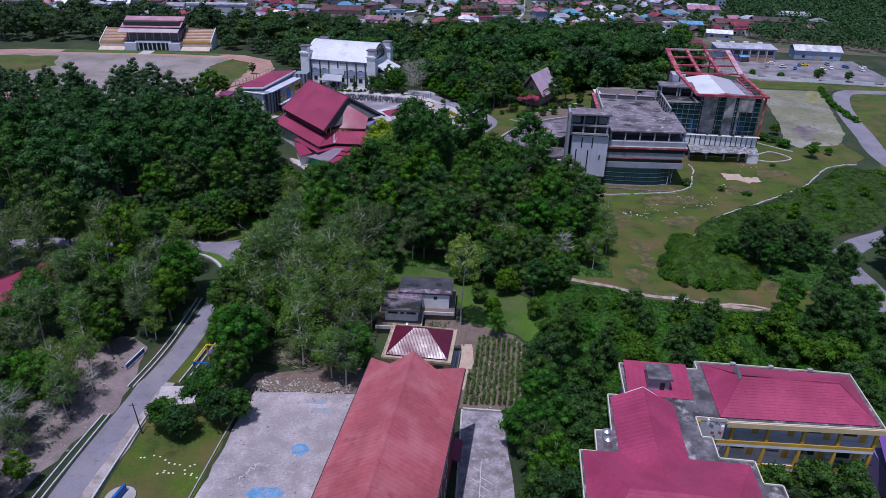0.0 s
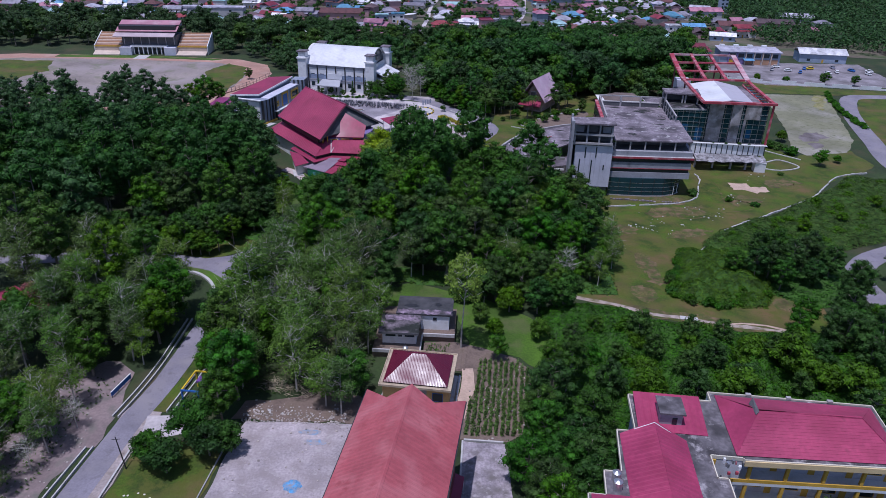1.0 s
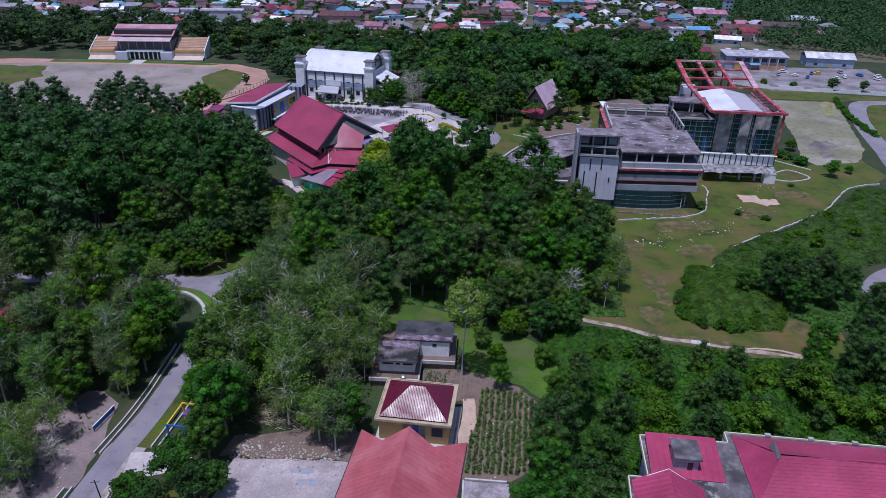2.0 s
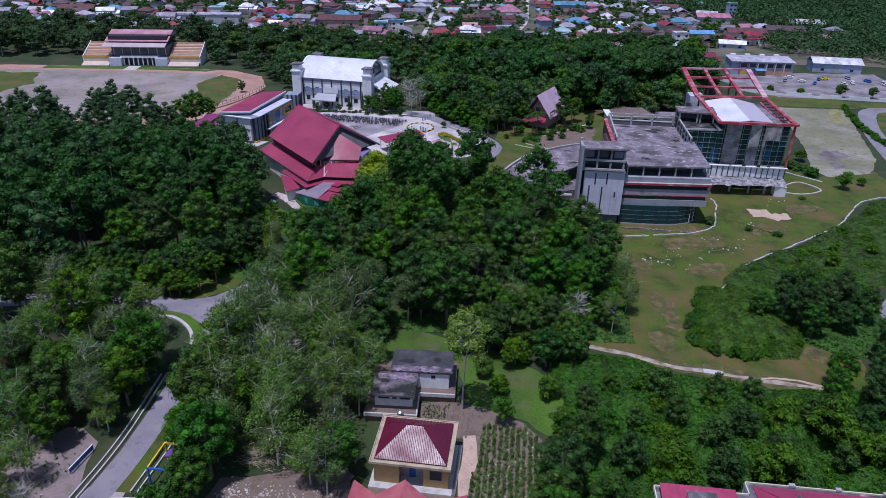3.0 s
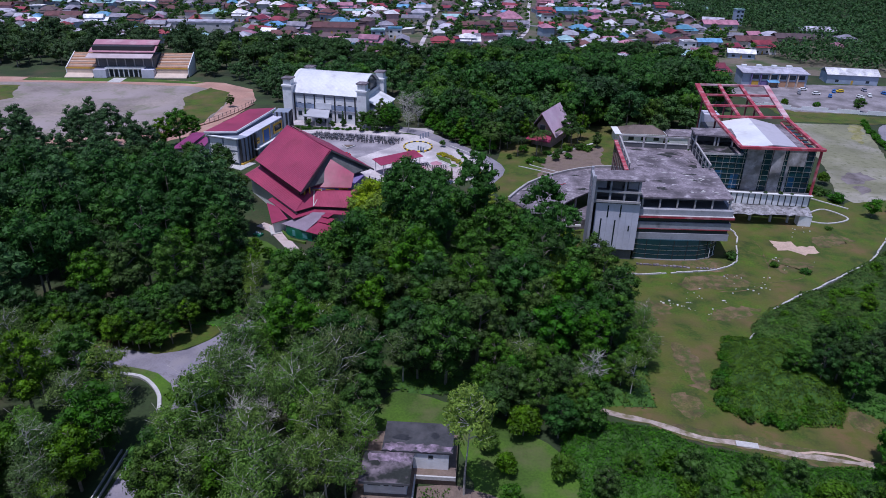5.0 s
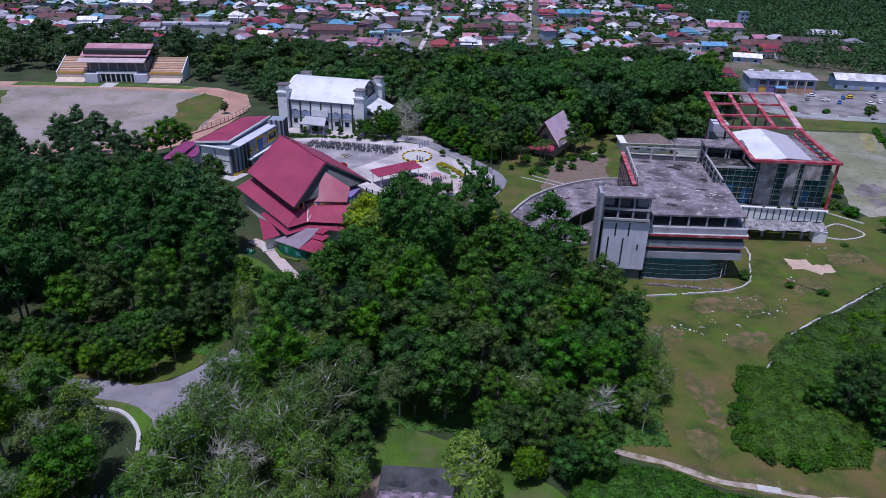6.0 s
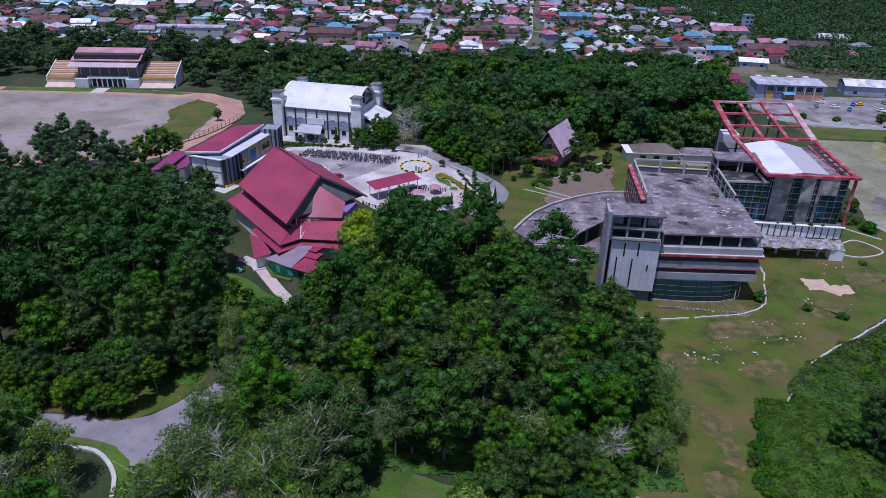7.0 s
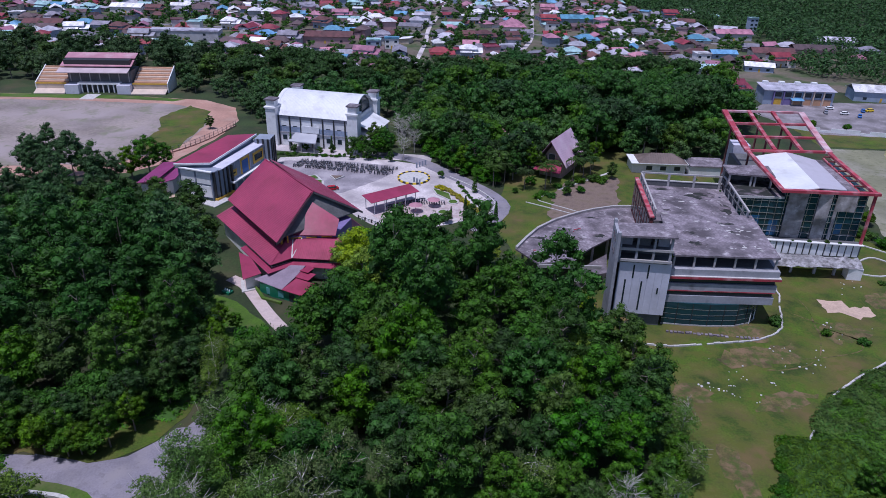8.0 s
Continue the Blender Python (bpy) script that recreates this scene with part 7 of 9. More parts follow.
leaf_pale = leafy("grey_green_leaves", (0.102, 0.185, 0.038), var=0.38, shade=0.22, light=0.3)
# Bluer green puts the haze of distance into the leaf colour.
leaf_hazy = leafy("hazy_green_leaves", (0.056, 0.128, 0.034), shade=0.25, light=0.3)
leaf_flower = leafy("yellow_flowers", (0.42, 0.40, 0.02), shade=0.1, light=0.3)
leaf_yellow = leafy("yellow_green_leaves", (0.18, 0.30, 0.03), shade=0.15, light=0.3, yellow=0.4)
leaf_creeper = leafy("creeper_leaves", (0.040, 0.124, 0.005), shade=0.15, light=0.3)
leaf_slope = leafy("slope_creeper_leaves", (0.056, 0.136, 0.006), var=0.28, shade=0.1, light=0.35)
leaf_crop = leafy("crop_leaves", (0.085, 0.165, 0.022), var=0.35, shade=0.1, light=0.35)
leaf_back = leafy("shaded_back_leaves", (0.027, 0.088, 0.014), var=0.4, shade=0.3, light=0.25)
leaf_palm = leafy("palm_leaves", (0.045, 0.095, 0.018), shade=0.25)


def weeds_on(x, y, z, s):
    return plant("bush", x, y, s, z=z)


def quads(name, centres, normals, size, material, npr, aspect=0.5, cores=()):
    """Many small leaf sprays as one mesh, one pointed blade each, over rough dark cores that fill the clumps."""
    n = len(centres)
    nrm = normals / np.maximum(1e-6, np.linalg.norm(normals, axis=1, keepdims=True))
    h = npr.normal(size=(n, 3))
    a = np.cross(nrm, h)
    a /= np.maximum(1e-6, np.linalg.norm(a, axis=1, keepdims=True))
    b = np.cross(nrm, a)
    s = (size * npr.uniform(0.6, 1.4, n))[:, None]
    p = np.stack([centres - a * s + b * s * aspect, centres - a * s * 0.8 - b * s * aspect, centres + a * s * 1.1 - nrm * s * 0.2], 1).reshape(-1, 3)
    vs, fs = [p], [np.arange(n * 3).reshape(n, 3)]
    base = n * 3
    for c, r in cores:
        bm = bmesh.new()
        bmesh.ops.create_icosphere(bm, subdivisions=1, radius=r)
        co = np.array([v.co[:] for v in bm.verts])
        f = np.array([[v.index for v in q.verts] for q in bm.faces])
        bm.free()
        co = co * npr.uniform(0.7, 1.05, (len(co), 1)) * np.array([1, 1, 0.8]) + np.array(c)
        vs.append(co)
        fs.append(f + base)
        base += len(co)
    me = bpy.data.meshes.new(name)
    me.from_pydata(np.concatenate(vs).tolist(), [], np.concatenate(fs).tolist())
    me.materials.append(material)
    return me


def limbs(name, height, spread, clumps, r0, material, bare=0, seed=0, start=0.3):
    """A tapered trunk with a slight bend and a limb to each clump."""
    r = random.Random(seed)
    bm = bmesh.new()
    full, r0 = r0 > 0, abs(r0)
    pts = [Vector((0, 0, -0.3))]
    lean = Vector((r.uniform(-0.06, 0.06), r.uniform(-0.06, 0.06), 0)) * height
    for k in range(1, 5):
        t = k / 4
        pts.append(Vector((0, 0, height * 0.82 * t)) + lean * t * t + Vector((r.uniform(-1, 1), r.uniform(-1, 1), 0)) * 0.12)
    for k in range(4):
        tube(bm, pts[k], pts[k + 1], r0 * (1 - 0.22 * k), r0 * (1 - 0.22 * (k + 1)), n=6)
    for c in (clumps[:22] if full else clumps[:3]):
        c = Vector(c)
        t = max(start, min(0.95, (c.z - 0.35 * math.hypot(c.x, c.y)) / (height * 0.82)))
        q = t * 4
        i = min(3, int(q))
        o = pts[i].lerp(pts[i + 1], q - i)
        m = o.lerp(c, 0.55) + Vector((0, 0, 0.08 * height * r.uniform(0, 0.6)))
        tube(bm, o, m, r0 * 0.36, r0 * 0.24, n=3)
        tube(bm, m, c, r0 * 0.24, r0 * 0.1, n=3)
        for _ in range(bare):
            e = c + Vector((r.uniform(-1, 1), r.uniform(-1, 1), r.uniform(-0.1, 1.1))) * r.uniform(0.8, 2.2)
            tube(bm, m.lerp(c, r.random()), e, max(0.028, r0 * 0.14), max(0.016, r0 * 0.06), n=3)
    me = bpy.data.meshes.new(name)
    bm.to_mesh(me)
    bm.free()
    me.materials.append(material)
    return me


def crown(seed, height, radius, low, n_clump, n_leaf, leaf, size, flat=1.0, clump=0.36, gaps=0.0, core=0.79):
    """Clumps on an uneven dome, and leaf sprays over the clumps."""
    npr = np.random.RandomState(seed)
    cs, rs = [], []
    tries = 0
    while len(cs) < n_clump and tries < 4000:
        tries += 1
        d = npr.normal(size=3)
        d /= np.linalg.norm(d)
        q = npr.uniform(0.35, 1.0) ** 0.6
        mid = (height + low) / 2
        c = np.array([d[0] * radius * q * 0.8, d[1] * radius * q * 0.8, mid + d[2] * (height - low) / 2 * q * 0.78])
        c[:2] *= 1.0 - 0.25 * max(0.0, d[2])
        rr = radius * clump * npr.uniform(0.65, 1.25)
        if all(np.linalg.norm(c - k) > 0.62 * (rr + s) * 0.8 for k, s in zip(cs, rs)):
            cs.append(c)
            rs.append(rr)
    cs, rs = np.array(cs), np.array(rs)
    w = rs ** 2
    pick = npr.choice(len(cs), n_leaf, p=w / w.sum())
    d = npr.normal(size=(n_leaf, 3))
    d[:, 2] = np.abs(d[:, 2]) * 0.9 - 0.35 + npr.normal(size=n_leaf) * 0.15
    d /= np.linalg.norm(d, axis=1, keepdims=True)
    rad = rs[pick] * (0.7 + 0.5 * npr.rand(n_leaf) ** 1.6)
    p = cs[pick] + d * rad[:, None] * np.array([1, 1, 0.8 * flat])
    if gaps:
        keep = npr.rand(n_leaf) > gaps
        p, d = p[keep], d[keep]
    nrm = d * 1.0 + np.array([0, 0, 0.35]) + npr.normal(size=p.shape) * 0.4
    cores = [(c, r_ * core) for c, r_ in zip(cs, rs)] if core else ()
    return quads("crown", p, nrm, size, leaf, npr, cores=cores), [tuple(c) for c in cs]


KINDS = {}
YELLOW = ((-22.5, 227.5, 0.95), (-18, 227, 0.9), (-25, 221.5, 0.85))


def kind(name, label, category, group, variants):
    KINDS[name] = (label, category, group, variants)


def dense(seed, height, radius, low, leaf, n_leaf, size, n_clump=22, bark_=None, gaps=0.0, clump=0.36, bare=0, r0=0.32, core=0.79):
    me, cs = crown(seed, height, radius, low, n_clump, n_leaf, leaf, size, gaps=gaps, clump=clump, core=core)
    return limbs("trunk", height, radius, cs, r0, bark_ or bark, bare, seed), me


def forms(leaf, n_leaf, size, rows, seed, **kw):
    return [dense(seed + k, h, r_, lo, leaf, n_leaf, size, **kw) for k, (h, r_, lo) in enumerate(rows)]


kind("tall", "tall broad tree with a dense dark-green crown", "tree", "trees of the grove", forms(leaf_dark, 4300, 0.26, ((24, 7.0, 4), (21, 6.4, 3), (26, 6.6, 6), (19, 7.2, 3)), 10, n_clump=62, clump=0.22, r0=0.4))
kind("tallmid", "tall tree with a fresh green crown", "tree", "trees of the grove", forms(leaf_mid, 4000, 0.245, ((22, 6.2, 3), (18, 5.6, 2), (24, 5.8, 4)), 14, n_clump=58, clump=0.22, r0=0.36))
kind("dark", "broad tree with a dense dark-green crown", "tree", "trees of the grove", forms(leaf_dark, 3900, 0.245, ((18, 6.0, 2.5), (16, 5.6, 1.5), (20, 5.6, 3.5)), 20, n_clump=52, clump=0.23))
kind("mid", "broad tree with a fresh green crown", "tree", "trees of the grove", forms(leaf_mid, 3700, 0.23, ((16.5, 5.2, 2.0), (14, 4.8, 1.4), (18, 5.0, 2.5)), 24, n_clump=48, clump=0.23))
kind("tallfar", "tall dark tree at the back of the grove", "tree", "trees of the grove", forms(leaf_hazy, 2000, 0.39, ((24, 6.8, 4), (21, 6.4, 3), (26, 6.4, 6)), 110, n_clump=38, clump=0.27, r0=-0.36) + forms(leaf_mid, 1900, 0.38, ((22, 6.2, 3),), 116, n_clump=36, clump=0.27, r0=-0.36))
kind("talldark", "tall dark tree inside the grove", "tree", "trees of the grove", forms(leaf_dark, 2100, 0.37, ((24, 6.8, 4), (21, 6.4, 3), (26, 6.4, 6)), 130, n_clump=40, clump=0.26, r0=-0.36) + forms(leaf_mid, 2000, 0.36, ((22, 6.2, 3),), 136, n_clump=38, clump=0.26, r0=-0.36))
kind("backmid", "broad green tree at the back of the grove", "tree", "trees of the grove", forms(leaf_dark, 1700, 0.36, ((18, 6.0, 2.5), (16, 5.4, 1.5)), 120, n_clump=32, clump=0.28, r0=-0.32) + forms(leaf_mid, 1600, 0.34, ((16.5, 5.2, 2.0), (15, 5.0, 1.5)), 126, n_clump=32, clump=0.28, r0=-0.3))
kind("pale", "slender tree with sparse grey-green leaves and pale limbs", "tree", "slender trees by the road", forms(leaf_pale, 3900, 0.19, ((16, 4.6, 2.5), (14, 4.0, 2.0), (18, 4.4, 3.5)), 30, n_clump=34, bark_=pale_bark, clump=0.29, bare=4, r0=0.2, core=0.0))
kind("bare", "nearly leafless tree with grey limbs", "tree", "bare trees", forms(leaf_pale, 300, 0.2, ((14, 4.0, 4.0), (11, 3.6, 3.0)), 40, n_clump=26, bark_=pale_bark, clump=0.3, bare=12, r0=0.18, core=0.0))
kind("small", "small bushy green tree", "tree", "small trees", forms(leaf_mid, 1700, 0.24, ((6.5, 2.8, 0.6), (8, 3.2, 1.0), (5, 2.6, 0.4)), 50, n_clump=18, clump=0.36, r0=0.14))
kind("farsoft", "distant green tree, haze put into its leaf colour", "tree", "distant trees", forms(leaf_hazy, 460, 0.62, ((13, 5.4, 1.5), (15, 5.2, 1.0)), 98, n_clump=16, clump=0.36, r0=-0.3))
kind("flower", "low yellow flowering hedge bush", "bush", "yellow flowering bushes", forms(leaf_flower, 420, 0.2, ((1.6, 1.3, 0.0), (1.3, 1.2, 0.0)), 64, n_clump=8, clump=0.42, r0=0.05))
kind("redflower", "broad tree covered in red blossom", "tree", "flowering trees", [dense(66, 13, 4.6, 3.0, leafy("red_blossom", (0.25, 0.065, 0.085), var=0.4, shade=0.1, light=0.3), 1900, 0.25, 26, clump=0.3)])
kind("garden", "small distant garden tree", "tree", "distant trees", forms(leaf_mid, 130, 0.95, ((12, 5.0, 0.0), (10, 4.8, 0.0)), 104, n_clump=5, clump=0.5, r0=-0.3) + forms(leaf_dark, 130, 0.95, ((11, 5.0, 0.0), (9, 4.6, 0.0)), 108, n_clump=5, clump=0.5, r0=-0.3))
kind("low", "low spreading dark-green tree", "tree", "small trees", forms(leaf_dark, 2100, 0.25, ((6.5, 3.3, 1.4), (7.5, 3.6, 1.8)), 55, n_clump=22, clump=0.3, r0=0.16))
kind("bush", "low dense green bush", "bush", "bushes", forms(leaf_creeper, 700, 0.24, ((2.6, 2.2, 0.0), (3.4, 2.0, 0.0), (2.0, 2.4, 0.0)), 60, n_clump=12, clump=0.42, r0=0.08))
kind("lime", "slim tall tree with yellow-green leaves", "tree", "slim young trees", [dense(70, 22.5, 5.2, 9.5, leaf_yellow, 2800, 0.27, 34, pale_bark, 0, 0.22, 2, 0.2, 0.0)])
kind("yellowtop", "broad tree with yellow-green young leaves", "tree", "trees of the grove", forms(leaf_yellow, 3400, 0.32, ((16, 5.6, 2.5), (14, 5.0, 2.0)), 75, n_clump=34, clump=0.28))
kind("far", "distant broad dark-green tree", "tree", "distant trees", forms(leaf_back, 800, 0.46, ((14, 5.6, 1.5), (17, 5.4, 3.0)), 80, n_clump=20, clump=0.36, r0=-0.3) + forms(leaf_mid, 800, 0.46, ((15, 5.6, 1.5), (12, 5.8, 1.5)), 84, n_clump=20, clump=0.36, r0=-0.3))
kind("farmid", "distant fresh green tree", "tree", "distant trees", forms(leaf_hazy, 700, 0.48, ((13, 5.4, 1.5), (10, 4.8, 1.0)), 90, n_clump=18, clump=0.37, r0=-0.3))
kind("rain", "wide flat-topped rain tree", "tree", "rain trees", [dense(95 + k, 15.5, 10.0, 9.5, leaf_back, 3000, 0.46, 44, clump=0.22) for k in range(2)])


def cypress():
    npr = np.random.RandomState(3)
    n = 700
    z = npr.uniform(0.4, 7.5, n)
    rr = 0.85 * (1 - (z / 8.2) ** 1.6) * npr.uniform(0.6, 1.1, n)
    a = npr.uniform(0, math.tau, n)
    p = np.stack([rr * np.cos(a), rr * np.sin(a), z], 1)
    nrm = np.stack([np.cos(a), np.sin(a), 0.4 + 0 * a], 1) + npr.normal(size=p.shape) * 0.3
    bm = tube(bmesh.new(), (0, 0, -0.2), (0, 0, 7.0), 0.14, 0.04)
    me = bpy.data.meshes.new("trunk")
    bm.to_mesh(me)
    bm.free()
    me.materials.append(bark)
    return me, quads("crown", p, nrm, 0.22, leaf_dark, npr)


def palm(seed):
    npr = np.random.RandomState(seed)
    ps, ns = [], []
    h = 7.0 + seed
    for k in range(18):
        a = k * math.tau / 18 * 1.0 + npr.uniform(-0.2, 0.2)
        up = npr.uniform(0.1, 1.0)
        for t in np.linspace(0.08, 1, 16):
            L = 3.6 * t
            z = h + up * L * 0.8 - 0.26 * L * L * (0.5 + 0.4 * up)
            for s in (-1, 1):
                w = 0.42 * math.sin(math.pi * min(1, t * 0.85 + 0.12)) * s
                ps.append((L * math.cos(a) - w * math.sin(a), L * math.sin(a) + w * math.cos(a), z - 0.1))
                ns.append((-0.5 * s * math.sin(a), 0.5 * s * math.cos(a), 1.0))
    bm = bmesh.new()
    for k in range(4):
        tube(bm, (0.1 * k, 0, h * k / 4 - 0.1), (0.1 * (k + 1), 0, h * (k + 1) / 4), 0.24 - 0.03 * k, 0.21 - 0.03 * k)
    me = bpy.data.meshes.new("trunk")
    bm.to_mesh(me)
    bm.free()
    me.materials.append(bark)
    return me, quads("crown", np.array(ps) + np.array([0.4, 0, 0]), np.array(ns), 0.36, leaf_palm, npr)


kind("cypress", "slim columnar cypress beside the campus road", "tree", "cypresses", [cypress()])
kind("palm", "feathery green palm with arching fronds", "palm", "palms", [palm(1), palm(2)])


def plant(name, x, y, size=1.0, r=rng, z=None):
    label, category, group, variants = KINDS[name]
    tr, cr = r.choice(variants)
    top = thing({"palm": "palm", "bush": "bush", "flower": "bush"}.get(name, "tree"), pose(x, y, ground_height(x, y) if z is None else z, 0, 0, r.uniform(0, 360)) @ Matrix.Diagonal((size, size, size * r.uniform(0.9, 1.1), 1)), label, category, group)
    for nm, me in (("trunk", tr), ("crown", cr)):
        ob = new(nm, me)
        ob.parent = top
    return top


def joined(name, label, spots, seed=0):
    """Many trees of a wood that cannot be counted, as one mesh."""
    r = random.Random(seed)
    vs, fs, mi, mats = [], [], [], []
    base = 0
    for kname, x, y, size in spots:
        tr, cr = r.choice(KINDS[kname][3])
        m = np.array(pose(x, y, ground_height(x, y), 0, 0, r.uniform(0, 360)) @ Matrix.Diagonal((size, size, size * r.uniform(0.9, 1.1), 1)))
        for me in ((cr,) if kname == "garden" else (tr, cr)):
            n = len(me.vertices)
            co = np.empty(n * 3)
            me.vertices.foreach_get("co", co)
            co = co.reshape(-1, 3) @ m[:3, :3].T + m[:3, 3]
            if me.materials[0] not in mats:
                mats.append(me.materials[0])
            k = mats.index(me.materials[0])
            vs.append(co)
            for p in me.polygons:
                fs.append([base + v for v in p.vertices])
            mi += [k] * len(me.polygons)
            base += n
    me = bpy.data.meshes.new(name)
    me.from_pydata(np.concatenate(vs).tolist(), [], fs)
    for m in mats:
        me.materials.append(m)
    me.polygons.foreach_set("material_index", mi)
    return tagged(new(name, me), label, "woods", kind="stuff")


def grove(poly, mix, gap, size=(0.8, 1.15), keep=lambda x, y: True, seed=1, chance=0.94, wood=None, near=lambda x, y: True):
    """Trees over a plan outline on a jittered grid; where near() says no, or wood names it, they are joined."""
    r = random.Random(seed)
    x0, x1 = min(p[0] for p in poly), max(p[0] for p in poly)
    y0, y1 = min(p[1] for p in poly), max(p[1] for p in poly)
    names = [n for n, w in mix for _ in range(w)]
    y, odd = y0, 0
    rest = []
    while y < y1:
        x = x0 + (gap / 2 if odd else 0)
        while x < x1:
            p = (x + r.uniform(-0.33, 0.33) * gap, y + r.uniform(-0.33, 0.33) * gap)
            if inside(p, poly) and r.random() < chance and keep(*p):
                if wood and not near(*p):
                    rest.append((r.choice(wood[2] if len(wood) > 2 else names), p[0], p[1], r.uniform(*size)))
                else:
                    plant(r.choice(names), p[0], p[1], r.uniform(*size), r)
            x += gap
        y += gap * 0.87
        odd = 1 - odd
    if rest:
        joined(wood[0], wood[1], rest, seed)


def never(x, y):
    return False


# grove west of the junction
WEST = [(-138, 168), (-100, 163), (-66, 163), (-55, 168), (-51, 180), (-54, 196), (-57, 210), (-65, 224), (-80, 232), (-105, 236), (-142, 234)]
grove(WEST, (("tall", 5), ("tallmid", 3)), 9.4, (0.82, 1.12), seed=2, wood=("west_woods", "back of the dense green grove beside the sports field", ("talldark", "talldark", "tallfar")), near=lambda x, y: x > -84 and y < 190)
grove([(-190, 232), (-106, 236), (-101, 258), (-106, 278), (-125, 286), (-190, 284)], (("tallfar", 1),), 10.0, (0.62, 0.86), seed=27, wood=("field_woods", "tall dark trees along the near edge of the sports field"), near=never)
grove([(-106, 238), (-64, 226), (-60, 238), (-70, 250), (-82, 261), (-97, 263), (-112, 252)], (("dark", 2), ("mid", 1)), 8.5, (0.75, 0.95), seed=18, wood=("office_woods", "green trees between the grove and the office", ("backmid",)), near=never)
grove([(-66, 162), (-56, 163.5), (-50, 168), (-47, 176), (-50, 182), (-58, 172)], (("small", 1), ("mid", 1)), 5.5, (0.5, 0.8), seed=3)
joined("edge_woods", "leafy trees along the edge of the western grove", [(k, x, y, s) for x, y, s, k in ((-108, 160.5, 0.6, "mid"), (-101, 161, 0.7, "dark"), (-94, 160, 0.65, "mid"), (-88, 161, 0.7, "dark"), (-82, 161, 0.6, "mid"), (-76, 162, 0.7, "dark"), (-71, 162, 0.6, "mid"), (-66, 163, 0.65, "dark"), (-61, 164.5, 0.6, "mid"), (-56.5, 167, 0.7, "dark"),
                   (-52, 172, 0.65, "mid"), (-49.5, 178, 0.7, "dark"), (-50, 185, 0.7, "mid"), (-52, 191, 0.75, "dark"), (-54, 198, 0.7, "mid"), (-46, 172, 0.4, "mid"), (-57, 205, 0.75, "dark"))], 31)
grove([(-112, 160.5), (-66, 161), (-55, 166), (-49, 174), (-48, 186), (-54, 190), (-58, 176), (-70, 169), (-112, 168)], (("small", 3), ("bush", 1)), 4.2, (0.9, 1.4), seed=29, wood=("edge_scrub", "dense scrub filling the edge of the western grove"), near=never)
joined("junction_woods", "low leafy trees overhanging the junction", [(k, x, y, s) for x, y, s, k in ((-92, 160, 0.55, "mid"), (-86, 159.4, 0.6, "dark"), (-80, 159.6, 0.6, "mid"), (-74.5, 159.8, 0.6, "dark"), (-70, 159.4, 0.52, "mid"), (-65.5, 158.8, 0.55, "dark"), (-61.5, 157.8, 0.5, "mid"), (-57.5, 159.8, 0.5, "dark"), (-55, 164, 0.55, "mid"), (-68, 157.8, 1.0, "small"), (-76, 158, 1.0, "small"), (-63.5, 157.2, 0.9, "low"), (-83, 158, 1.0, "small"), (-59.5, 158, 0.9, "low"), (-49.5, 189, 0.7, "mid"), (-45, 178.5, 0.75, "pale"), (-47, 186, 0.7, "mid"), (-49, 195, 0.5, "mid"), (-44.5, 173, 0.6, "pale"))], 61)
joined("front_woods", "leafy trees along the front of the central grove", [(k, x, y, s) for x, y, s, k in ((9.5, 148, 0.75, "mid"), (19.5, 149, 0.7, "mid"), (27.5, 149.5, 0.65, "mid"), (7.5, 144.5, 0.6, "mid"), (14, 146.5, 0.6, "dark"), (33, 151, 0.6, "mid"), (39.5, 159, 0.62, "mid"), (24, 146, 0.55, "pale"))], 62)
plant("bare", 28, 146.5, 0.85)
for x, y in ((-29.5, 158), (-34.5, 157)):
    plant("bare", x, y, 0.9)
# central grove
CENTRE = [(-41, 170), (-37, 180), (-31, 187), (-26, 197), (-22, 209), (-17, 222), (-6, 228), (8, 226), (16, 220), (24, 208), (30, 196), (34, 180), (37, 166), (34, 156), (20, 152), (6, 151), (-14, 142), (-30, 142), (-40, 150), (-42, 160)]
grove(CENTRE, (("dark", 4), ("mid", 3), ("tall", 1)), 8.0, (0.85, 1.15), seed=4, wood=("central_woods", "back of the dense green central grove", ("talldark", "backmid", "backmid")), near=lambda x, y: y < 184)
grove([(24, 140), (36, 143), (42, 152), (43, 166), (39, 180), (35, 190), (34, 170), (36, 156), (26, 148)], (("small", 2), ("mid", 1)), 5.2, (0.7, 1.1), seed=15)
grove([(8, 140), (20, 134), (28, 134), (30, 146), (12, 150)], (("mid", 2), ("dark", 1)), 6.5, (0.6, 0.85), seed=16)
for x, y, s in ((-22, 219, 1.0), (-20, 211, 0.95), (-25, 196, 0.75), (29, 198, 0.75), (26, 182, 0.9), (-3, 230, 0.7), (10, 229, 0.7)):
    plant("yellowtop", x, y, s)
for x, y, s in ((-38, 146, 0.9), (-33, 150, 1.0), (-27, 147, 1.05), (-21, 150, 1.0), (-36, 155, 0.95), (-30, 141, 1.0), (-15, 147, 0.95), (-24, 155, 0.95), (-8, 149, 0.85), (36, 147, 0.7), (41, 156, 0.75), (42, 165, 0.7), (14, 148, 0.85)):
    plant("pale", x, y, s)
# slender trees round the road and the lot
grove([(-42, 112), (-43, 128), (-41, 148), (-30, 146), (-16, 142), (-14, 134), (-15, 122), (-15, 108), (-26, 104), (-36, 105)], (("pale", 5), ("mid", 1), ("bare", 1)), 5.8, (0.88, 1.15), seed=5)
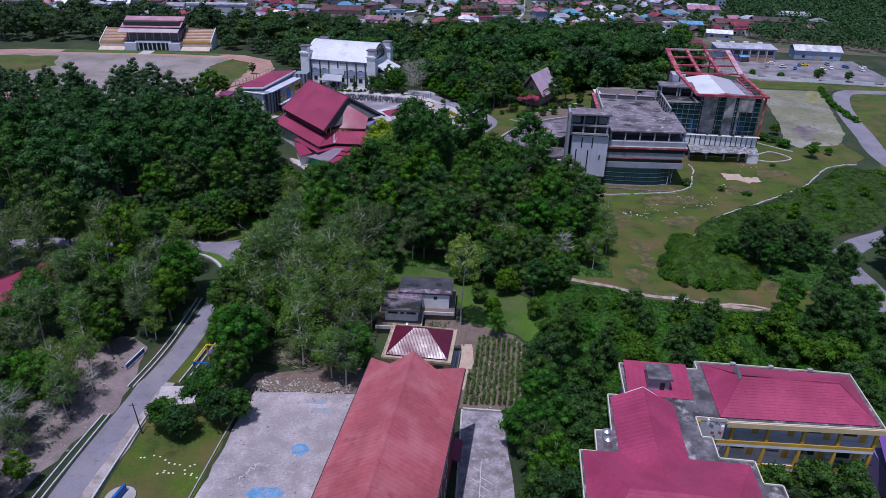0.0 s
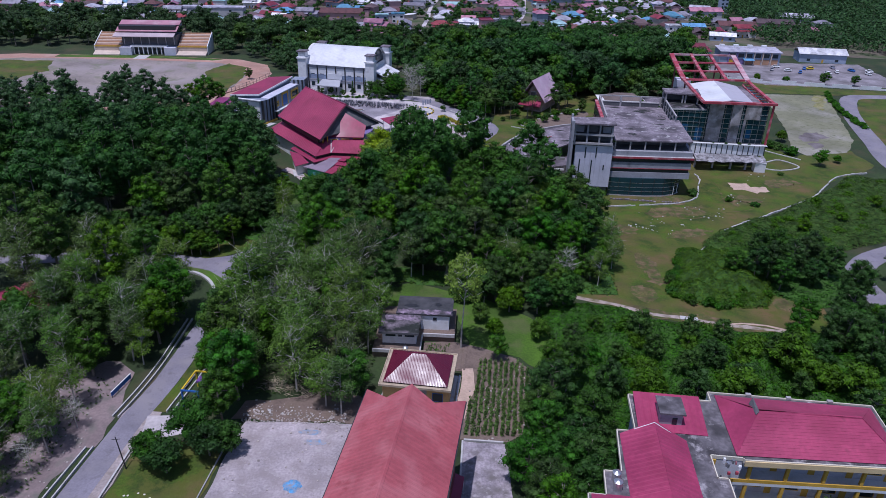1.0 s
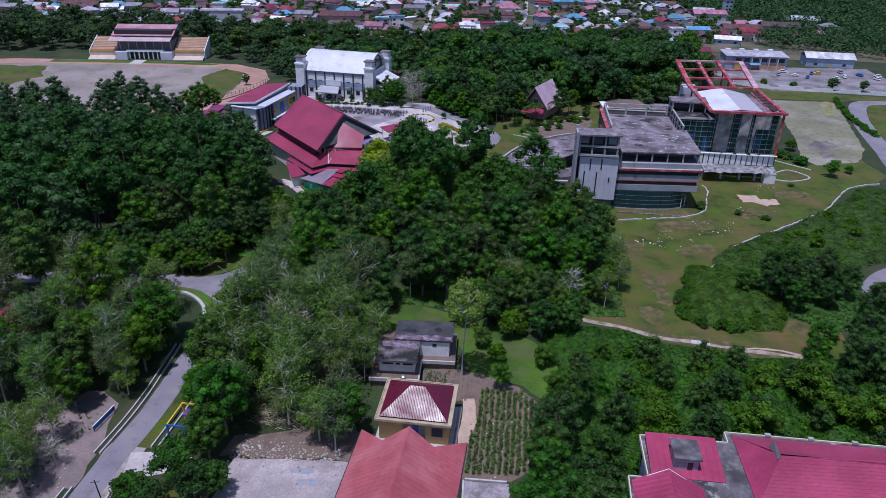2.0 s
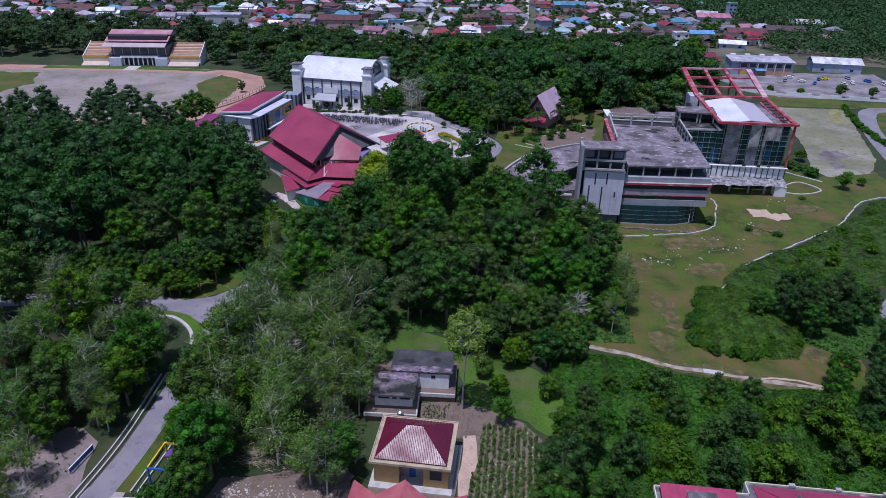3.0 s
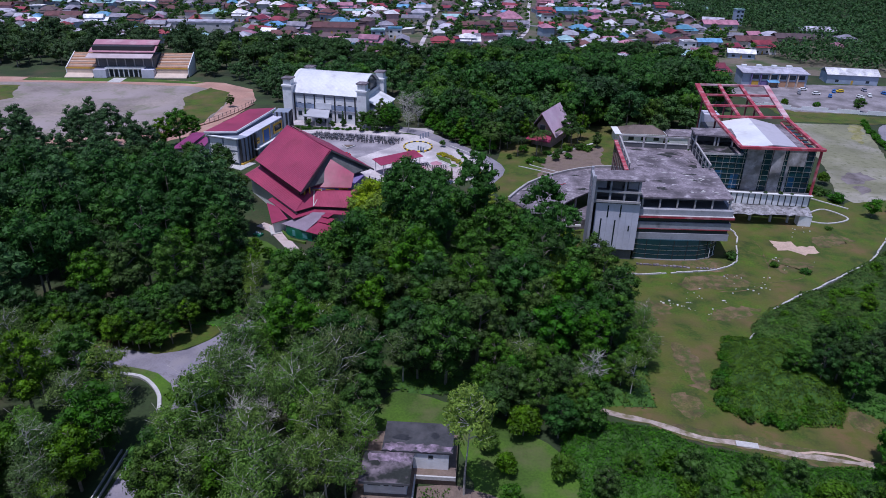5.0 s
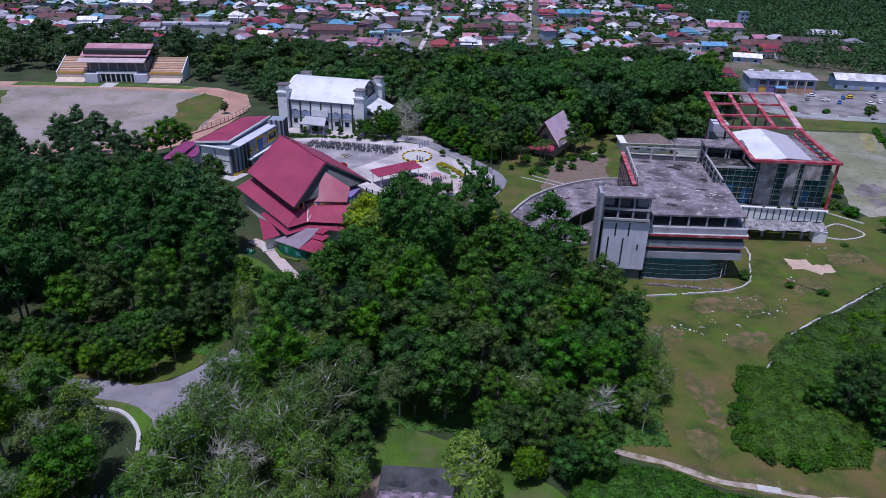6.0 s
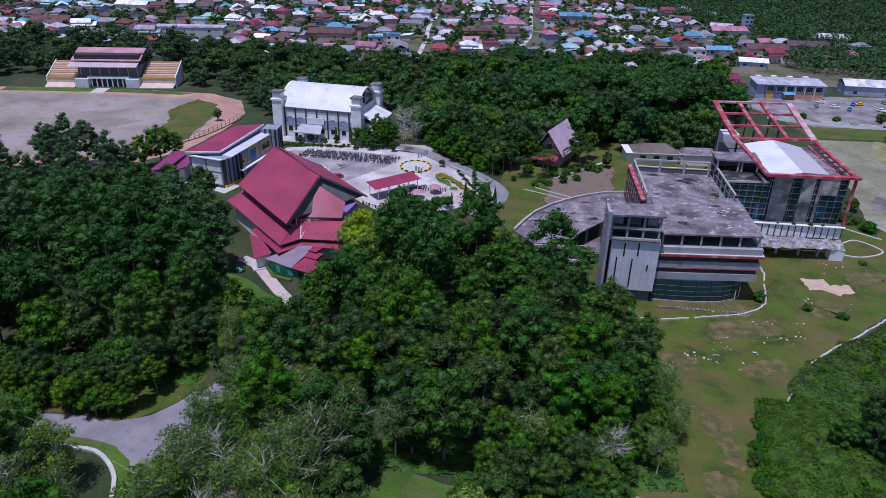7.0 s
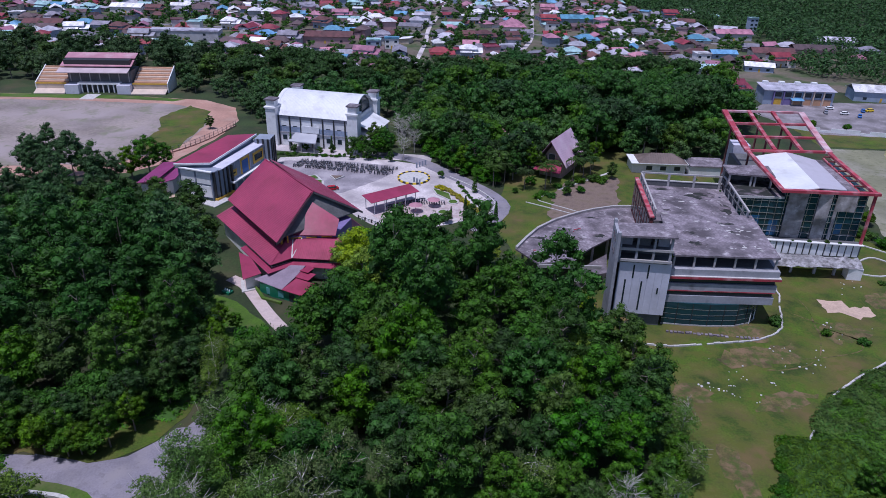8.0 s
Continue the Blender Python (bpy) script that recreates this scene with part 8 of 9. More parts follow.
for x, y, s, k in ((-43.2, 118, 1.05, "mid"), (-43.0, 124, 1.1, "pale"), (-41.5, 131, 0.75, "mid"), (-40, 137, 0.75, "pale"), (-40.5, 112.5, 1.0, "mid"), (-56.6, 119, 0.9, "mid"), (-56.5, 126, 1.0, "dark"), (-56.4, 132, 0.9, "pale"), (-57, 112, 0.75, "pale"), (-17, 99.5, 0.85, "pale"), (-20, 101.5, 0.9, "pale"), (-15.5, 102.5, 0.8, "mid"), (-42, 108, 0.75, "mid"), (-46, 141, 0.45, "bare")):
    plant(k, x, y, s)
grove([(-108, 128), (-60, 128), (-58, 136), (-60, 146), (-70, 149), (-110, 147)], (("tallmid", 2), ("pale", 4)), 7.2, (0.85, 1.08), seed=6, wood=("roadside_woods", "tall green trees west of the road"), near=lambda x, y: x > -78)
grove([(-84, 101), (-62, 104), (-59, 112), (-58, 127), (-84, 127)], (("pale", 3), ("mid", 3)), 6.0, (0.8, 1.0), seed=17, wood=("yard_woods", "slender trees round the bungalow"), near=lambda x, y: x > -72)
grove([(-85, 64), (-66, 62), (-62, 80), (-60.5, 97), (-72, 104), (-84, 104)], (("pale", 2), ("bare", 1), ("mid", 2)), 6.4, (0.7, 0.92), seed=7, chance=0.9)
for x, y, s, k in ((-45.5, 87, 0.95, "low"), (-42, 84.5, 1.0, "low"), (-36.5, 88.5, 1.1, "low"), (-40, 90.5, 1.15, "low"), (-37.0, 96.6, 0.66, "dark"), (-36.0, 102.5, 0.9, "dark"), (-33.8, 89.5, 0.9, "low"), (-40, 105, 0.75, "mid")):
    plant(k, x, y, s)
# garden side and east thickets
grove([(13, 64), (20, 64), (25, 76), (26, 90), (23, 98), (16, 98), (12.5, 84)], (("dark", 2), ("mid", 1)), 5.8, (0.66, 0.86), seed=8)
for x, y, s, k in ((19, 100.5, 0.85, "dark"), (23, 106, 0.7, "dark"), (21, 112, 0.6, "mid"), (26, 120, 0.55, "mid"), (31, 124, 0.45, "mid"), (28, 113, 0.5, "dark")):
    plant(k, x, y, s)
grove([(70, 96), (96, 94), (96, 130), (97, 146), (88, 140), (78, 126), (72, 112)], (("small", 2), ("mid", 1)), 6.0, (0.7, 1.05), seed=10, chance=0.9, wood=("east_woods", "green trees and scrub beside the eastern road"), near=never)
grove([(105, 96), (122, 100), (140, 150), (140, 172), (122, 166), (107, 150), (104, 120)], (("mid", 1), ("small", 2)), 7.5, (0.7, 0.95), seed=11, wood=("road_woods", "green trees beyond the eastern road", ("backmid",)), near=never)
for x, y, s in ((76, 157, 0.62), (82, 160, 0.7), (88, 157, 0.66), (83, 153, 0.66), (74, 151.5, 0.58), (79, 148, 0.55), (93, 154, 0.6), (92, 162, 0.5), (70, 154, 0.5), (78, 153, 0.7), (87, 150, 0.6), (72, 124, 0.55), (76, 130, 0.6), (67, 118, 0.5), (78, 122, 0.6), (83, 126, 0.6), (88, 136, 0.55), (72, 114, 0.6), (84, 116, 0.65), (90, 126, 0.6)):
    plant("dark", x, y, s)
grove([(32, 100), (66, 97), (84, 104), (80, 121), (70, 126), (50, 128), (36, 130)], (("bush", 3), ("small", 2)), 5.5, (0.8, 1.4), seed=9, chance=0.85, wood=("scrub", "scrubby bushes and small trees in the creepers"), near=never)
grove([(57, 160), (52, 146), (54, 140.5), (65, 138), (72, 138.5), (76, 147), (72, 158), (66, 166)], (("bush", 1),), 3.2, (0.45, 0.7), seed=13, wood=("thicket", "dense low green thicket of creepers"), near=never)
grove([(68, 165), (80, 172), (100, 168), (115, 178), (145, 195), (152, 222), (132, 224), (114, 204), (94, 189), (78, 178)], (("bush", 9), ("small", 1)), 4.6, (0.5, 0.9), seed=14, chance=0.7, wood=("thicket_slope", "overgrown green slope of bushes and creepers"), near=never)
plant("lime", 3.9, 120.6, 1.0)
for x, y, s, k in ((-14.5, 118, 0.8, "pale"), (-13.5, 126, 0.85, "pale"), (-14, 133, 0.9, "mid"), (-46.5, 197, 0.35, "mid")):
    plant(k, x, y, s)
for x, y, s in ((11, 117.5, 0.7), (11, 126, 0.8), (20, 125, 0.9), (8, 131, 0.8), (9, 138, 1.2), (14.5, 135, 1.2), (4, 139, 1.0), (-17, 114, 0.6), (128, 266, 0.9), (130, 238, 0.9), (138, 242, 0.6)):
    plant("small", x, y, s)
for x, y, s in ((76, 207, 0.8), (93, 200, 0.7), (125, 250, 1.3), (120, 258, 1.2), (86, 203, 0.6), (44, 203, 0.6), (123, 256, 1.2), (112, 228, 0.5), (40, 204, 0.7)):
    plant("bush", x, y, s)
# clipped hedge along the court
joined("court_hedge", "low green hedge between the court and the far road", [("bush", 182 - 0.62 * k + 0.0085 * k * k + rng.uniform(-0.4, 0.4), 343.2 - 1.78 * k + rng.uniform(-0.5, 0.5), rng.uniform(0.5, 0.8)) for k in range(33)], 63)
# against the school walls
for x, y, s, k in ((25, 88, 0.62, "dark"), (25.5, 81.5, 0.66, "dark"), (22.5, 76, 0.66, "mid"), (22, 71.5, 0.7, "dark"), (19.5, 67.5, 0.66, "dark"), (18.2, 62, 0.66, "mid"), (27, 94, 0.6, "mid"), (33, 94.5, 0.55, "dark"), (40, 94, 0.5, "mid")):
    plant(k, x, y, s)
# school yard
for x, y, s, k in ((50, 75, 1.0, "small"), (56, 74.5, 1.15, "small"), (61, 74.5, 1.1, "small"), (66, 96, 0.9, "small"), (46, 74, 0.55, "palm"), (53, 73, 0.5, "palm"), (58, 72.5, 0.5, "palm")):
    plant(k, x, y, s)
# around the plaza and the sports hall
for x, y, s, k in ((4.3, 262.6, 1.0, "cypress"), (13.6, 261.2, 0.9, "cypress"), (7.5, 283, 1.1, "cypress"), (0, 261, 0.6, "cypress"), (-62, 321, 0.9, "cypress"), (-40, 318, 0.9, "cypress"), (-71, 322, 0.8, "cypress"), (-46, 319, 0.9, "cypress"), (-76, 318, 0.7, "cypress")):
    plant(k, x, y, s)
for x, y, s in ((-34, 317, 1.2), (-27, 321, 1.3), (-26, 317, 1.2), (-30, 316, 1.1), (-37, 318, 1.0), (-38, 320.5, 0.6), (-24, 328, 0.7), (-56, 320, 0.5), (-46, 320, 0.5), (-50, 316, 0.45), (-60, 318, 0.45), (-4, 296, 0.5), (-2, 306, 0.7), (6, 264, 0.6), (10, 258, 0.7), (-1, 258, 0.6), (-8, 256, 0.7), (-15, 250, 0.7)):
    plant("small", x, y, s)
for k in range(26):
    plant("bush", -66 + 1.7 * k + rng.uniform(-0.5, 0.5), 315.4 - 0.06 * k + rng.uniform(-0.6, 0.6), rng.uniform(0.3, 0.5))
for k in range(14):
    plant("bush", 2 + 0.7 * k, 290 - 2.2 * k * 0.9 + rng.uniform(-0.5, 0.5), rng.uniform(0.25, 0.4))
for k in range(22):
    t = k / 21
    plant("flower", -5.0 + 15.5 * t - 2.2 * math.sin(math.pi * t) * (t - 0.2), 286.2 - 9 * t - 14 * t * t + rng.uniform(-0.5, 0.5), rng.uniform(0.8, 1.1))
for x, y in ((-20, 324), (-17, 329), (-22, 336)):
    plant("bare", x, y, 0.95)
for x, y in ((14, 289.5), (24.5, 287.8), (31.5, 288), (46, 299), (49, 302), (42, 297), (18, 293), (34, 294)):
    plant("palm", x, y, 0.85)
# trees between the campus road and the chalet
grove([(-4, 312), (3, 301), (11, 292), (17, 291), (24, 294), (30, 297), (26, 304), (28, 316), (10, 318)], (("dark", 2), ("mid", 1), ("tall", 1)), 6.6, (0.6, 0.85), seed=28, keep=lambda x, y: math.hypot(x - 37, y - 306) > 8)
for x, y, s, k in ((46, 306, 0.7, "dark"), (51, 309, 0.7, "mid"), (31, 301, 0.55, "mid"), (42, 314, 0.9, "dark"), (22, 327, 0.6, "dark"), (14, 327, 0.75, "mid"), (56, 300, 0.5, "mid"), (-31.7, 312, 0.45, "mid"), (-28, 315, 0.6, "mid"), (-25, 318, 0.62, "dark"), (-30, 321, 0.7, "mid"), (-34, 317, 0.55, "mid"), (-37.9, 312, 0.3, "mid"), (-23, 311, 0.35, "mid")):
    plant(k, x, y, s)
for x, y, s in ((40, 292, 0.9), (36, 290, 0.8), (30, 283, 0.8), (44, 295, 1.0), (49, 297, 1.0), (28, 279.5, 0.7), (33, 281, 0.8), (38, 283.5, 0.9), (43, 286, 0.8), (21, 284, 0.6), (52, 296, 1.1), (27, 292, 1.0)):
    plant("bush", x, y, s)
for x, y in ((-18.3, 313.8), (-15, 322), (-13, 331), (-16, 337), (-10, 340)):
    plant("bare", x, y, 0.85)
grove([(-16, 330), (-8, 314), (0, 303), (9, 292), (15, 289), (16, 297), (8, 306), (0, 318), (-8, 332)], (("small", 2), ("bush", 1)), 3.6, (0.8, 1.2), seed=32, wood=("campus_scrub", "dense green scrub along the campus road"), near=never)
grove([(26, 102), (58, 100), (72, 112), (62, 124), (36, 126)], (("backmid", 1),), 9.0, (0.4, 0.62), seed=33, wood=("slope_trees", "green trees standing in the creepers"), near=never)
for x, y, s in YELLOW:
    plant("yellowtop", x, y, s)
r = random.Random(91)
for k in range(20):
    t = k / 19
    plant("bush", 62.5 - 9 * math.sin(min(1.0, t * 1.5) * 1.57) + 16 * max(0.0, t - 0.62) * 2 + r.uniform(-0.8, 0.8), 167 - 27 * min(1.0, t * 1.35) + r.uniform(-0.8, 0.8), r.uniform(0.4, 0.75), r)
# weeds rooted on the unfinished building
for x, y, z, s in ((94.6, 235.2, 7.9, 0.3), (99, 234.9, 7.9, 0.36), (90.5, 235.6, 7.9, 0.22), (102.4, 234.6, 7.9, 0.25), (49.5, 206.4, 16.9, 0.2), (68.8, 254.5, 17.2, 0.28), (73, 246, 17.2, 0.2)):
    weeds_on(x, y, z, s)
# groves behind the campus
grove([(10, 300), (18, 292), (30, 310), (46, 314), (60, 314), (98, 314), (112, 340), (130, 372), (134, 410), (110, 430), (60, 430), (0, 420), (-16, 400), (-22, 350), (-12, 330), (2, 314)], (("far", 4), ("farmid", 2)), 8.6, (0.75, 1.45), seed=21, wood=("campus_woods", "dark green woods behind the campus"), near=lambda x, y: y < 322,
      keep=lambda x, y: math.hypot(x - 37, y - 306) > 11 and math.hypot(x - 19, y - 331) > 6)
grove([(-140, 412), (-60, 404), (-20, 402), (60, 426), (110, 428), (136, 436), (122, 448), (60, 446), (0, 440), (-60, 446), (-130, 464)], (("far", 3), ("farmid", 1), ("rain", 1)), 9.6, (0.8, 1.15), seed=22, wood=("north_woods", "belt of dark green trees before the town"), near=never)
grove([(-80, 356), (-34, 364), (-24, 380), (-30, 402), (-70, 402), (-96, 400), (-92, 376)], (("far", 2), ("farsoft", 3)), 9.0, (0.85, 1.2), seed=23, wood=("hall_woods", "trees behind the sports hall"), near=never)
grove([(-300, 412), (-205, 414), (-140, 424), (-134, 462), (-160, 480), (-300, 490)], (("far", 2), ("farsoft", 3)), 10.4, (0.9, 1.2), seed=24, wood=("stadium_woods", "trees behind the stadium stand"), near=never)
grove([(-138, 400), (-112, 396), (-98, 380), (-88, 360), (-86, 342), (-80, 345), (-84, 372), (-96, 400), (-134, 414)], (("farsoft", 2), ("farmid", 2)), 8.0, (0.55, 0.85), seed=25, wood=("field_hedge", "hedge of trees round the sports field"), near=never)
for x, y, s in ((70, 410, 1.0), (92, 400, 1.1), (105, 420, 1.0), (50, 420, 1.0), (120, 440, 1.0), (30, 440, 1.1), (80, 440, 1.0), (62, 338, 1.35), (82, 344, 1.45), (100, 356, 1.4), (72, 366, 1.4), (40, 352, 1.3), (22, 366, 1.3), (92, 380, 1.2), (112, 392, 1.1), (54, 366, 1.1)):
    plant("rain", x, y, s)
for k in range(4):
    plant("small", 158 + 16 * k + rng.uniform(-2, 2), 372 - 3 * k + rng.uniform(-2, 2), rng.uniform(0.7, 1.0))
for x, y, s in ((-103, 289, 1.05), (-108, 286, 0.9), (-101, 345, 0.5), (-99, 292, 0.8)):
    plant("mid", x, y, s)

# more trees over the paved yard
for x, y, s, k in ((-65, 79, 0.62, "pale"), (-66.5, 80.5, 0.9, "bare"), (-69.5, 84, 0.7, "mid"), (-62.5, 88, 0.7, "pale"), (-72, 77, 0.9, "bare"), (-60.8, 94, 0.6, "bare"), (-69, 86, 0.66, "pale"), (-64, 91, 0.6, "bare"), (-74, 92, 0.7, "mid"), (-68, 98.5, 0.68, "pale"), (-63, 84, 0.55, "bare"), (-71, 80, 0.6, "bare"), (-61.5, 73, 0.45, "mid"), (-66, 70, 0.5, "mid"), (-77, 86, 0.7, "pale"), (-64, 100, 0.7, "pale")):
    plant(k, x, y, s)
plant("redflower", -86, 127.0, 0.7)
for x, y, s, k in ((-82.6, 125.6, 0.75, "pale"), (-88.5, 125, 0.62, "mid"), (-84.5, 122.2, 0.55, "mid"), (-79, 126, 0.7, "mid")):
    plant(k, x, y, s)
# dry brushwood heaped on the bare soil
r = random.Random(77)
bm = bmesh.new()
for k in range(420):
    cx, cy, sp = r.choice(((-27.5, 105.5, 1.8), (-23.5, 104.5, 1.7), (-20.5, 105.6, 1.4), (-30.5, 106.5, 1.2)))
    p = Vector((cx + r.gauss(0, sp), cy + r.gauss(0, 0.9), 0.1 + abs(r.gauss(0, 0.5))))
    q = p + Vector((r.uniform(-1.3, 1.3), r.uniform(-1, 1), r.uniform(-0.2, 0.7)))
    tube(bm, p, q, r.uniform(0.02, 0.06), 0.015, n=3)
alone("brushwood", bm, surface("dry_brushwood", (0.42, 0.35, 0.25), 0.9, var=0.35, scale=0.8, fine=4.0), "heap of dry cut brushwood on bare soil", "brushwood", "stuff")
# crops in the garden: maize-like tufts in rows
npr = np.random.RandomState(8)
ps, ns = [], []
for row in range(15):
    for k in range(64):
        t = k / 50
        x = 4.7 + 1.02 * row + 1.6 * t + npr.normal() * 0.13
        y = 95.3 + 16.5 * t + npr.normal() * 0.1
        if not inside((x, y), [(4.4, 94.8), (12, 94.3), (20.5, 101.5), (18, 112), (15, 116), (7.2, 116.5), (5.6, 104)]) or npr.rand() < 0.2:
            continue
        for j in range(15):
            a = npr.uniform(0, math.tau)
            ps.append((x + 0.2 * math.cos(a), y + 0.2 * math.sin(a), 0.1 + 1.15 * npr.rand() ** 1.4))
            ns.append((0.7 * math.cos(a), 0.7 * math.sin(a), 0.9))
me = quads("crop_row", np.array(ps), np.array(ns), 0.23, leaf_crop, npr, 0.4)
tagged(new("crop_row", me), "rows of young green crop plants", "crop", kind="stuff")
tangle = surface("green_tangle", (0.034, 0.092, 0.008), 0.9, var=0.5, scale=0.3, fine=2.5, bump=0.8, stain=(0.05, 0.13, 0.014), amount=0.45, stain_scale=0.5)
# creeping vines and weeds over the ground
def vines(name, label, poly, dens, low, high, size, leaf, seed, patch=0.2):
    """Leaves over an uneven mounded cover, and the dark cover itself."""
    npr = np.random.RandomState(seed)
    poly = ragged_outline(poly, 1.6 if high > 0.6 else 0.8, 6.0, seed)
    xs_, ys_ = [p[0] for p in poly], [p[1] for p in poly]

    def mound(x, y):
        q = noise.noise(Vector((x * patch, y * patch, seed))) + 0.5 * noise.noise(Vector((x * patch * 2.7, y * patch * 2.7, seed)))
        d = 9.0
        for (ax, ay), (bx, by) in zip(poly, list(poly[1:]) + [poly[0]]):
            ex, ey = bx - ax, by - ay
            t = max(0.0, min(1.0, ((x - ax) * ex + (y - ay) * ey) / (ex * ex + ey * ey)))
            d = min(d, math.hypot(x - ax - t * ex, y - ay - t * ey))
        f = min(1.0, d / max(0.5, 2.0 * (high - low) * (0.7 + 0.5 * q)))
        return low * f + (high - low) * f * (2 - f) * max(0.0, min(1.0, 0.5 + 0.75 * q))
    n = int((max(xs_) - min(xs_)) * (max(ys_) - min(ys_)) * dens)
    ps, ns = [], []
    for _ in range(n):
        x, y = npr.uniform(min(xs_), max(xs_)), npr.uniform(min(ys_), max(ys_))
        if inside((x, y), poly):
            z = mound(x, y)
            g = Vector((mound(x + 0.5, y) - z, mound(x, y + 0.5) - z)) * 2
            ps.append((x, y, z + npr.uniform(-0.1, 0.25)))
            ns.append((-g.x + npr.normal() * 0.45, -g.y + npr.normal() * 0.45, 1))
    if high > 0.6:
        bm = bmesh.new()
        step = 1.0
        vert = {}
        nx, ny = int((max(xs_) - min(xs_)) / step), int((max(ys_) - min(ys_)) / step)
        for a in range(nx + 1):
            for b in range(ny + 1):
                x, y = min(xs_) + a * step, min(ys_) + b * step
                if inside((x, y), poly):
                    vert[a, b] = bm.verts.new((x, y, max(0.04, mound(x, y) - 0.15)))
        for (a, b), v in list(vert.items()):
            q = [vert.get(k) for k in ((a, b), (a + 1, b), (a + 1, b + 1), (a, b + 1))]
            if all(q):
                bm.faces.new(q)
        me = bpy.data.meshes.new(name + "_cover")
        bm.to_mesh(me)
        bm.free()
        me.materials.append(tangle)
        tagged(new(name + "_cover", me), "dark tangle under the creepers", "weeds", kind="stuff")
    me = quads(name, np.array(ps), np.array(ns), size, leaf, npr, 0.6)
    tagged(new(name, me), label, "weeds", kind="stuff")


vines("weeds_terrace", "weeds in the garden plot beside the old store", [(-4, 117), (0.5, 117.2), (1.0, 122), (-4, 122)], 7.0, 0.1, 0.5, 0.2, leaf_mid, 52)
vines("creeper_slope", "creeping green vines over the slope", [(67, 166), (80, 168), (100, 168), (118, 177), (148, 194), (156, 224), (136, 228), (114.3, 207.6), (93.8, 192.4), (77.6, 181), (70, 172)], 14.0, 0.1, 1.8, 0.24, leaf_slope, 41, 0.15)
vines("creeper_field", "dense green creepers below the footpath", [(20, 104), (28, 96), (66, 94), (98, 95), (97, 128), (84, 131), (64, 130), (52, 132.5), (40, 136.5), (30, 139), (22, 136)], 18.0, 0.2, 4.6, 0.22, leaf_creeper, 42, 0.16)
vines("creeper_bank", "mounded green creepers beside the lawn", [(62, 168), (57, 157), (53.5, 147), (56, 141), (66, 138), (73, 138.5), (77, 146), (80, 158), (74, 168)], 18.0, 0.3, 4.2, 0.22, leaf_slope, 43, 0.17)
vines("creeper_east", "green scrub east of the thicket", [(74, 148), (84, 140), (97, 147), (99, 158), (103, 166), (90, 170), (80, 169), (72, 164)], 4.0, 0.1, 1.2, 0.34, leaf_creeper, 44)
vines("weeds_yard", "weeds at the edge of the paved yard", [(-62, 60), (-60, 98), (-58, 106), (-70, 108), (-96, 106), (-96, 74), (-80, 76), (-66, 72)], 1.4, 0.05, 0.4, 0.26, leaf_mid, 45)
vines("weeds_grove", "weeds and brushwood under the slender trees", [(-44, 104), (-14, 104), (-13, 140), (-42, 148)], 3.0, 0.05, 0.5, 0.28, leaf_mid, 46)
vines("weeds_west", "undergrowth at the foot of the western grove", [(-110, 160), (-66, 160.5), (-48, 168), (-45, 180), (-50, 204), (-62, 220), (-70, 200), (-70, 172), (-110, 172)], 2.5, 0.1, 1.0, 0.3, leaf_mid, 48)
vines("weeds_centre", "undergrowth at the foot of the central grove", [(-42, 148), (40, 142), (45, 165), (38, 190), (36, 150), (-36, 156), (-36, 190), (-44, 182)], 2.5, 0.1, 0.9, 0.3, leaf_mid, 49)
vines("creeper_gap", "green creepers along the boundary wall", [(64, 160), (72, 158), (84, 158), (104, 168), (104, 182), (92, 190), (77, 180.6), (65.5, 167.5)], 12.0, 0.2, 1.8, 0.26, leaf_slope, 53, 0.16)

# ---- town ----
ROOFS = [(surface("town_roof_" + n, c, ro, me_, var=0.25, scale=0.2, fine=2.0, stain=tuple(v * 0.45 for v in c), amount=0.38, stain_scale=0.3, shade=0.25), t) for n, c, ro, me_, t in (
    ("rust", (0.15, 0.062, 0.065), 0.8, 0, "rusty brown"), ("brown", (0.13, 0.085, 0.095), 0.8, 0, "dark brown"), ("red", (0.27, 0.04, 0.065), 0.6, 0, "red"), ("pink", (0.44, 0.19, 0.27), 0.6, 0, "faded pink"),
    ("grey", (0.27, 0.25, 0.31), 0.6, 0, "grey"), ("zinc", (0.46, 0.44, 0.52), 0.5, 0, "pale zinc"), ("blue", (0.14, 0.33, 0.52), 0.5, 0, "blue"), ("teal", (0.34, 0.52, 0.54), 0.6, 0, "pale green"), ("white", (0.78, 0.76, 0.80), 0.6, 0, "white"))]
WEIGHTS = [5, 6, 3, 4, 6, 6, 2, 2, 5]
WALLS = [surface("town_wall_" + n, c, 0.85, var=0.15, scale=0.3, stain=tuple(v * 0.6 for v in c), amount=0.3, shade=0.15) for n, c in (("white", (0.72, 0.69, 0.71)), ("cream", (0.62, 0.53, 0.45)), ("pink", (0.56, 0.34, 0.36)), ("blue", (0.36, 0.42, 0.55)), ("grey", (0.46, 0.45, 0.48)))]


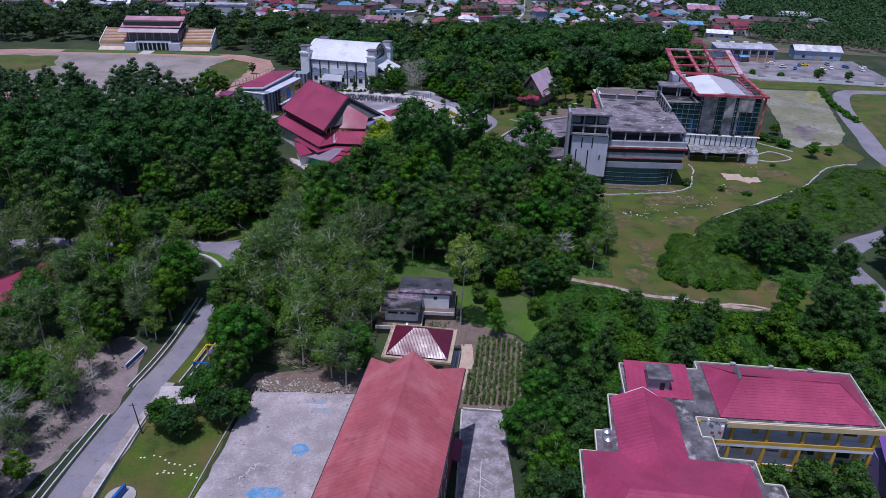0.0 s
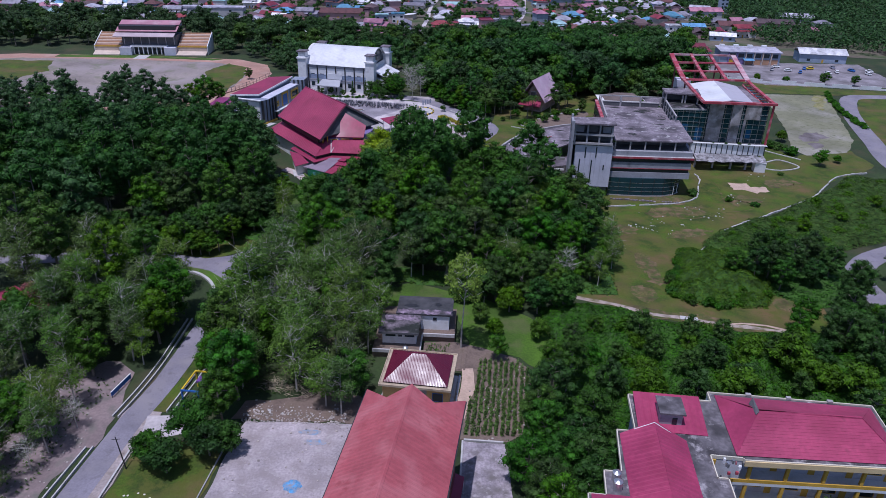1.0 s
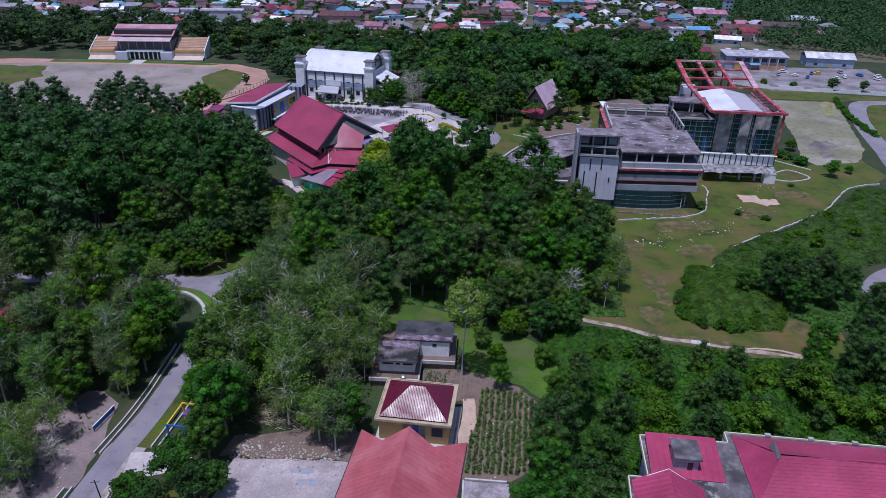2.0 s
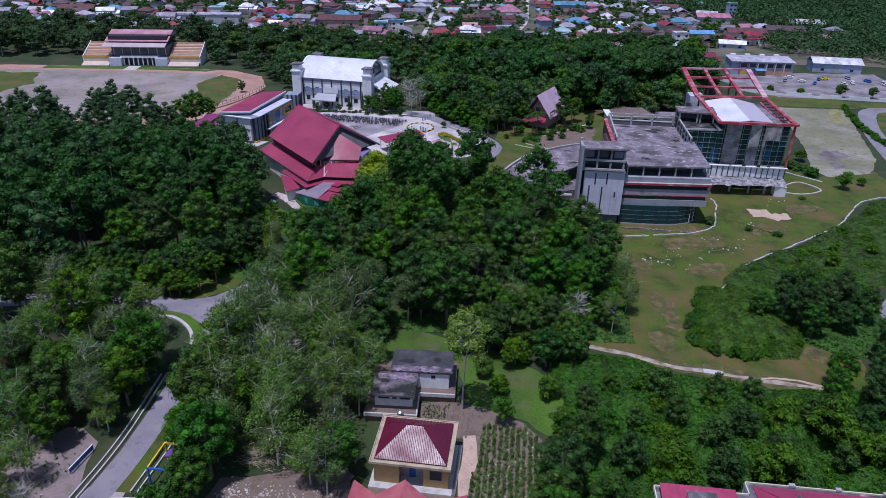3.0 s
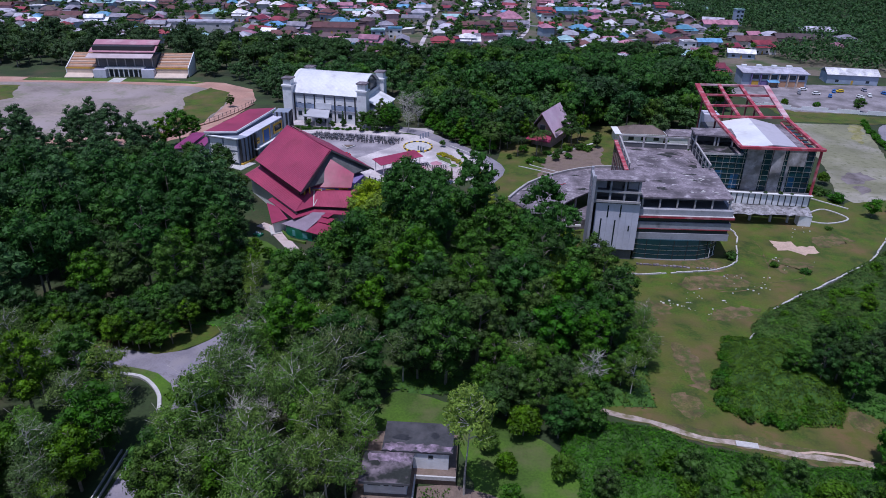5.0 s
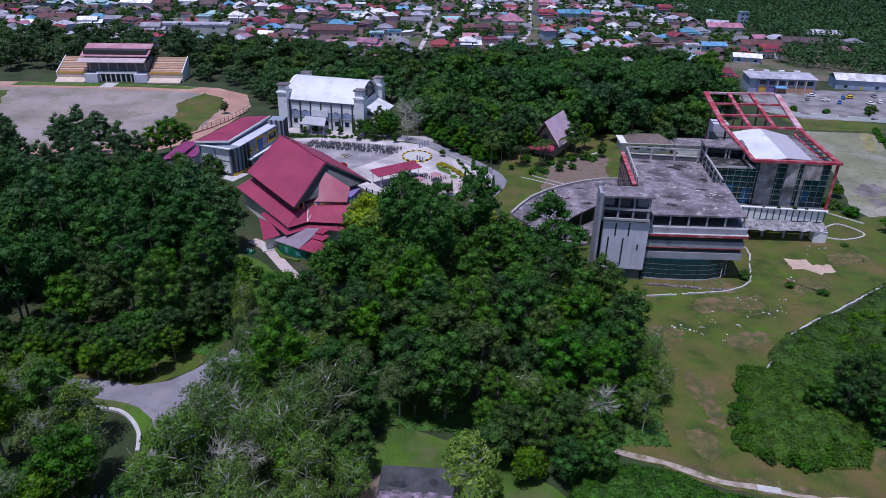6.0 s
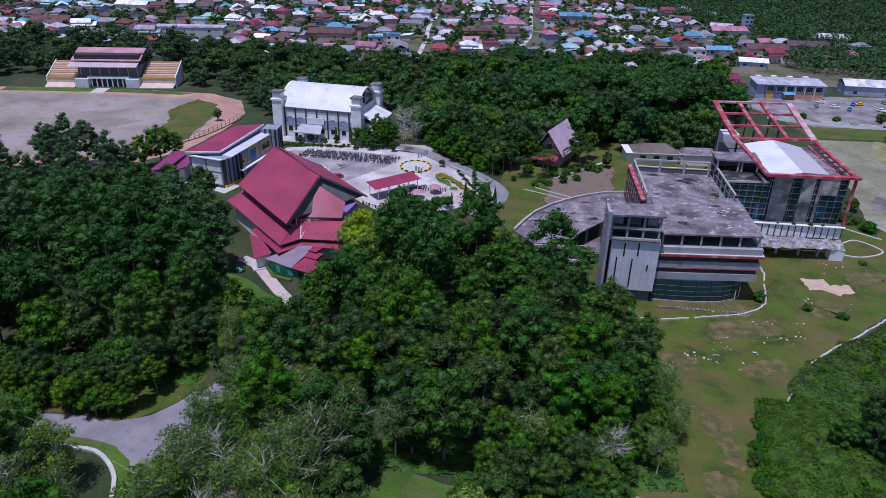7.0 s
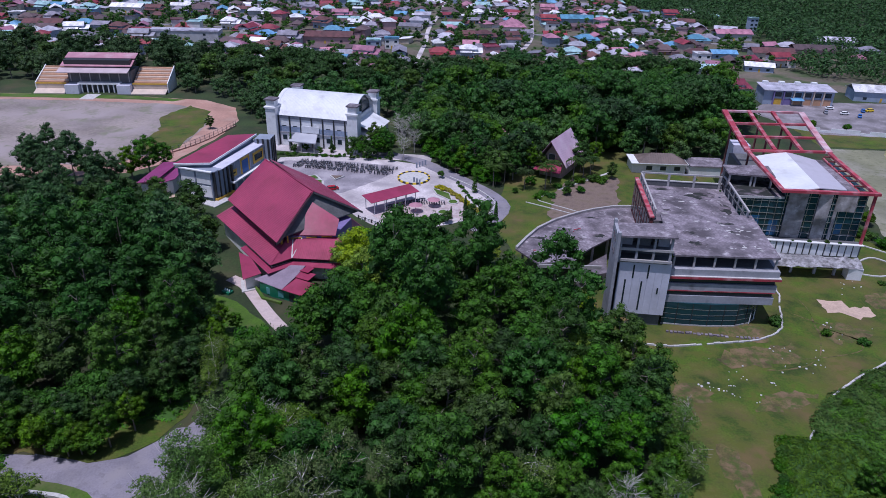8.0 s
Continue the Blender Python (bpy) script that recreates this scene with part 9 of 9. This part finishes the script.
def house_mesh(w, d, h, form, over=0.7, rise=2.2):
    """Meshes of one house: wall, roof, door, windows."""
    def keep(name, bm):
        me = bpy.data.meshes.new(name)
        bm.to_mesh(me)
        bm.free()
        return me
    x0, x1, y0, y1 = -w / 2 - over, w / 2 + over, -d / 2 - over, d / 2 + over
    wall = boxes((-w / 2, w / 2, -d / 2, d / 2, 0, h))
    if form == "hip":
        roof = merge(*hip(x0, x1, y0, y1, h - 0.05, h + rise, inset=min(w, d) / 2 * 0.9))
    elif form == "gable":
        roof = slope(slope(bmesh.new(), (x0, y0, h), (x1, y0, h), (x1, 0, h + rise), (x0, 0, h + rise)), (x1, y1, h), (x0, y1, h), (x0, 0, h + rise), (x1, 0, h + rise))
        plate(wall, [(-w / 2, -d / 2, h), (-w / 2 + 0.2, -d / 2, h), (-w / 2 + 0.2, 0, h + rise * 0.86), (-w / 2, 0, h + rise * 0.86)], 0.1)
        plate(wall, [(-w / 2, d / 2, h), (-w / 2 + 0.2, d / 2, h), (-w / 2 + 0.2, 0, h + rise * 0.86), (-w / 2, 0, h + rise * 0.86)], 0.1)
    elif form == "shed":
        roof = plate(bmesh.new(), [(x0, y0, h), (x1, y0, h), (x1, y1, h + rise * 0.5), (x0, y1, h + rise * 0.5)], 0.18)
        box(wall, -w / 2, w / 2, 0, d / 2, h, h + rise * 0.24)
    else:
        roof = boxes((x0 + 0.3, x1 - 0.3, y0 + 0.3, y1 - 0.3, h, h + 0.3), (-w / 2, w / 2, -d / 2, -d / 2 + 0.2, h + 0.3, h + 0.9))
    if form in ("hip", "gable") and w < 14:
        box(wall, w / 2 - 2, w / 2 + 3.2, -d / 2 - 1.5, d / 4, 0, h * 0.72)
        plate(roof, [(w / 2 - 2.2, -d / 2 - 2.1, h * 0.72), (w / 2 + 3.8, -d / 2 - 2.1, h * 0.72), (w / 2 + 3.8, d / 4 + 0.5, h * 0.95), (w / 2 - 2.2, d / 4 + 0.5, h * 0.95)], 0.15)
        plate(roof, [(-w / 2 - 0.2, -d / 2 - 2.6, h * 0.74), (w / 2 - 2.8, -d / 2 - 2.6, h * 0.74), (w / 2 - 2.8, -d / 2, h * 0.86), (-w / 2 - 0.2, -d / 2, h * 0.86)], 0.12)
    out = [("wall", keep("wall", wall)), ("roof", keep("roof", roof)), ("door", keep("door", boxes((-0.5, 0.5, -d / 2 - 0.06, -d / 2 + 0.02, 0, 2.1))))]
    for f in range(max(1, int(h // 3))):
        for sx in (-1, 1):
            c = sx * w * 0.3
            out.append(("window", keep("window", boxes((c - 0.9, c + 0.9, -d / 2 - 0.06, -d / 2 + 0.02, 1.0 + 3.1 * f, 2.3 + 3.1 * f)))))
    return out


FORMS = {
    "small hip": house_mesh(9, 7.5, 3.2, "hip"), "wide hip": house_mesh(12, 9, 3.4, "hip", rise=2.6), "gable": house_mesh(10, 7, 3.2, "gable"), "long gable": house_mesh(16, 8, 3.4, "gable", rise=2.0),
    "two-storey hip": house_mesh(10, 9, 6.4, "hip"), "two-storey flat": house_mesh(9, 8, 6.6, "flat"), "shed": house_mesh(8, 7, 3.0, "shed"), "two-storey gable": house_mesh(12, 8, 6.4, "gable"),
    "shop row": house_mesh(30, 11, 6.8, "shed", rise=2.4), "hall": house_mesh(26, 12, 5.0, "gable", rise=2.6), "villa": house_mesh(18, 16, 5.0, "hip", rise=4.6), "tower": house_mesh(6, 6, 12.6, "flat"),
    "long block": house_mesh(46, 12, 6.8, "flat"), "long hall": house_mesh(36, 11, 4.6, "gable", rise=3.0),
}


FAR = [[], [], [], []]
FAR_MATS = []


def house(form, x, y, turn, roof, wall, name="house", far=False):
    mat_, colour = ROOFS[roof]
    word = {"gable": "small gabled", "shed": "small lean-to", "hall": "long", "villa": "large hipped", "small hip": "small hipped", "wide hip": "wide hipped", "long gable": "long gabled", "tower": "narrow tower-like", "long block": "long two-storey", "long hall": "very long gabled"}.get(form, form.replace(" hip", " hipped").replace(" gable", " gabled"))
    label = f"two-storey shop row with a {colour} sheet roof" if form == "shop row" else f"{word} town house with a {colour} roof"
    place = pose(x, y, ground_height(x, y) - 0.05, 0, 0, turn)
    top = None if far else thing(name, place, label, "house", "town houses")
    for nm, me in FORMS[form]:
        m = {"wall": WALLS[wall % len(WALLS)], "roof": mat_, "door": ochre_paint, "window": dark_glass}[nm]
        if far:
            if m not in FAR_MATS:
                FAR_MATS.append(m)
            base = len(FAR[0])
            FAR[0].extend([tuple(place @ v.co) for v in me.vertices])
            FAR[1].extend([[base + v for v in p.vertices] for p in me.polygons])
            FAR[2].extend([FAR_MATS.index(m)] * len(me.polygons))
            continue
        if not me.materials:
            me.materials.append(None)
        ob = new(nm, me)
        ob.parent = top
        s = ob.material_slots[0]
        s.link = "OBJECT"
        s.material = m


# buildings that stand out
LANDMARKS = (
    ("long block", -182, 542, 4, 5, 4), ("long hall", -89, 548, 3, 0, 2), ("two-storey flat", -54, 526, 3, 7, 3), ("two-storey flat", -43, 534, 3, 6, 0), ("gable", -51, 510, 4, 1, 1),
    ("long gable", -36, 510, 94, 4, 3), ("wide hip", -11, 510, 5, 2, 1), ("two-storey hip", 7, 507, 2, 8, 3), ("villa", 41, 610, 3, 3, 1), ("two-storey gable", 78, 713, 2, 3, 2),
    ("two-storey gable", 72, 648, 2, 2, 3), ("long gable", 70, 587, 2, 2, 0), ("hall", 96, 658, 2, 6, 3), ("wide hip", 90, 574, 10, 6, 3), ("long gable", 126, 476, 3, 5, 0),
    ("long gable", 144, 482, 3, 7, 4), ("two-storey gable", 142, 430, 3, 2, 0), ("hall", 217, 428, -8, 8, 3), ("tower", 226, 627, 8, 7, 3), ("hall", 203, 603, 2, 3, 4),
    ("hall", 203, 530, -3, 0, 1), ("hall", 236, 545, -4, 1, 2), ("hall", 267, 579, -4, 5, 0), ("long gable", 172, 530, 2, 6, 3), ("wide hip", 171, 585, 3, 6, 0),
    ("wide hip", 136, 540, 8, 1, 2), ("small hip", 138, 510, 4, 4, 0), ("two-storey flat", 152, 510, 4, 8, 0), ("gable", 182, 513, 30, 2, 1), ("wide hip", 160, 562, 4, 1, 2),
    ("two-storey gable", 182, 698, 4, 2, 3), ("wide hip", 206, 726, 0, 5, 0), ("small hip", 223, 708, 10, 7, 4), ("small hip", 147, 726, 5, 4, 3), ("two-storey hip", -168, 592, 4, 8, 0),
    ("wide hip", -154, 576, 5, 2, 2), ("two-storey hip", 269, 539, 10, 4, 0), ("small hip", 256, 525, 20, 3, 2), ("wide hip", -132, 556, 40, 6, 3), ("hall", -271, 658, -3, 8, 0),
    ("two-storey hip", -313, 586, 5, 1, 1), ("wide hip", -270, 583, 3, 6, 3), ("hall", -292, 570, 4, 0, 1), ("two-storey hip", -298, 646, 4, 7, 3), ("wide hip", -220, 674, 3, 1, 1),
)
ROOM = {"long block": 22, "long hall": 18, "hall": 14, "villa": 12, "long gable": 10, "tower": 5}
taken = [(174, 430, 20)]
for form, x, y, turn, roof_, wall_ in LANDMARKS:
    house(form, x, y, turn, roof_, wall_)
    taken.append((x, y, ROOM.get(form, 7)))
r = random.Random(21)
names = ["small hip"] * 4 + ["wide hip"] * 3 + ["gable"] * 4 + ["long gable"] * 2 + ["two-storey hip"] * 2 + ["two-storey flat"] + ["shed"] * 3 + ["two-storey gable"] * 2
streets = [[(-24, 456), (-24, 500), (-22, 560), (-22, 620), (-15, 720), (-10, 900)], [(44, 540), (54, 590), (62, 680), (72, 780), (80, 900)], [(-420, 640), (-200, 600), (-22, 590), (58, 600), (230, 575)]]


def near_street(x, y, d):
    for s in streets:
        for a, b in zip(s, s[1:]):
            a, b = Vector(a), Vector(b)
            t = max(0, min(1, (Vector((x, y)) - a).dot(b - a) / (b - a).length_squared))
            if (a.lerp(b, t) - Vector((x, y))).length < d:
                return True
    return False


town = [(-480, 540), (-300, 498), (-150, 472), (-60, 456), (20, 456), (90, 458), (104, 470), (112, 478), (140, 490), (190, 492), (210, 515), (235, 560), (215, 620), (185, 690), (160, 760), (150, 860), (-460, 860)]
y = 458
gardens = []
while y < 850:
    step = 13.2 + (y - 480) * 0.010
    x = -480
    while x < 300:
        p = (x + r.uniform(-4.5, 4.5), y + r.uniform(-4, 4))
        x += step * r.uniform(0.85, 1.2)
        if not inside(p, town) or near_street(p[0], p[1], 7) or any(math.hypot(p[0] - a, p[1] - b) < c + 6 for a, b, c in taken):
            continue
        if r.random() < 0.68:
            house(r.choice(names), p[0], p[1], r.choice((0, 0, 90, 180, 270)) + r.gauss(4, 14), r.choices(range(9), WEIGHTS)[0], r.randrange(5), far=p[1] > 612 or abs(p[0] + 10) > 300)
        else:
            gardens.append(p)
        gardens.append((p[0] + r.uniform(6, 9), p[1] + r.uniform(5, 8)))
        if r.random() < 0.5:
            gardens.append((p[0] - r.uniform(5, 9), p[1] - r.uniform(4, 8)))
    y += step * 0.9
me = bpy.data.meshes.new("far_houses")
me.from_pydata(FAR[0], [], FAR[1])
for m in FAR_MATS:
    me.materials.append(m)
me.polygons.foreach_set("material_index", FAR[2])
tagged(new("far_houses", me), "crowded distant town houses with mixed roofs", "houses", kind="stuff")
joined("town_trees", "green trees scattered between the town houses", [("garden", p[0], p[1], r.uniform(0.4, 0.85)) for p in gardens], 5)

# far woods on the hill and beyond the town: too many to count
npr = np.random.RandomState(31)
ps, ns = [], []


def woods(poly, gap, hmin, hmax, per):
    xs_, ys_ = [p[0] for p in poly], [p[1] for p in poly]
    y = min(ys_)
    while y < max(ys_):
        x = min(xs_)
        while x < max(xs_):
            p = (x + npr.uniform(-0.4, 0.4) * gap, y + npr.uniform(-0.4, 0.4) * gap)
            x += gap
            if not inside(p, poly) or any(math.hypot(p[0] - a, p[1] - b) < c for a, b, c in taken):
                continue
            h, rad = npr.uniform(hmin, hmax), gap * npr.uniform(0.5, 0.75)
            g = ground_height(*p)
            d = npr.normal(size=(per, 3))
            d[:, 2] = np.abs(d[:, 2])
            d /= np.linalg.norm(d, axis=1, keepdims=True)
            d *= npr.uniform(0.8, 1.05, (per, 1))
            ps.append(np.array([p[0], p[1], g + h * 0.35]) + d * np.array([rad, rad, h * 0.65]))
            ns.append(d + np.array([0, 0, 0.4]) + npr.normal(size=d.shape) * 0.4)
        y += gap * 0.9


woods([(196, 488), (240, 455), (300, 440), (420, 470), (700, 700), (700, 900), (150, 900), (165, 760), (190, 692), (220, 625), (240, 562), (214, 512)], 8.5, 6, 12, 60)
woods([(-700, 500), (-480, 520), (-480, 900), (-700, 900)], 14, 8, 13, 40)
me = quads("far_woods", np.concatenate(ps), np.concatenate(ns), 1.1, leafy("far_leaves", (0.034, 0.085, 0.024), var=0.45, shade=0.0, light=0.2), npr)
tagged(new("far_woods", me), "distant woods on a low hill beyond the town", "woods", kind="stuff")
# two-storey shop row with roller shutters
shop = thing("shop_row", pose(152.5, 412.5, 0, 0, 0, -2), "two-storey shop row with blue end wall and roller shutters", "shop")
part("body", boxes((0, 34, 0, 11, 0, 7.2)), WALLS[3], shop)
part("roof", plate(bmesh.new(), [(-0.5, -1.2, 7.3), (34.5, -1.2, 7.3), (34.5, 11.5, 8.4), (-0.5, 11.5, 8.4)], 0.2), ROOFS[5][0], shop)
for k in range(6):
    x = 5.2 + 4.8 * k
    part("shutter", boxes((x, x + 3.8, -0.08, 0.02, 0, 3.0)), (ochre_paint, violet_paint, terrace, terrace, terrace, terrace)[k], shop)
    part("window", boxes((x + 0.2, x + 3.4, -0.08, 0.02, 4.0, 6.2)), dark_glass, shop)
    part("pier", boxes((x - 0.7, x - 0.2, -0.9, 0.0, 0, 7.2)), terrace_pale if k > 1 else violet_paint, shop)
part("awning", plate(bmesh.new(), [(13, -3.4, 3.0), (19, -3.4, 3.0), (19, -0.1, 3.6), (13, -0.1, 3.6)], 0.1), ROOFS[6][0], shop)
for k in range(4):
    part("roof_tank", boxes((2 + 8 * k, 4.6 + 8 * k, 9, 11, 8.2, 9.4)), white_paint, shop)
# parked cars and stalls in the yard
r = random.Random(77)
for k in range(12):
    x, y = 176 + 5 * k + r.uniform(-1.5, 1.5), 398 + 8 * math.sin(k * 1.7) + r.uniform(-2, 2)
    cc = r.choice((white_paint, bike_paint, yellow_paint, blue_paint, white_paint))
    c_ = thing("car", pose(x, y, 0.07, 0, 0, r.uniform(0, 360)), "small car parked in the shop yard", "car", "cars in the shop yard")
    bm = boxes((-2.0, 2.0, -0.85, 0.85, 0.3, 1.0))
    bmesh.ops.bevel(bm, geom=bm.edges[:], offset=0.15, segments=1, affect="EDGES")
    part("body", bm, cc, c_)
    part("cabin_glass", solid(bmesh.new(), [(-1.5, -0.72), (1.1, -0.72), (1.1, 0.72), (-1.5, 0.72)], 1.0, 1.45), dark_glass, c_)
    part("cabin_roof", boxes((-1.4, 0.9, -0.7, 0.7, 1.45, 1.52)), cc, c_)
    for wx in (-1.25, 1.25):
        for wy in (-0.8, 0.8):
            part("wheel", tube(bmesh.new(), (wx, wy - 0.1, 0.32), (wx, wy + 0.1, 0.32), 0.32, n=10), black_metal, c_)
# low white fence in front of the shop yard
fe = thing("yard_fence", pose(160, 396, 0), "long low white panel fence along the yard", "fence")
line = smooth_line([(-16, -22), (-6, -29), (4, -31.3), (15, -33.5), (25, -35.8), (50, -40), (80, -46)], 4.2)
for k, (a, b) in enumerate(zip(line, line[1:])):
    d = (b - a).normalized()
    s = Vector((-d.y, d.x)) * 0.12
    a2, b2 = a + d * 0.25, b - d * 0.15
    part("fence_panel", solid(bmesh.new(), [tuple(a2 - s), tuple(b2 - s), tuple(b2 + s), tuple(a2 + s)], 0.1, 2.0 if k % 3 else 1.0), white_paint, fe)
    part("fence_post", solid(bmesh.new(), [(a.x - 0.2, a.y - 0.2), (a.x + 0.2, a.y - 0.2), (a.x + 0.2, a.y + 0.2), (a.x - 0.2, a.y + 0.2)], 0, 2.0), white_paint, fe)
